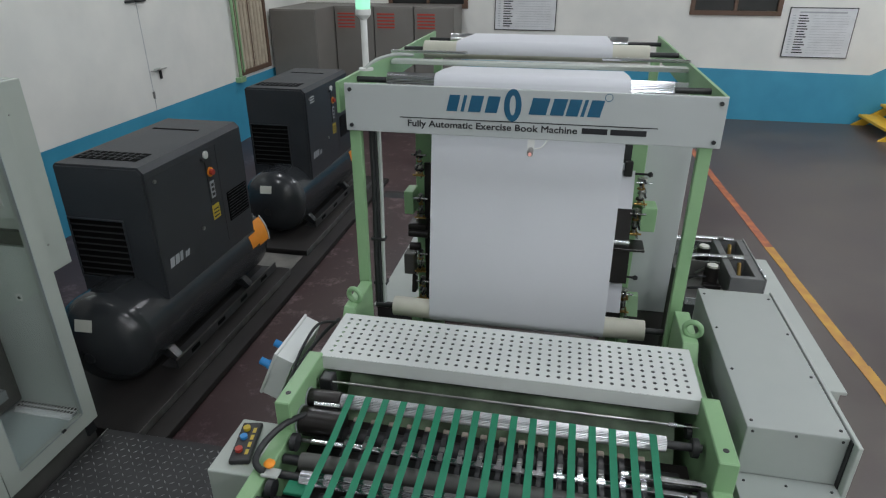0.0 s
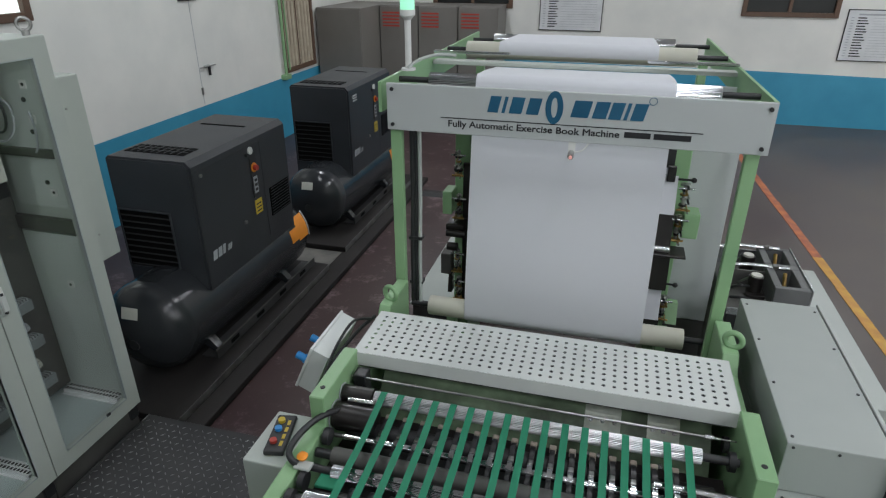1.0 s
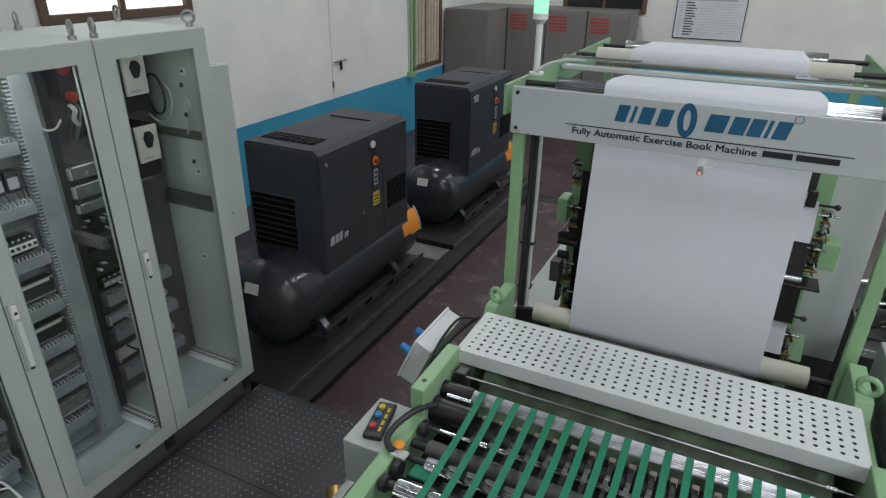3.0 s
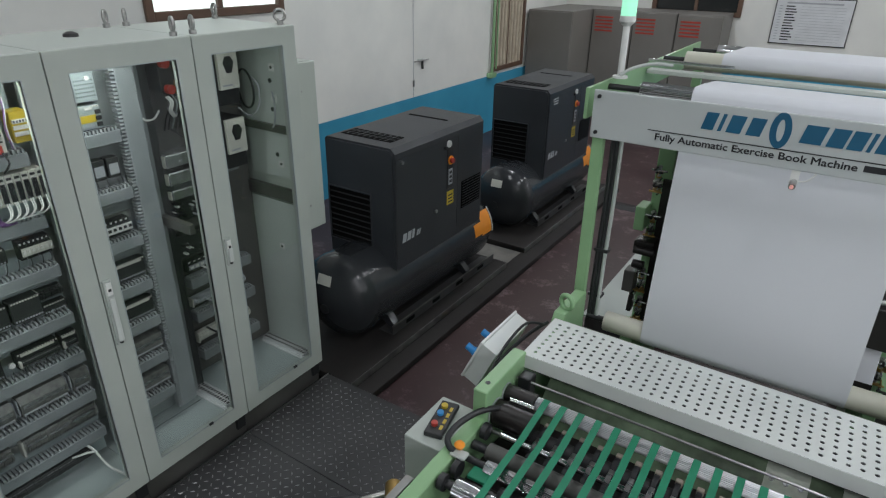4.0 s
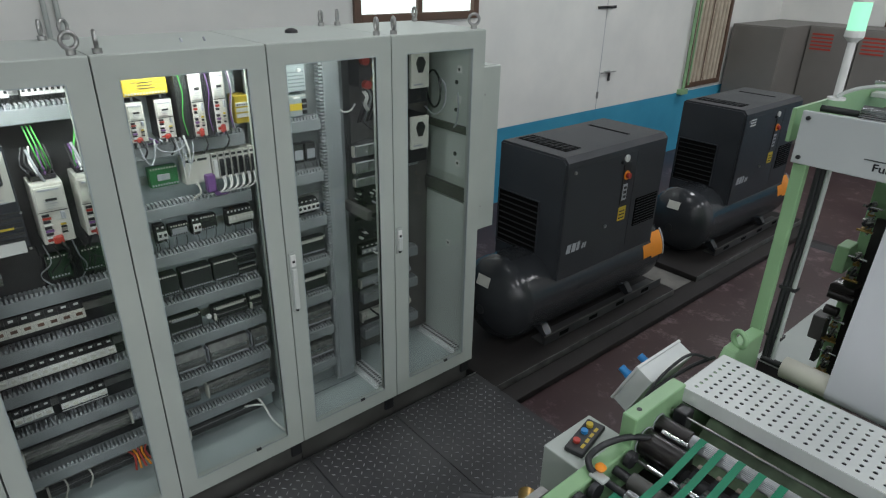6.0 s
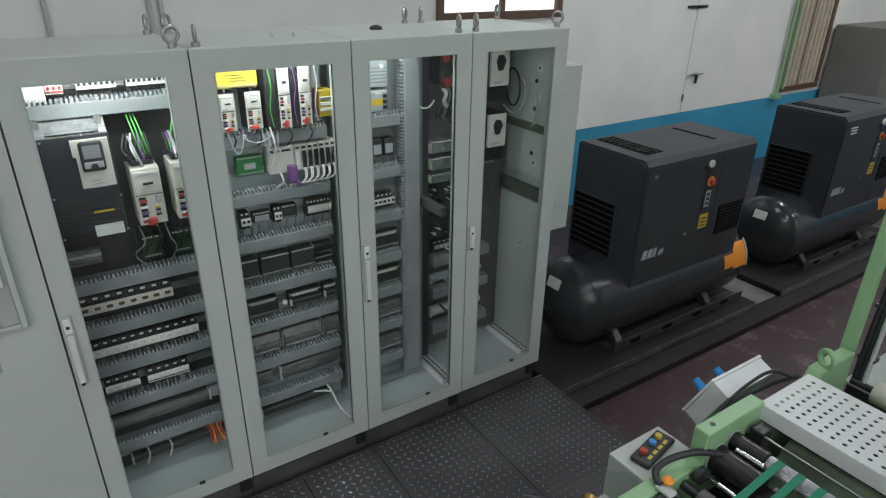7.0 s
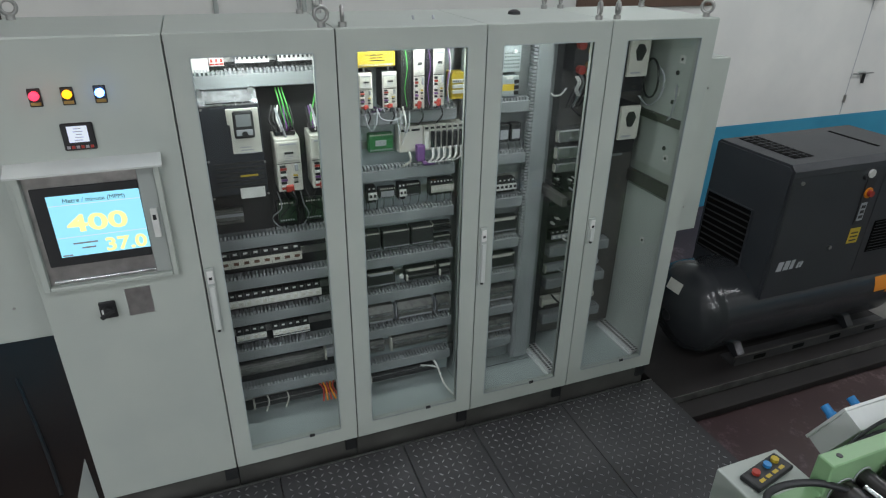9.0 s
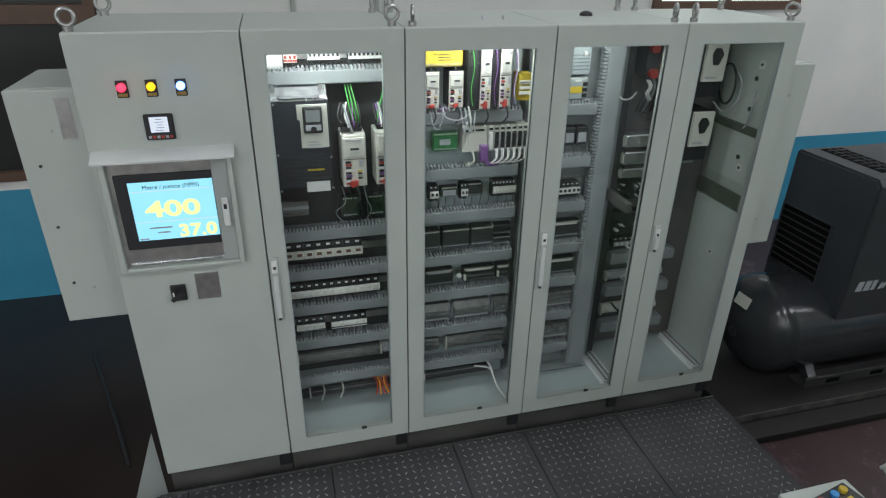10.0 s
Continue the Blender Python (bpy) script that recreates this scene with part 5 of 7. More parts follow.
for z0, z1 in ((1.93, 2.12), (1.60, 1.78)):
    sm = part("small_inverter", box(PX4, PX4 + 0.17, 2.0, 2.13, z0 - 0.08, z1, 0.004), M["dark"], c4, "small inverter with an ivory front")
    part("face_cover", box(PX4 + 0.17, PX4 + 0.19, 2.005, 2.125, z0, z1, 0.004), M["ivory"], sm)
    part("dial", prism([(2.05, z1 - 0.03), (2.08, z1 - 0.03), (2.10, z1 - 0.06), (2.08, z1 - 0.11), (2.05, z1 - 0.11), (2.035, z1 - 0.06)], "x", PX4 + 0.19, PX4 + 0.193), M["dark"], sm)
    part("print_bar", box(PX4 + 0.19, PX4 + 0.191, 2.02, 2.08, z0 + 0.015, z0 + 0.025), M["print_grey"], sm)
EY = CY[5] - 0.025
part("end_sheet", box(-2.86, -2.47, EY, EY + 0.015, 0.27, 1.27), M["pale"], c4, "pale end sheet")
part("end_sheet", box(-2.80, -2.47, EY, EY + 0.015, 1.42, 2.16), M["pale"], c4, "pale end sheet")
part("cross_bar", box(-2.86, -2.45, EY - 0.02, EY + 0.01, 1.68, 1.72), M["base_grey"], c4)
part("cross_bar", box(-2.86, -2.45, EY - 0.02, EY + 0.01, 1.29, 1.36), M["base_grey"], c4)
for z in (1.95, 1.80, 1.55):
    part("knock_out", cyl((-2.58, EY - 0.004, z), (-2.58, EY, z), 0.012), M["dark"], c4)
part("cable", ring((-2.72, EY - 0.05, 1.90), (0.3, 1, 0), 0.10, 0.006), M["dark"], c4)
part("cable", tube([(-2.70, EY - 0.06, 1.99), (-2.62, EY - 0.05, 1.93), (-2.63, EY - 0.05, 1.82), (-2.70, EY - 0.06, 1.76), (-2.76, EY - 0.08, 1.80)], 0.005), M["print_grey"], c4)
for x, z in ((-2.56, 2.02), (-2.56, 1.86), (-2.555, 1.50), (-2.62, 0.98)):
    sk = part("socket_plate", box(x - 0.02, x + 0.02, EY - 0.004, EY, z - 0.02, z + 0.02, 0.001, 1), M["white"], c4)
    part("socket_hole", cyl((x, EY - 0.006, z), (x, EY - 0.004, z), 0.008, 12), M["dark"], sk)
wire(c4, [(-2.55, EY - 0.02, 1.90), (-2.53, EY - 0.03, 1.82), (-2.56, EY - 0.02, 1.72), (-2.60, EY - 0.01, 1.70)], 0.006, "print_grey")
part("tray_seam", box(-2.668, -2.664, CY[3] + 0.03, 1.60, CZ0 + 0.0305, CZ0 + 0.0325), M["bright_strip"], c3)
for y0, y1 in ((1.615, 1.700), (2.20, 2.285)):
    st = part("frame_strip", prism([(y0, CZ0 + 0.031), (y1, CZ0 + 0.031), (y1, CZ0 + 0.055), (y0 + 0.016, CZ0 + 0.055), (y0 + 0.016, CZ0 + 0.036), (y0, CZ0 + 0.036)], "x", -2.84, -2.476), M["zinc"], c4, "white perforated frame strip")
    hb = bmesh.new()
    for k in range(17):
        for a in (y0 + 0.026, y0 + 0.054):
            box(-2.834 + 0.021 * k, -2.822 + 0.021 * k, a, a + 0.017, CZ0 + 0.0552, CZ0 + 0.0558, bm=hb)
    part("holes", hb, M["dark"], st)

for k in range(14):
    z = 0.55 + 0.105 * k
    wire(c4, [(PX4 + 0.05, 1.95 + 0.01 * (k % 3), z), (PX4 + 0.10 + 0.01 * (k % 4), 1.90, z + 0.03), (PX4 + 0.08, 1.84, z + 0.01), (PX4 + 0.03, 1.80, z + 0.05)], 0.006, ("dark", "dark", "print_grey", "dark", "white")[k % 5])

# lifting eyes along the roof
for c, spots in ((c0, ((-2.415, -0.675, 0.1), (-2.90, -0.66, 0.3))), (c1, ((-2.44, 0.43, 0.2), (-2.93, 0.43, 1.3))), (c2, ((-2.44, 0.51, 1.4), (-2.93, 0.51, 0.8))), (c3, ((-2.44, 1.655, 1.2), (-2.93, 1.655, 0.8))), (c4, ((-2.44, 1.75, 1.2), (-2.93, 1.75, 0.9), (-2.44, 2.25, -0.75), (-2.93, 2.25, 1.3)))):
    for x, y, a in spots:
        eye_bolt(c, x, y, a)
part("cap", lathe([(0.03, 0), (0.028, 0.012), (0.012, 0.02)], pose(-2.72, 1.38, CZ1), 18), M["dark"], c3, "black cable cap", smooth=True)

# cabinet lamps under the roof; the last two are added fill
for y, w in ((0.17, 2.6), (0.79, 2.3), (1.33, 1.3), (2.0, 0.14)):
    area_lamp("cabinet_lamp", pose(FX - 0.09, y, CZ1 - 0.045, 0, 14, 0), 0.05, 0.34, w, (0.95, 1.0, 0.99))


def side_unit(y0, y1, x0, x1, z0, z1, label):
    u = thing("cooling_unit", ((x0 + x1) / 2, (y0 + y1) / 2, z0), label, "cooling unit", "cabinet cooling units")
    part("casing", box(x0, x1, y0, y1, z0, z1, 0.006), M["cab"], u)
    part("cover_lip", box(x0 + 0.02, x1 - 0.02, y0 + 0.02, y1 - 0.02, z1, z1 + 0.003), M["cab"], u)
    part("bottom_grille", box(x0 + 0.05, x1 - 0.05, y0 + 0.04, y1 - 0.04, z0 - 0.003, z0), M["dark"], u)
    for z in (z0 + 0.15, z1 - 0.15):
        part("screw", cyl((x1, (y0 + y1) / 2, z), (x1 + 0.003, (y0 + y1) / 2, z), 0.005), M["steel"], u)
    return u


side_unit(CY[5], 2.525, -2.92, -2.50, 1.07, 2.03, "grey cooling unit hung on the end of the cabinet row")
lu = side_unit(-0.96, CY[0] + 0.0006, -2.92, -2.50, 1.07, 2.03, "grey cooling unit with a small vent, hung on the cabinet end")
part("vent", box(-2.50, -2.4985, -0.80, -0.75, 1.85, 2.0), M["steel"], lu)
for z in (1.75, 1.5, 1.25):
    part("screw", cyl((-2.50, -0.90, z), (-2.497, -0.90, z), 0.006), M["dark"], lu)


# ---- paper machine ----
SY = 2.66
stand = thing("web_stand", (-0.16, 3.6, 0), "pale green web stand carrying paper over rollers under a lettered board", "printing machine")
for x0, x1 in ((-0.945, -0.893), (0.568, 0.622)):
    part("post", box(x0, x1, SY + 0.002, SY + 0.042, 0.0, 2.03, 0.004), M["green"], stand)
for x0, x1, lean in ((-1.0, -0.985, 0.0), (0.635, 0.65, -0.028)):
    part("side_plate", prism([(x0, SY + 0.01), (x1, SY + 0.01), (x1 + lean, 4.78), (x0 + lean, 4.78)], "z", 1.90, 2.035), M["green"], stand, "green side plate")
for x0, x1 in ((-0.98, -0.92), (0.57, 0.63)):
    part("post", box(x0, x1, 4.66, 4.72, 0.0, 1.90, 0.006), M["green"], stand)
sg = part("sign_board", box(-0.952, 0.645, SY - 0.016, SY, 1.828, 2.038, 0.004), M["sign"], stand, "pale grey sheet board with blue and black lettering")
for x, z in ((-0.925, 2.012), (-0.925, 1.855), (0.62, 2.012), (0.615, 1.855)):
    part("bolt", cyl((x, SY - 0.024, z), (x, SY - 0.016, z), 0.009, 8), M["dark"], sg)


def board(x, z):
    return Matrix.Translation((x, SY - 0.0165, z)) @ pose(0, 0, 0, 90, 0, 0)


# the maker's mark: plain slanted blocks and an upright ellipse
for x, w in ((-0.492, 0.052), (-0.430, 0.020), (-0.398, 0.060), (-0.325, 0.058), (-0.138, 0.078), (-0.05, 0.062), (0.015, 0.056), (0.076, 0.020), (0.103, 0.058)):
    z0, z1 = 1.936, 2.006
    part("mark_block", prism([(x, z0), (x + w - 0.006, z0), (x + w + 0.010, z1), (x + 0.016, z1)], "y", SY - 0.0178, SY - 0.0162), M["ink"], sg)
el = bmesh.new()
n = 40
vo = [[el.verts.new((-0.206 + a * math.cos(6.2832 * k / n), y, 1.971 + b * math.sin(6.2832 * k / n))) for k in range(n)] for a, b, y in ((0.037, 0.069, SY - 0.0162), (0.037, 0.069, SY - 0.018), (0.013, 0.042, SY - 0.018), (0.013, 0.042, SY - 0.0162))]
for p, q in zip(vo, vo[1:]):
    for k in range(n):
        j = (k + 1) % n
        el.faces.new((p[k], p[j], q[j], q[k]))
part("emblem", el, M["ink"], sg, "blue upright elliptical ring")
part("mark_ring", ring((0.185, SY - 0.0165, 2.018), (0, 1, 0), 0.015, 0.0014, 24, 6), M["ink"], sg)
part("rule", box(-0.70, 0.392, SY - 0.0175, SY - 0.0162, 1.898, 1.902), M["black_ink"], sg)
letters("Fully Automatic Exercise Book Machine", 0.040, board(-0.668, 1.862), M["black_ink"], sg, width=0.735, bevel=0.0007)
for x, w in ((0.088, 0.105), (0.205, 0.145)):
    part("print_bar", box(x, x + w, SY - 0.0175, SY - 0.0162, 1.864, 1.888), M["black_ink"], sg)


def roller(parent, y, z, x0, x1, r, material, label="", shaft=0.014, sx0=-0.985, sx1=0.635, name="roller"):
    prof = [(r * 0.96, 0), (r, 0.004), (r, x1 - x0 - 0.004), (r * 0.96, x1 - x0)]
    ro = part(name, lathe(prof, pose(x0, y, z, 0, 90, 0), 32), material, parent, label, smooth=True)
    part("shaft", cyl((sx0, y, z), (sx1, y, z), shaft, 14), M["dark"], ro, smooth=True)
    return ro


def fluted(y, z, r, x0, x1, n=28):
    """A drawn roller with long flutes."""
    poly = []
    for k in range(n * 2):
        a = 3.14159265 * k / n
        q = r if k % 2 else r * 0.92
        poly.append((y + q * math.cos(a), z + q * math.sin(a)))
    return prism(poly, "x", x0, x1)


fr = part("roller", fluted(2.93, 2.005, 0.038, -0.83, 0.475), M["roller_steel"], stand, "bright fluted roller")
part("shaft", cyl((-0.985, 2.93, 2.005), (0.635, 2.93, 2.005), 0.014, 14), M["dark"], fr, smooth=True)
roller(stand, 3.85, 2.03, -0.86, 0.455, 0.05, M["rubber"], "cream rubber covered roller", sx1=0.618)
roller(stand, 4.58, 2.0, -0.83, 0.39, 0.045, M["chrome"], "bright steel roller", sx1=0.608)
for x0, x1, y in ((-0.99, -0.55, 3.56), (0.18, 0.62, 3.47)):
    part("guide_bar", box(x0, x1, y - 0.012, y + 0.012, 2.045, 2.06, 0.003, 1), M["chrome"], stand)
part("tray_bar", box(-0.98, 0.63, 3.50, 3.58, 1.99, 2.012, 0.004), M["cab"], stand, "grey cross tray")
part("tray_sheet", box(-0.98, -0.65, 3.05, 3.42, 1.93, 1.935), M["mgrey"], stand)
roller(stand, 2.785, 0.845, -0.80, 0.49, 0.052, M["rubber"], "cream rubber covered roller", 0.016, -0.90, 0.60)

# paper web: over the rear and front rollers, down to the lower one
web = thing("paper_web", (-0.15, 2.7, 0.9), "white paper web running over rollers and down", "paper web")
WX0, WX1 = -0.598, 0.290


def sheet(points, x0a, x1a, x0b=None, x1b=None):
    bm = bmesh.new()
    n = len(points) - 1
    rows = []
    for i, (y, z) in enumerate(points):
        t = i / n
        a, b = x0a + ((x0a if x0b is None else x0b) - x0a) * t, x1a + ((x1a if x1b is None else x1b) - x1a) * t
        rows.append([bm.verts.new((a + (b - a) * k / 6, y, z)) for k in range(7)])
    for p, q in zip(rows, rows[1:]):
        for k in range(6):
            bm.faces.new((p[k], p[k + 1], q[k + 1], q[k]))
    bmesh.ops.recalc_face_normals(bm, faces=bm.faces)
    bmesh.ops.solidify(bm, geom=bm.faces[:], thickness=0.0012)
    return bm


def arc(cy, cz, r, a0, a1, n=8):
    return [(cy + r * math.cos(radians(a0 + (a1 - a0) * k / n)), cz + r * math.sin(radians(a0 + (a1 - a0) * k / n))) for k in range(n + 1)]


part("sheet", sheet([(3.85, 2.083)] + arc(4.58, 2.0, 0.047, 80, -20), WX0 - 0.06, WX1 - 0.04), M["paper"], web, smooth=True)
part("sheet", sheet([(3.85, 2.083)] + arc(3.85, 2.03, 0.053, 90, 200), WX0 - 0.06, WX1 - 0.04), M["paper"], web, smooth=True)
part("sheet", sheet([(3.49, 1.99), (3.40, 2.005), (3.1, 2.036)] + arc(2.93, 2.005, 0.041, 80, 180, 10) + [(2.83, 1.80), (2.79, 1.45), (2.755, 1.15), (2.735, 0.95)] + arc(2.785, 0.845, 0.055, 165, 250, 6) + [(2.80, 0.78)], WX0, WX1), M["paper"], web, "white paper hanging in front of the printing units", smooth=True)

# sensor hanging before the web
sn = thing("web_sensor", (-0.12, SY, 1.80), "small red tipped sensor hanging below the board", "sensor")
part("bracket", box(-0.135, -0.105, SY - 0.012, SY - 0.008, 1.775, 1.83), M["white"], sn)
part("body", cyl((-0.12, SY - 0.055, 1.775), (-0.12, SY - 0.005, 1.782), 0.013), M["steel"], sn)
part("lens", cyl((-0.12, SY - 0.064, 1.774), (-0.12, SY - 0.055, 1.775), 0.007), M["sensor_red"], sn)
part("cable", tube([(-0.11, SY - 0.01, 1.785), (-0.075, SY - 0.012, 1.795), (-0.05, SY - 0.008, 1.83)], 0.003), M["white"], sn)

# signal beacon
bc = thing("signal_beacon", (-0.945, 2.95, 2.045), "green lit signal beacon on a white pole", "signal lamp")
part("foot", cyl((-0.945, 2.95, 2.045), (-0.945, 2.95, 2.055), 0.035), M["white"], bc)
part("pole", cyl((-0.945, 2.95, 2.055), (-0.945, 2.95, 2.285), 0.0155), M["white"], bc)
part("collar", lathe([(0.018, 0), (0.036, 0.02), (0.036, 0.045)], pose(-0.945, 2.95, 2.275), 24), M["white"], bc, smooth=True)
part("lens", lathe([(0.034, 0), (0.034, 0.10), (0.03, 0.106)], pose(-0.945, 2.95, 2.320), 24), M["lamp_green"], bc, "glowing green lens", smooth=True)
part("cap", lathe([(0.035, 0), (0.035, 0.05), (0.02, 0.062)], pose(-0.945, 2.95, 2.426), 24), M["white"], bc, smooth=True)
part("cable", tube([(-0.94, 2.93, 2.06), (-0.90, 2.98, 2.09), (-0.84, 3.10, 2.10), (-0.80, 3.3, 2.07)], 0.008), M["mgrey"], bc)

# printing units behind the web
def spindle(un, x0, x1, y, z, r, mk, name="spindle"):
    return part(name, cyl((x0, y, z), (x1, y, z), r, 14), M[mk], un, smooth=True)


def flank(un, s, y):
    """Gears, levers, clamps and ink ducts on one flank of a printing unit; s: 1 for the operator's far side."""
    if s > 0:
        for z0, z1, xo in ((1.14, 1.36, 0.40), (0.925, 1.135, 0.415), (0.645, 0.76, 0.41)):
            part("ink_duct", prism([(y - 0.06, z0), (y + 0.09, z0), (y + 0.09, z1), (y - 0.02, z1)], "x", 0.30, xo), M["gloss_black"], un, "oily black ink duct")
        part("duct_lip", box(0.30, 0.485, y - 0.075, y + 0.06, 1.125, 1.139, 0.003, 1), M["gloss_black"], un)
        spindle(un, 0.30, 0.40, y - 0.065, 1.17, 0.016, "bright_strip", "roller_end")
        for z in (1.535, 0.945):
            lv = part("lever", cyl((0.39, y - 0.01, z), (0.455, y - 0.03, z + 0.006), 0.006), M["dark"], un)
            part("knob", lathe([(0.004, -0.014), (0.014, -0.006), (0.014, 0.006), (0.004, 0.014)], Matrix.Translation((0.462, y - 0.03, z + 0.006)), 14), M["dark"], lv, smooth=True)
        part("corner_plate", box(0.335, 0.375, y - 0.02, y + 0.005, 1.52, 1.60, 0.003, 1), M["gloss_black"], un)
        part("bracket", box(0.445, 0.525, y - 0.03, y + 0.09, 1.225, 1.36, 0.006), M["green"], un)
        part("bracket", prism([(y - 0.02, 0.70), (y + 0.09, 0.70), (y + 0.09, 0.80), (y + 0.04, 0.80)], "x", 0.425, 0.505), M["green"], un)
        stacks = ((0.432, 1.44), (0.425, 1.27), (0.42, 0.79))
    else:
        part("bracket", box(-0.83, -0.775, y - 0.03, y + 0.09, 1.225, 1.36, 0.006), M["green"], un)
        part("ink_duct", box(-0.81, -0.70, y - 0.04, y + 0.08, 1.09, 1.17, 0.01), M["gloss_black"], un, "oily black ink duct")
        spindle(un, -0.80, -0.69, y - 0.05, 1.12, 0.020, "gloss_black", "roller_end")
        spindle(un, -0.80, -0.74, y - 0.03, 1.03, 0.024, "gloss_black", "roller_end")
        part("clamp_box", box(-0.835, -0.775, y - 0.05, y + 0.04, 0.855, 0.985, 0.005), M["base_grey"], un, "small grey clamp box")
        part("wedge", prism([(y - 0.02, 0.72), (y + 0.04, 0.72), (y + 0.04, 0.85), (y + 0.01, 0.85)], "x", -0.80, -0.775), M["gloss_black"], un)
        # black plate added for the dark inside of the unit
        part("shade_plate", box(-0.735, -0.65, y + 0.07, y + 0.088, 0.62, 1.50), M["gloss_black"], un)
        stacks = ((-0.745, 1.52), (-0.74, 1.27), (-0.745, 0.93), (-0.735, 0.75))
    rnd_f = random.Random(21 + s)
    for cx, cz in stacks:
        # a stack of worn collars, hexagon nuts and bright pins on upright and cross spindles
        part("spindle", cyl((cx, y, cz - 0.075), (cx, y, cz + 0.075), 0.009, 12), M["steel"], un, smooth=True)
        for j in range(6):
            z = cz - 0.07 + 0.026 * j + rnd_f.uniform(-0.004, 0.004)
            r = rnd_f.uniform(0.012, 0.026)
            part("collar", cyl((cx, y, z), (cx, y, z + rnd_f.uniform(0.006, 0.014)), r, 8 if j % 2 else 16), M[("brass", "gloss_black", "steel", "brass", "gloss_black", "steel")[j]], un)
            x = cx + rnd_f.uniform(-0.02, 0.022)
            part("pin", cyl((x, y - 0.055, z), (x, y - 0.01, z + 0.004), rnd_f.uniform(0.003, 0.007), 10), M[("bright_strip", "brass", "dark")[j % 3]], un)
        spindle(un, cx - 0.035, cx + 0.045, y - 0.03, cz + 0.055, 0.0055, "bright_strip", "pin")
        spindle(un, cx - 0.03, cx + 0.035, y - 0.03, cz - 0.06, 0.0055, "brass", "pin")


random.seed(5)
for uy, tag in ((3.28, "first"), (3.92, "second")):
    un = thing("printing_unit", (-0.14, uy, 0), "pale green printing unit with levers and brass gears", "printing unit", "printing units")
    for side, x in ((-1, -0.775), (1, 0.375)):
        s = side
        part("side_frame", box(x - 0.015, x + 0.075, uy, uy + 0.40, 0.10, 1.80, 0.006), M["green"], un, "thick green side frame")
        if uy < 3.5:
            xx = x + (0.075 if s > 0 else -0.015)
            part("bearing_block", box(xx - 0.03, xx + 0.03, uy - 0.07, uy - 0.002, 0.45, 0.62, 0.006), M["green"], un)
            flank(un, s, uy - 0.10)
    # dark sheet added behind the web to keep the unit's inside dark
    part("inner_guard", box(-0.69, 0.37, uy - 0.03, uy - 0.015, 0.50, 1.66), M["plate_dark"], un)
    for z in (0.62, 0.95, 1.27, 1.58):
        part("cylinder", cyl((-0.58, uy + 0.2, z), (0.39, uy + 0.2, z), 0.10, 28), M["steel"] if z != 0.95 else M["rubber"], un, smooth=True)
        part("cross_tie", box(-0.58, 0.39, uy + 0.05, uy + 0.09, z + 0.13, z + 0.19), M["green"], un)
# second ply of paper seen at the edge, and a grey guard panel
ply = thing("paper_ply", (0.33, 3.1, 0.7), "narrow strip of white paper inside the machine", "paper web")
part("sheet", sheet([(3.19, 1.545), (3.12, 1.36)], 0.22, 0.392), M["paper"], ply)
part("sheet", sheet([(3.16, 0.92), (3.09, 0.755)], 0.22, 0.40), M["paper"], ply)
part("sheet", sheet([(3.185, 1.585), (3.165, 1.555)], 0.22, 0.36), M["paper"], ply)
part("guard_panel", box(0.455, 0.70, 3.44, 3.455, 0.585, 1.95, 0.004), M["sign"], stand, "pale grey sheet guard panel")
# dark sheet added for the dark gap below the panel
part("lower_guard", box(0.46, 0.70, 3.445, 3.458, 0.20, 0.582), M["base_grey"], stand, "dark grey sheet below the guard panel")
fp = thing("floor_plate", (-1.1, 4.6, 0.0), "pale grey sheet tread plate beside the machine", "tread plate")
part("sheet", box(-1.31, -0.86, 3.95, 5.3, 0.10, 0.12, 0.003, 1), M["mgrey"], fp)
part("frame", box(-1.29, -0.88, 3.97, 5.28, 0, 0.099), M["skid"], fp)
cb = thing("cable_bundle", (-0.87, 2.74, 0.9), "black and grey cables strapped to the green post", "cables")
for k, (dx, r, mk) in enumerate(((0.0, 0.012, "dark"), (0.018, 0.009, "dark"), (0.038, 0.010, "mgrey"))):
    part("cable", tube([(-0.872 + dx, 2.75, 1.9), (-0.868 + dx, 2.74, 1.5), (-0.872 + dx, 2.735, 1.2), (-0.87 + dx, 2.72, 0.9)], r), M[mk], cb)
for z in (1.25, 1.0):
    part("strap", box(-0.89, -0.82, 2.72, 2.765, z, z + 0.015), M["dark"], cb)

# ---- feed section in front ----
feed = thing("belt_feeder", (-0.16, 1.8, 0), "green framed feeder with rollers and narrow green belts", "belt conveyor")
for s, xa, xb in ((-1, -0.928, -0.870), (1, 0.585, 0.650)):
    pr = [(0.55, 0.0), (2.64, 0.0), (2.64, 1.06), (2.38, 1.06), (2.33, 0.985), (1.99, 0.985), (1.97, 1.09), (1.64, 1.09), (1.64, 0.965), (0.55, 0.955)]
    fm = prism(pr, "x", xa, xb)
    bmesh.ops.bevel(fm, geom=fm.edges[:], offset=0.004, segments=1, affect="EDGES")
    side = part("side_frame", fm, M["green"], feed, "heavy pale green side frame")
    part("bolt_hole", cyl(((xa + xb) / 2, 1.70, 1.0885), ((xa + xb) / 2, 1.70, 1.0915), 0.010), M["dark"], side)
    part("lifting_eye", ring(((xa + xb) / 2 + 0.01, 2.43, 1.095), (0.35, 1, 0), 0.034, 0.012), M["green"], side, smooth=True)
    part("spindle", cyl((xa - 0.02, 2.0, 0.9), (xb + 0.02, 2.0, 0.9), 0.03), M["dark"], side)
DRUM_Y, DRUM_Z, DRUM_R = 2.24, 0.655, 0.295
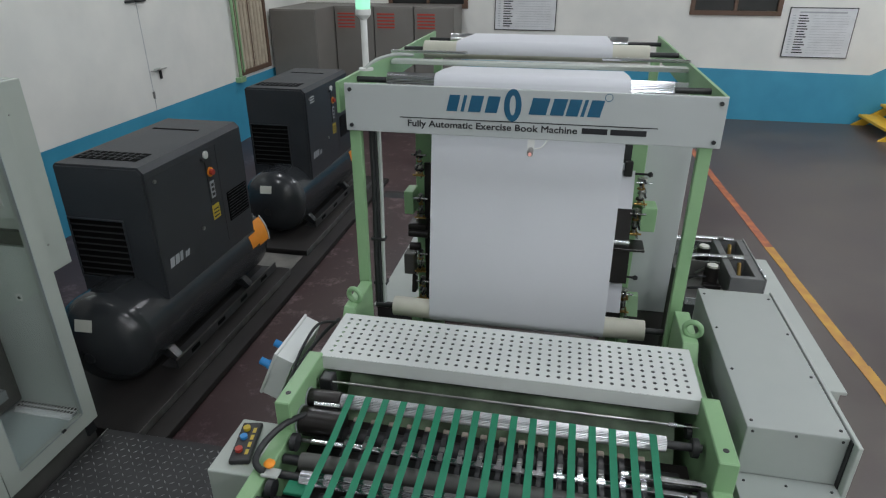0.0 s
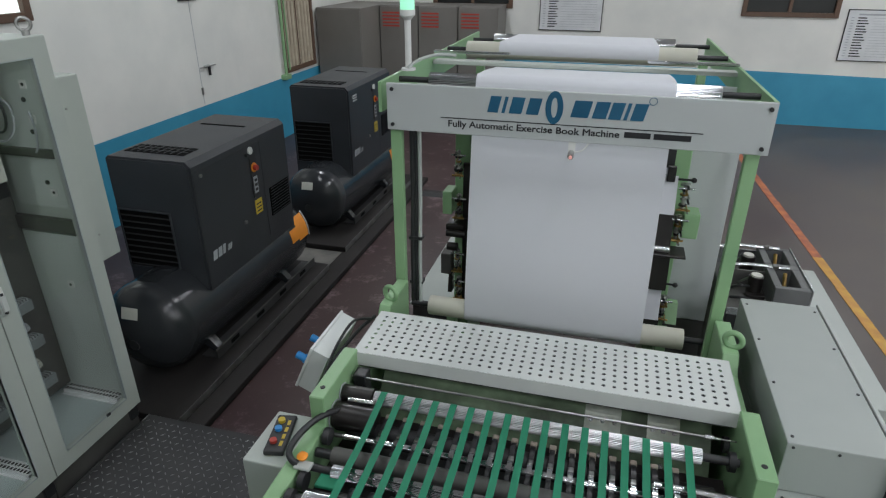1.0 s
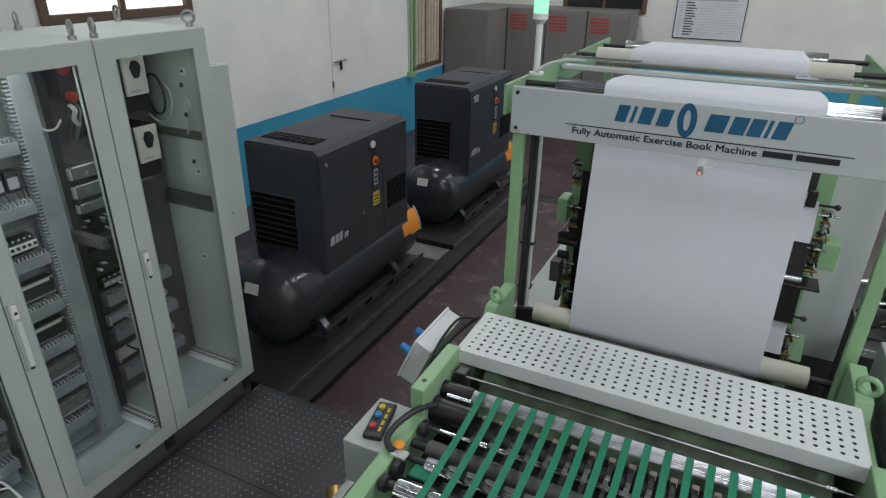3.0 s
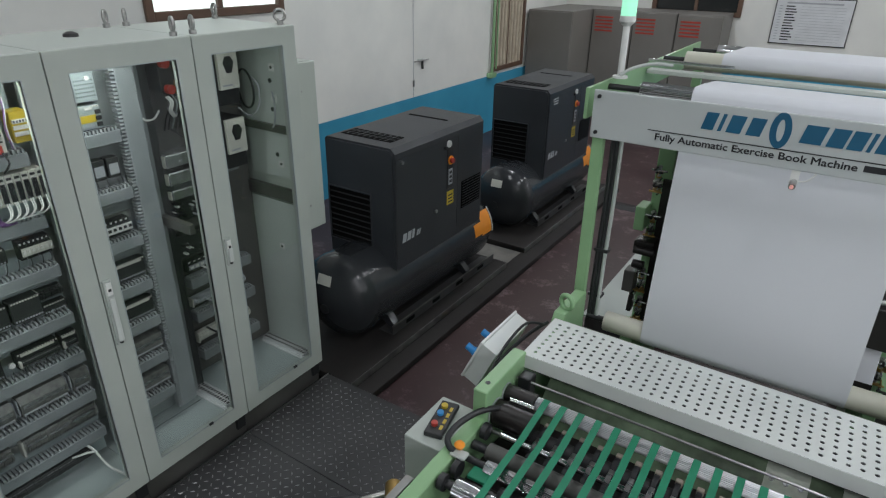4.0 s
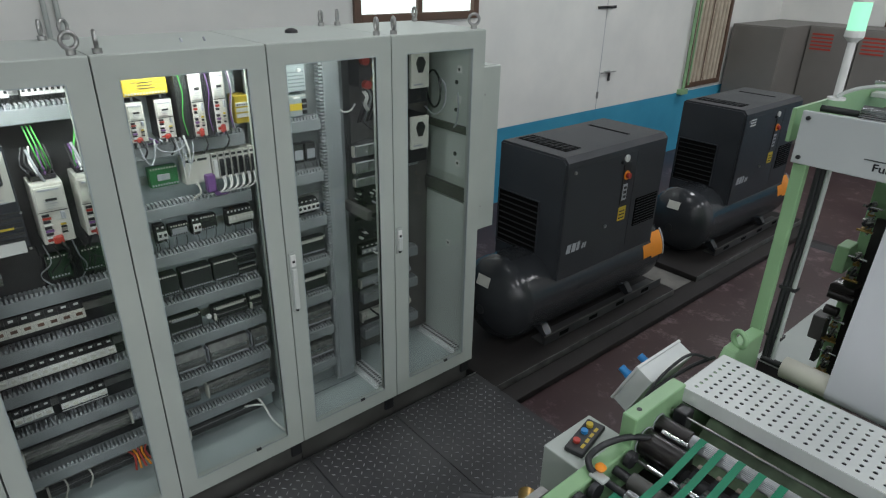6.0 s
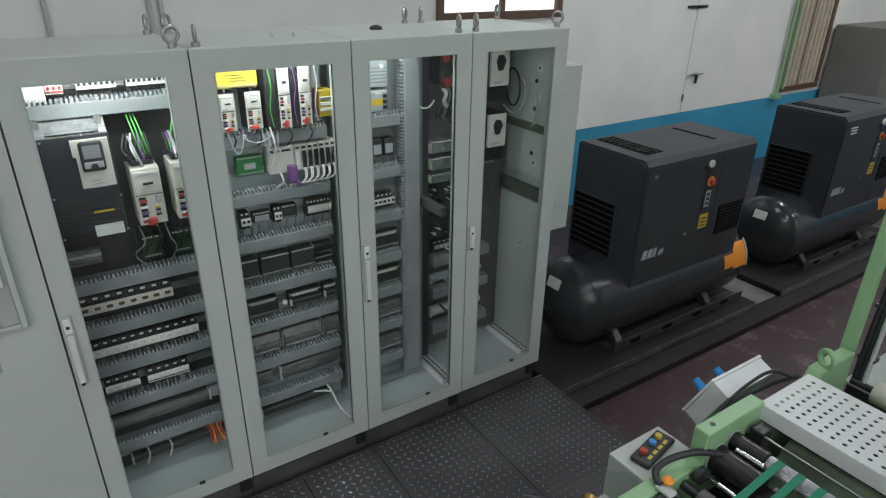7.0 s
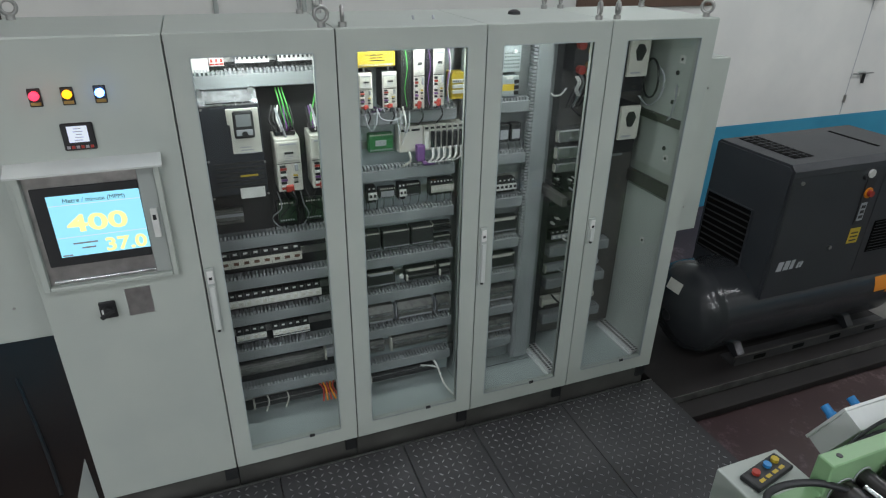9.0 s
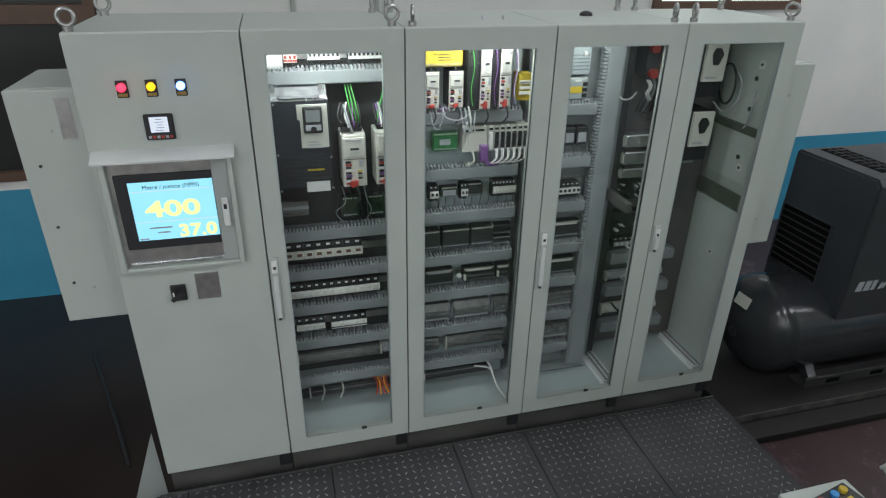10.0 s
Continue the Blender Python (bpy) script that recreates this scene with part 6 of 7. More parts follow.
drum = part("cutting_cylinder", cyl((-0.80, DRUM_Y, DRUM_Z), (0.535, DRUM_Y, DRUM_Z), DRUM_R, 64), M["green_oily"], feed, "oil stained green cylinder with bolted knife plates", smooth=True)
for x0, x1, n in ((0.06, 0.20, 3), (0.30, 0.42, 3)):
    kp = bmesh.new()
    ring_rows = [[kp.verts.new((x, DRUM_Y + q * math.cos(radians(-64 + 12.8 * k)), DRUM_Z + q * math.sin(radians(-64 + 12.8 * k)))) for x, q in ((x0, DRUM_R - 0.004), (x1, DRUM_R - 0.004), (x1, DRUM_R + 0.006), (x0, DRUM_R + 0.006))] for k in range(11)]
    for p, q in zip(ring_rows, ring_rows[1:]):
        for j in range(4):
            kp.faces.new((p[j], p[(j + 1) % 4], q[(j + 1) % 4], q[j]))
    kp.faces.new(ring_rows[0][::-1])
    kp.faces.new(ring_rows[-1])
    bmesh.ops.recalc_face_normals(kp, faces=kp.faces)
    part("knife_plate", kp, M["green_plate"], drum, "worn grey-green knife plate")
    for k in range(n):
        for a in (-57, 0, 57, 82):
            x = x0 + (x1 - x0) * (k + 0.5) / n
            c, q = math.cos(radians(a)), math.sin(radians(a))
            part("bolt", cyl((x, DRUM_Y + DRUM_R * c, DRUM_Z + DRUM_R * q), (x, DRUM_Y + (DRUM_R + 0.014) * c, DRUM_Z + (DRUM_R + 0.014) * q), 0.009 if a else 0.014, 8), M["bright_strip"] if a else M["dark"], drum)
# black colour stands in for the shade of the enclosed bed
part("bed", box(-0.865, 0.575, 0.6, 1.92, 0.78, 0.80), M["gloss_black"], feed, "bed plate coloured dark for the enclosed shade")
FX0, FX1 = -0.865, 0.575
TURNING = [(drum, DRUM_Y, DRUM_Z)]


def feed_roller(y, z, r, material, x0=-0.74, x1=0.46, shaft="dark", label=""):
    ro = part("roller", lathe([(r * 0.97, 0), (r, 0.003), (r, x1 - x0 - 0.003), (r * 0.97, x1 - x0)], pose(x0, y, z, 0, 90, 0), 28), material, feed, label, smooth=True)
    part("shaft", cyl((FX0, y, z), (FX1, y, z), r * 0.55, 14), M[shaft], ro, smooth=True)
    return ro


def fluted_roller(y, z, r, x0, x1, label="", mk="roller_steel"):
    ro = part("roller", fluted(y, z, r, x0, x1), M[mk], feed, label)
    part("shaft", cyl((FX0, y, z), (FX1, y, z), r * 0.55, 14), M["dark"], ro, smooth=True)
    TURNING.append((ro, y, z))
    return ro


belt_top = fluted_roller(1.80, 0.998, 0.027, -0.735, 0.455, "bright fluted top roller carrying the belts", "bright_roller")
part("coupling", cyl((0.47, 1.88, 1.02), (0.50, 1.88, 1.02), 0.008, 14), M["bright_strip"], feed, smooth=True)
part("drive_sleeve", cyl((-0.862, 1.80, 0.998), (-0.738, 1.80, 0.998), 0.034, 26), M["gloss_black"], belt_top, "glossy black sleeve", smooth=True)
feed_roller(1.72, 0.90, 0.034, M["black_rubber"], -0.80, 0.50)
feed_roller(1.88, 1.02, 0.0045, M["steel"], -0.80, 0.52, "steel", "slim bright tie rod")
feed_roller(1.645, 0.925, 0.014, M["roller_steel"], -0.80, 0.52, "steel")
fluted_roller(1.455, 0.945, 0.024, -0.76, 0.50)
feed_roller(1.545, 0.925, 0.032, M["base_grey"], -0.80, 0.52, "dark", "dark grey rubber roller")
fluted_roller(1.315, 0.945, 0.030, -0.80, 0.50)
feed_roller(1.39, 0.90, 0.020, M["gloss_black"], -0.78, 0.50, "dark")
feed_roller(1.20, 0.92, 0.035, M["black_rubber"], -0.78, 0.50)
fluted_roller(1.05, 0.945, 0.03, -0.78, 0.50)
fluted_roller(0.80, 0.945, 0.03, -0.78, 0.50)
NB = 17
for k in range(NB):
    x = -0.697 + 0.0691 * k
    bm = bmesh.new()
    pts = arc(1.80, 0.998, 0.0285, -60, 95, 8) + [(1.60, 0.995), (1.45, 0.990), (1.31, 0.979), (1.05, 0.979), (0.80, 0.979)] + arc(0.80, 0.945, 0.0335, 90, 270, 6)
    rows = [[bm.verts.new((x + d, y, z)) for d in (-0.0125, 0.0125)] for y, z in pts]
    for p, q in zip(rows, rows[1:]):
        bm.faces.new((p[0], p[1], q[1], q[0]))
    bmesh.ops.recalc_face_normals(bm, faces=bm.faces)
    bmesh.ops.solidify(bm, geom=bm.faces[:], thickness=0.002)
    b = part("belt", bm, M["belt"], feed, "narrow green belt", smooth=True)
    xm = x + 0.0345
    if k < NB - 1:
        for y, z, r, w, mk in ((1.72, 0.925, 0.040, 0.009, "dark"), (1.645, 0.930, 0.026, 0.009, "roller_steel"), (1.60, 0.915, 0.034, 0.008, "dark"), (1.39, 0.915, 0.032, 0.010, "dark")):
            part("collar", cyl((xm - w, y, z), (xm + w, y, z), r, 16), M[mk], feed, smooth=True)
        part("finger", box(xm - 0.012, xm + 0.012, 1.745, 1.765, 0.935, 0.962, 0.003, 1), M["rubber_tip"], feed)
        part("guide_shoe", box(xm - 0.010, xm + 0.010, 1.66, 1.685, 0.935, 0.952, 0.003, 1), M["steel"], feed)
        if k > 2:
            part("feed_block", box(xm - 0.010, xm + 0.012, 1.385, 1.42, 0.935, 0.95, 0.002, 1), M["cab_in"], feed)
# bearing housings and small fittings at the frames
for x in (-0.855, 0.54):
    for y, z, r in ((1.80, 0.998, 0.034), (1.60, 0.955, 0.032), (1.40, 0.935, 0.034), (1.31, 0.95, 0.03)):
        part("bearing", cyl((x, y, z), (x + 0.022, y, z), r, 18), M["dark"], feed, smooth=True)
part("motor", cyl((-0.86, 1.715, 0.96), (-0.70, 1.715, 0.96), 0.052, 28), M["gloss_black"], feed, "oily black drum at the roller end", smooth=True)
part("bearing_block", box(-0.855, -0.80, 1.87, 1.93, 0.90, 1.035, 0.006), M["dark"], feed)
for y, r in ((1.80, 0.037), (1.715, 0.055)):
    part("hose_clip", ring((-0.866, y, 0.998 if y > 1.75 else 0.96), (1, 0, 0), r, 0.0022, 24, 6), M["print_grey"], feed, "pale clip ring", smooth=True)
part("rod", cyl((-0.82, 1.745, 1.015), (-0.72, 1.745, 1.018), 0.010, 14), M["chrome"], feed, smooth=True)
part("green_pad", box(-0.80, -0.73, 1.39, 1.46, 0.925, 0.94, 0.004), M["belt"], feed)
for z in (0.90, 0.96):
    part("end_rod", cyl((0.30, 1.62 + z * 0.05, z), (0.57, 1.62 + z * 0.05, z), 0.013, 14), M["chrome"], feed, smooth=True)
lv = part("clamp_plate", box(-0.885, -0.825, 1.41, 1.45, 0.966, 0.978, 0.003, 1), M["mgrey"], feed)
part("knob", lathe([(0.004, 0), (0.016, 0.004), (0.020, 0.014), (0.012, 0.024), (0.004, 0.026)], pose(-0.868, 1.452, 0.978), 20), M["orange"], lv, "orange knob", smooth=True)
part("hose", tube([(-0.84, 1.70, 1.0), (-0.885, 1.62, 1.015), (-0.922, 1.54, 1.0), (-0.928, 1.47, 0.985), (-0.90, 1.435, 0.98), (-0.875, 1.43, 0.975)], 0.012, 10), M["dark"], feed, "black corrugated hose", smooth=True)

# perforated guard
gd = thing("perforated_guard", (-0.15, 2.13, 1.0), "pale grey perforated sheet guard over the rollers", "guard plate")
GX0, GX1, GY0, GY1, GZ = -0.885, 0.592, 1.963, 2.292, 1.078


def perforated():
    nx, ny = 36, 8
    mx, my = 0.020, 0.022
    px, py = (GX1 - GX0 - 2 * mx) / nx, (GY1 - GY0 - 2 * my) / ny
    bm = bmesh.new()
    r = 0.0081
    for i in range(nx):
        for j in range(ny):
            cx, cy = GX0 + mx + px * (i + 0.5), GY0 + my + py * (j + 0.5)
            sq = [(-1, -1), (0, -1), (1, -1), (1, 0), (1, 1), (0, 1), (-1, 1), (-1, 0)]
            o = [bm.verts.new((cx + u * px / 2, cy + v * py / 2, GZ)) for u, v in sq]
            h = [bm.verts.new((cx + r * u / math.hypot(u, v), cy + r * v / math.hypot(u, v), GZ)) for u, v in sq]
            d = [bm.verts.new((w.co.x, w.co.y, GZ - 0.003)) for w in h]
            for k in range(8):
                l = (k + 1) % 8
                bm.faces.new((o[k], o[l], h[l], h[k]))
                bm.faces.new((h[k], h[l], d[l], d[k]))
    def quad(a, b, c, d):
        bm.faces.new([bm.verts.new(p) for p in (a, b, c, d)])
    x0, x1, y0, y1 = GX0 + mx, GX1 - mx, GY0 + my, GY1 - my
    for a, b, c, d in ((GX0, GX1, GY0, y0), (GX0, GX1, y1, GY1), (GX0, x0, y0, y1), (x1, GX1, y0, y1)):
        quad((a, c, GZ), (b, c, GZ), (b, d, GZ), (a, d, GZ))
    bmesh.ops.remove_doubles(bm, verts=bm.verts, dist=1e-5)
    return bm


part("top_sheet", perforated(), M["pale_box"], gd, "sheet with rows of round holes")
part("front_lip", box(GX0, GX1, GY0 - 0.0025, GY0, GZ - 0.062, GZ, 0.001, 1), M["pale_box"], gd)
part("rear_lip", box(GX0, GX1, GY1, GY1 + 0.0025, GZ - 0.05, GZ), M["mgrey"], gd)
part("side_lip", box(GX0 - 0.0025, GX0, GY0, GY1, GZ - 0.062, GZ), M["mgrey"], gd)
part("side_lip", box(GX1, GX1 + 0.0025, GY0, GY1, GZ - 0.062, GZ), M["mgrey"], gd)
# black sheet added under the guard so its holes look dark
part("under_tray", box(GX0 + 0.01, GX1 - 0.01, GY0 + 0.01, GY1 - 0.01, GZ - 0.075, GZ - 0.065), M["dark"], gd)

# drive side covers
dc = thing("drive_cover", (0.87, 2.3, 0), "long light grey sheet metal drive cover", "machine cover")
DX0, DX1 = 0.712, 1.035
part("cover", box(DX0, DX1, 1.836, 2.826, 0.885, 1.092, 0.004), M["cover"], dc)
part("lower_cover", box(DX0 - 0.01, DX1 + 0.005, 0.6, 1.90, 0.0, 0.883, 0.004), M["cover"], dc)
part("lower_body", box(DX0, DX1, 1.902, 2.82, 0.0, 0.884), M["mgrey"], dc)
part("edge_seal", box(DX1 + 0.0005, DX1 + 0.005, 1.82, 2.83, 0.70, 1.085), M["dark"], dc)
part("edge_sheet", box(DX1 + 0.006, DX1 + 0.022, 1.79, 2.85, 0.68, 1.094, 0.003, 1), M["mgrey"], dc)
for x in (DX0 + 0.02, DX1 - 0.02):
    for k in range(4):
        part("screw", cyl((x, 1.87 + 0.30 * k, 1.092), (x, 1.87 + 0.30 * k, 1.095), 0.006, 8), M["dark"], dc)
for x in (DX0 + 0.02, 0.87, DX1 - 0.02):
    part("screw", cyl((x, 1.833, 1.075), (x, 1.836, 1.075), 0.005, 8), M["dark"], dc)
    part("screw", cyl((x, 1.80, 0.883), (x, 1.80, 0.886), 0.005, 8), M["dark"], dc)
sh = thing("side_shelf", (1.42, 3.4, 0), "pale grey sheet step along the machine side", "step")
part("top", box(1.24, 1.49, 2.80, 4.30, 0.58, 0.60, 0.003, 1), M["mgrey"], sh)
part("front_panel", box(1.26, 1.47, 2.82, 4.28, 0.0, 0.579), M["mgrey"], sh)

# pump tray
pt = thing("pump_tray", (0.97, 3.55, 0), "dark tray with two small pumps and hoses", "pump unit")
part("base", box(0.75, 1.17, 3.19, 3.855, 0.0, 0.795, 0.006), M["plate_dark"], pt)
part("deck", box(0.755, 0.985, 3.21, 3.84, 0.7955, 0.802), M["base_grey"], pt, "oily grey deck")
part("valve_block", box(0.99, 1.17, 3.30, 3.335, 0.796, 0.93, 0.004), M["cover_dark"], pt, "grey valve block with two wells")
for x0, x1, y0, y1 in ((0.99, 1.17, 3.56, 3.62), (0.99, 1.17, 3.825, 3.855), (0.99, 1.03, 3.336, 3.559), (1.125, 1.17, 3.336, 3.559), (0.99, 1.03, 3.621, 3.824), (1.13, 1.17, 3.621, 3.824)):
    part("well_wall", box(x0, x1, y0, y1, 0.796, 0.928, 0.003, 1), M["cover_dark"], pt)
for y0, y1 in ((3.336, 3.559), (3.621, 3.824)):
    part("well_floor", box(1.031, 1.124, y0, y1, 0.797, 0.803), M["gloss_black"], pt)
part("rim", box(0.75, 0.99, 3.19, 3.20, 0.796, 0.835), M["bright_strip"], pt, "bright sheet rim")
part("rim", box(0.75, 0.99, 3.843, 3.855, 0.796, 0.90), M["bright_strip"], pt, "bright sheet rim")
part("rim", box(1.171, 1.177, 3.30, 3.855, 0.83, 0.935), M["bright_strip"], pt, "bright sheet rim")
part("divider", box(0.756, 0.988, 3.545, 3.557, 0.803, 0.90), M["base_grey"], pt)
for y, ty in ((3.455, 3.46), (3.725, 3.72)):
    pm = part("pump", cyl((0.925, y, 0.803), (0.925, y, 0.915), 0.040, 22), M["gloss_black"], pt, "black pump with a pale cap", smooth=True)
    part("cap", cyl((0.925, y, 0.915), (0.925, y, 0.925), 0.029, 20), M["ivory"], pm, smooth=True)
    part("foot", box(0.875, 0.975, y - 0.07, y - 0.03, 0.803, 0.825, 0.003, 1), M["gloss_black"], pm)
    part("cable", tube([(0.89, y - 0.03, 0.86), (0.84, y - 0.06, 0.875), (0.80, y - 0.03, 0.84), (0.77, y - 0.08, 0.82)], 0.007), M["dark"], pm)
    part("lever", cyl((0.85, y + 0.05, 0.84), (0.895, y + 0.01, 0.90), 0.007, 10), M["steel"], pt, smooth=True)
    part("hose", tube([(0.79, y - 0.10, 0.815), (0.83, y - 0.13, 0.835), (0.87, y - 0.10, 0.82), (0.90, y - 0.13, 0.815)], 0.009), M["dark"], pt)
    part("pipe", tube([(0.765, y + 0.085, 0.925), (0.88, y + 0.098, 0.937), (1.00, y + 0.10, 0.937), (1.11, y + 0.105, 0.934)], 0.011), M["bright_strip"], pt, "bright feed pipe", smooth=True)
    part("union", cyl((1.02, y + 0.1, 0.937), (1.05, y + 0.101, 0.937), 0.016, 6), M["steel"], pt)
    part("tap", cyl((1.075, ty + 0.03, 0.93), (1.065, ty - 0.045, 0.875), 0.011, 14), M["brass"], pt, "brass drain tap", smooth=True)

# push button box
bx = thing("push_button_box", (-1.04, 1.6, 0.64), "grey control box with a black push button station", "control box")
part("case", box(-1.125, -0.9555, 1.465, 1.738, 0.64, 0.90, 0.006), M["cab"], bx)
part("bracket", box(-0.9555, -0.9275, 1.50, 1.70, 0.68, 0.84, 0.003, 1), M["green"], bx)
bt = part("button_station", box(-0.038, 0.038, -0.10, 0.10, 0.0, 0.022, 0.006), M["dark"], bx, "black push button station", local=True)
bt.matrix_basis = Matrix.Translation(Vector((-1.042, 1.604, 0.901)) - Vector(bx.location)) @ pose(0, 0, 0, 0, 0, 12)
for yy, k in ((0.06, "yellow"), (0.015, "blue"), (-0.05, "red")):
    b_ = part("button", cyl((-0.012, yy, 0.022), (-0.012, yy, 0.034), 0.0135, 18), M[k], bt, local=True, smooth=True)
for k in range(4):
    part("legend", box(0.012, 0.024, -0.07 + 0.037 * k, -0.045 + 0.037 * k, 0.022, 0.0232), M["yellow"], bt, local=True)
sp = thing("spring_lever", (-0.96, 1.12, 0.9), "brass spring lever with a black grip", "lever")
part("spring", cyl((-0.985, 1.22, 0.93), (-0.94, 1.16, 0.93), 0.03, 18), M["brass"], sp, smooth=True)
part("grip", cyl((-1.05, 1.12, 0.91), (-1.13, 1.06, 0.90), 0.022, 16), M["dark"], sp, smooth=True)
part("rod", cyl((-1.05, 1.12, 0.91), (-0.985, 1.18, 0.93), 0.010, 12), M["steel"], sp, smooth=True)
part("mount", box(-0.96, -0.93, 1.14, 1.26, 0.90, 0.96), M["steel"], sp)

# junction box with blue glands, its lid sloping up towards the machine
jb = thing("junction_box", (-1.176, 2.126, 0.848), "pale grey sloping junction box with two blue buttons on its lid", "junction box", turn=pose(0, 0, 0, 0, 24.2, 0))
part("case", prism([(0.012, 0.0), (0.086, 0.0), (0.086, 0.222), (0.012, 0.222)], "y", -0.157, 0.157), M["enclosure"], jb, local=True)
part("lid", box(-0.001, 0.0115, -0.162, 0.162, -0.006, 0.228, 0.003), M["enclosure"], jb, local=True)
for yy in (-0.125, 0.012):
    gl_ = part("gland", cyl((-0.016, yy, 0.128), (-0.052, yy, 0.128), 0.0165, 16), M["blue"], jb, "blue button", local=True, smooth=True)
    part("collar", cyl((-0.001, yy, 0.128), (-0.016, yy, 0.128), 0.020, 16), M["blue"], gl_, local=True)
part("bracket", box(0.086, 0.236, -0.05, 0.05, 0.05, 0.075), M["green"], jb, local=True)
ch = thing("black_hoses", (-0.97, 2.0, 1.0), "bundle of black cables along the green frame", "cables")
part("hose", tube([(-0.938, 2.29, 1.03), (-0.97, 2.17, 1.085), (-0.995, 2.06, 1.045), (-0.985, 1.94, 1.025), (-0.968, 1.85, 1.0), (-0.945, 1.80, 0.88)], 0.0065), M["dark"], ch, smooth=True)
part("hose", tube([(-0.936, 2.33, 1.02), (-0.968, 2.20, 1.015), (-0.992, 1.99, 0.99), (-0.98, 1.88, 0.96), (-0.945, 1.80, 0.84)], 0.009), M["dark"], ch, smooth=True)

# ---- distant things ----
for k, (x0, x1, y0) in enumerate(((-4.74, -3.96, 9.72), (-3.955, -3.27, 10.55), (-3.265, -2.58, 10.55), (-2.575, -1.90, 10.55))):
    g = thing("grey_locker", ((x0 + x1) / 2, y0, 0), "stone grey steel cabinet with red louvre marks" if k else "stone grey steel cabinet against the wall", "cabinet", "grey cabinets at the wall")
    part("body", box(x0 + 0.004, x1 - 0.004, y0 + 0.02, YB - 0.02, 0.0, 1.79, 0.006), M["grey_cab"], g)
    part("door", box(x0 + 0.012, x1 - 0.012, y0, y0 + 0.018, 0.08, 1.77, 0.004), M["grey_cab"], g)
    if k:
        for j in range(5):
            part("red_bar", box(x0 + 0.06, x0 + 0.36, y0 - 0.004, y0, 1.66 - 0.052 * j, 1.685 - 0.052 * j), M["red"], g)
for x0, x1, z0, z1 in ((3.37, 4.355, 1.05, 1.81), (-1.33, -0.28, 1.38, 2.05)):
    p_ = thing("wall_poster", ((x0 + x1) / 2, YB, z0), "framed printed chart on the white wall", "poster", "wall charts")
    part("frame", box(x0, x1, YB - 0.02, YB - 0.001, z0, z1, 0.003, 1), M["plate_dark"], p_)
    part("sheet", box(x0 + 0.014, x1 - 0.014, YB - 0.023, YB - 0.0205, z0 + 0.014, z1 - 0.014), M["poster"], p_)
    for j in range(15):
        zz = z1 - 0.13 - j * 0.040
        if zz < z0 + 0.06:
            break
        part("print_bar", box(x0 + 0.15, x0 + 0.27 + 0.02 * (j % 3), YB - 0.0245, YB - 0.0232, zz, zz + 0.017), M["black_ink"], p_)
        part("print_bar", box(x0 + 0.36, x1 - 0.10, YB - 0.0245, YB - 0.0232, zz + 0.006, zz + 0.010), M["print_grey"], p_)
        part("print_bar", box(x0 + 0.06, x0 + 0.10, YB - 0.0245, YB - 0.0232, zz + 0.004, zz + 0.016), M["print_grey"], p_)
    part("title_bar", box(x0 + 0.15, x1 - 0.15, YB - 0.0245, YB - 0.0232, z1 - 0.085, z1 - 0.06), M["print_grey"], p_)
bt_ = thing("wall_bolt", (XL, 6.7, 1.3), "steel slide bolt and conduit on the white wall", "latch")
part("bolt", cyl((XL + 0.03, 6.58, 1.33), (XL + 0.03, 6.88, 1.33), 0.008), M["steel"], bt_)
part("plate", box(XL, XL + 0.02, 6.68, 6.78, 1.315, 1.345), M["mgrey"], bt_)
part("drop", box(XL + 0.01, XL + 0.03, 6.75, 6.775, 1.22, 1.33), M["dark"], bt_)
part("seam", box(XL, XL + 0.002, 6.585, 6.593, BAND, 2.4), M["print_grey"], bt_)
part("hinge", cyl((XL + 0.01, 6.58, 1.02), (XL + 0.01, 6.58, 1.10), 0.014), M["steel"], bt_)
st = thing("yellow_stairs", (4.9, 10.6, 0), "yellow painted steel stairs", "stairs")
for k in range(3):
    part("tread", box(4.75 + 0.28 * k, 5.05 + 0.28 * k, 10.3, 11.3, 0.15 + 0.18 * k, 0.19 + 0.18 * k, 0.004), M["yellow_paint"], st)
part("stringer", prism([(4.68, 0), (4.88, 0), (5.9, 0.66), (5.9, 0.84)], "y", 10.26, 10.30), M["yellow_paint"], st)
part("stringer", prism([(4.68, 0), (4.88, 0), (5.9, 0.66), (5.9, 0.84)], "y", 11.30, 11.34), M["yellow_paint"], st)

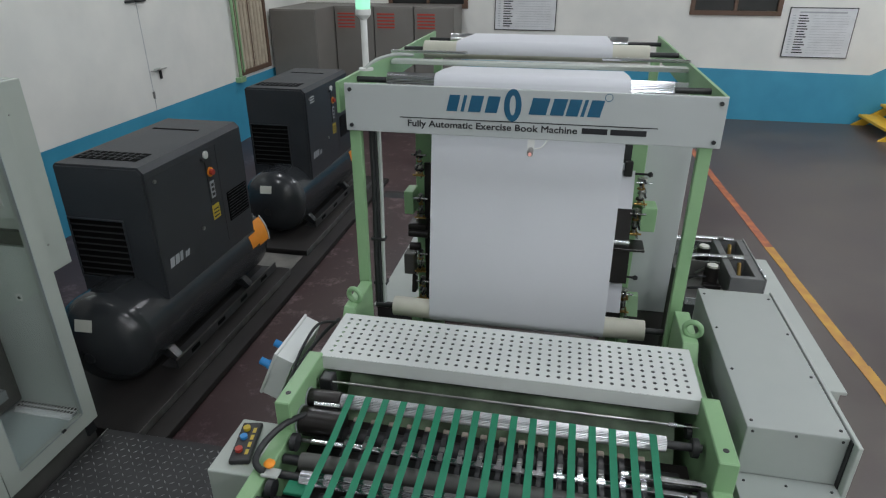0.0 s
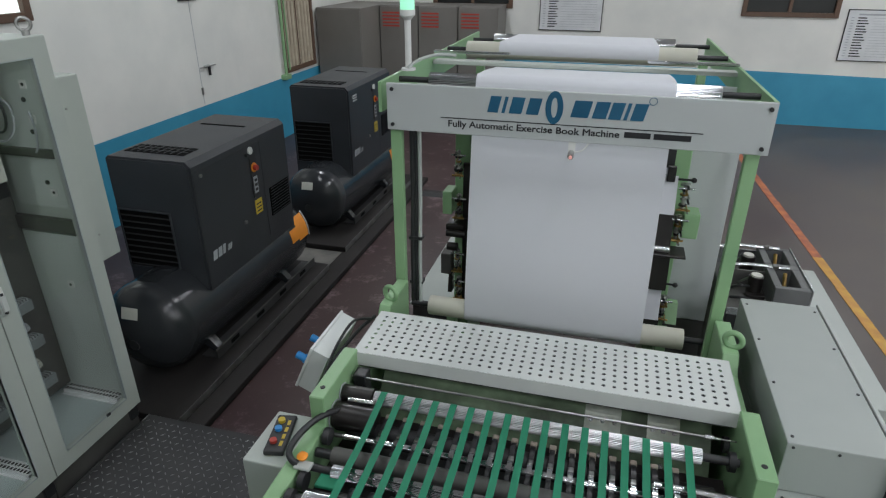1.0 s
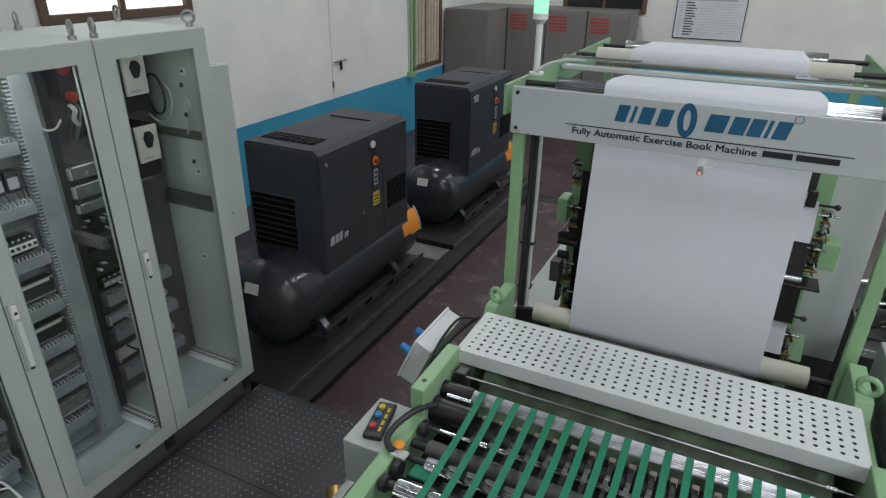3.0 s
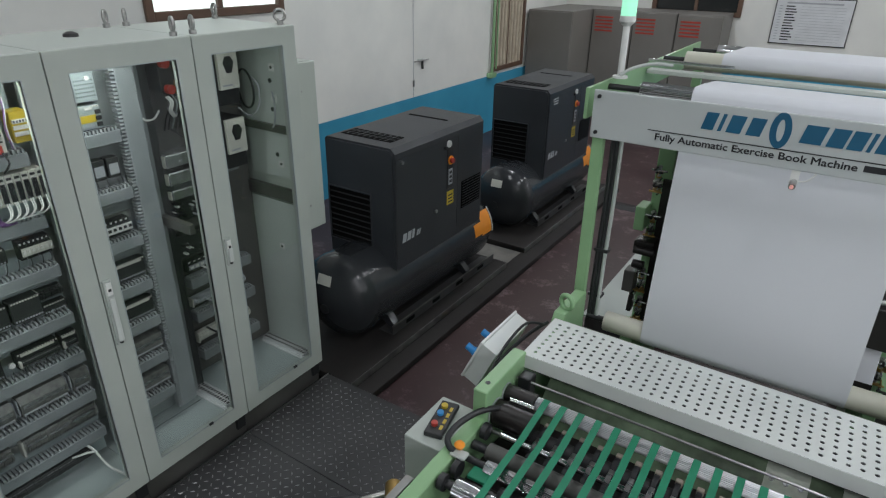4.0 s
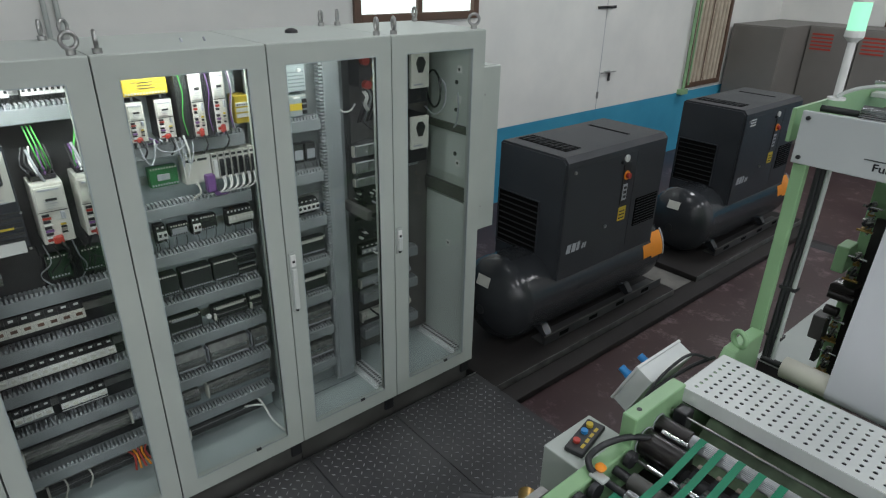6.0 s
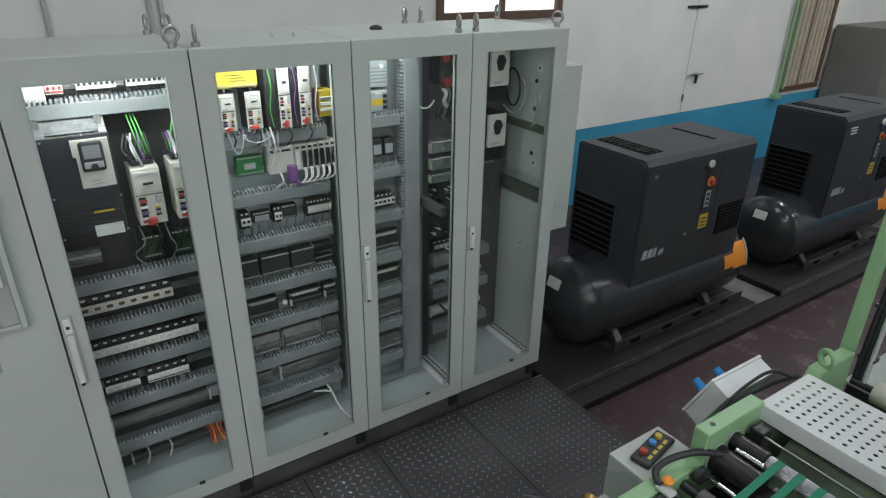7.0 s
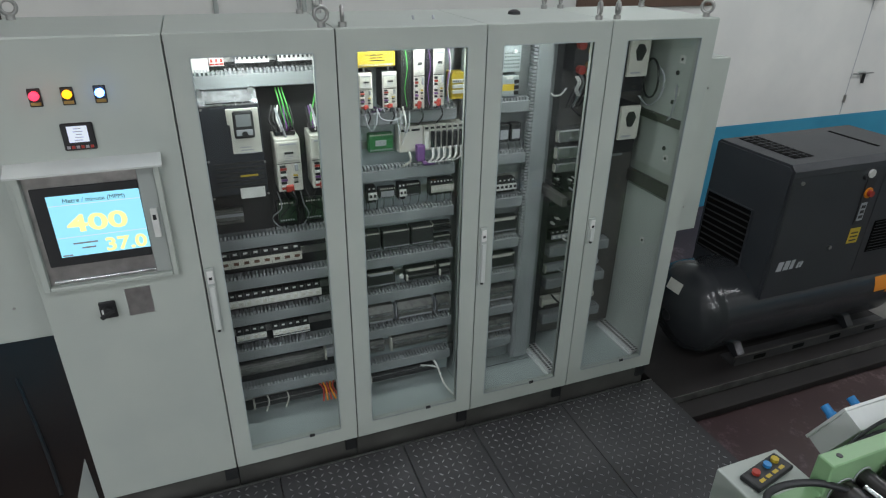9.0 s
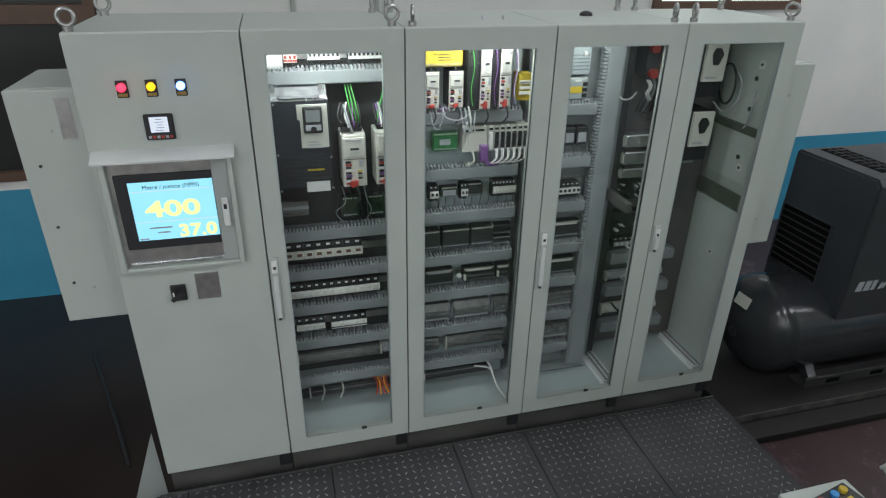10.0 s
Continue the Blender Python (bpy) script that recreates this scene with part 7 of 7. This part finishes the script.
cc = thing("cable_cover", (-1.3, 6.6, 0), "black rubber cable cover across the floor", "cable cover")
part("ramp", prism([(6.52, 0.0), (6.70, 0.0), (6.65, 0.035), (6.57, 0.035)], "x", -2.0, -0.9), M["black_rubber"], cc)

wbk = thing("wall_bracket", (XL, 6.55, 2.07), "small black bracket high on the white wall", "bracket")
part("plate", box(XL, XL + 0.02, 6.40, 6.75, 2.08, 2.11, 0.003, 1), M["dark"], wbk)
part("arm", box(XL + 0.02, XL + 0.10, 6.55, 6.60, 2.085, 2.105), M["dark"], wbk)
cd = thing("wall_conduit", (XL, 1.0, 2.2), "grey conduits running up the white wall", "conduit")
for y in (0.15, 0.75, 0.82):
    part("conduit", cyl((XL + 0.02, y, 2.0), (XL + 0.02, y, 4.4), 0.016, 10), M["mgrey"], cd, smooth=True)

fc = thing("floor_cable", (-3.44, -1.22, 0), "thin black cable lying on the floor", "cable")
part("cable", tube([(-3.864, -1.382, 0.008), (-3.441, -1.223, 0.008), (-3.050, -1.081, 0.008), (-2.736, -0.974, 0.008)], 0.009), M["dark"], fc)

# flat pale patch on the floor past the cabinet end
mp = thing("floor_mat", (-2.72, -0.80, 0.0), "pale grey patch on the floor beside the cabinet", "sheet")
part("sheet", prism([(-2.98, -0.90), (-2.35, -0.90), (-2.35, -0.735), (-2.40, -0.72)], "z", 0.0005, 0.006), M["mgrey"], mp)


# ---- what turns ----
TURNING.append((fr, 2.93, 2.005))


def on_axis(ob, y, z):
    """Sets a part's origin on its turning axis and returns that place in its thing's space."""
    at = root_matrix(ob).inverted() @ Vector((0.0, y, z))
    for o in (ob, *ob.children):
        o.data.transform(Matrix.Translation(-at))
    return at


def turning_rows(at, start, per_step):
    """Even turning about the x axis, a row every fifteenth of a second."""
    return [(k / 15, Matrix.Translation(at) @ Matrix.Rotation(radians(start + per_step * k), 4, "X")) for k in range(151)]


def motions():
    for k, (ob, y, z) in enumerate(TURNING):
        at = on_axis(ob, y, z)
        walk(ob, turning_rows(at, -45, 80) if k == 0 else turning_rows(at, 17 * k, 84))


motions()
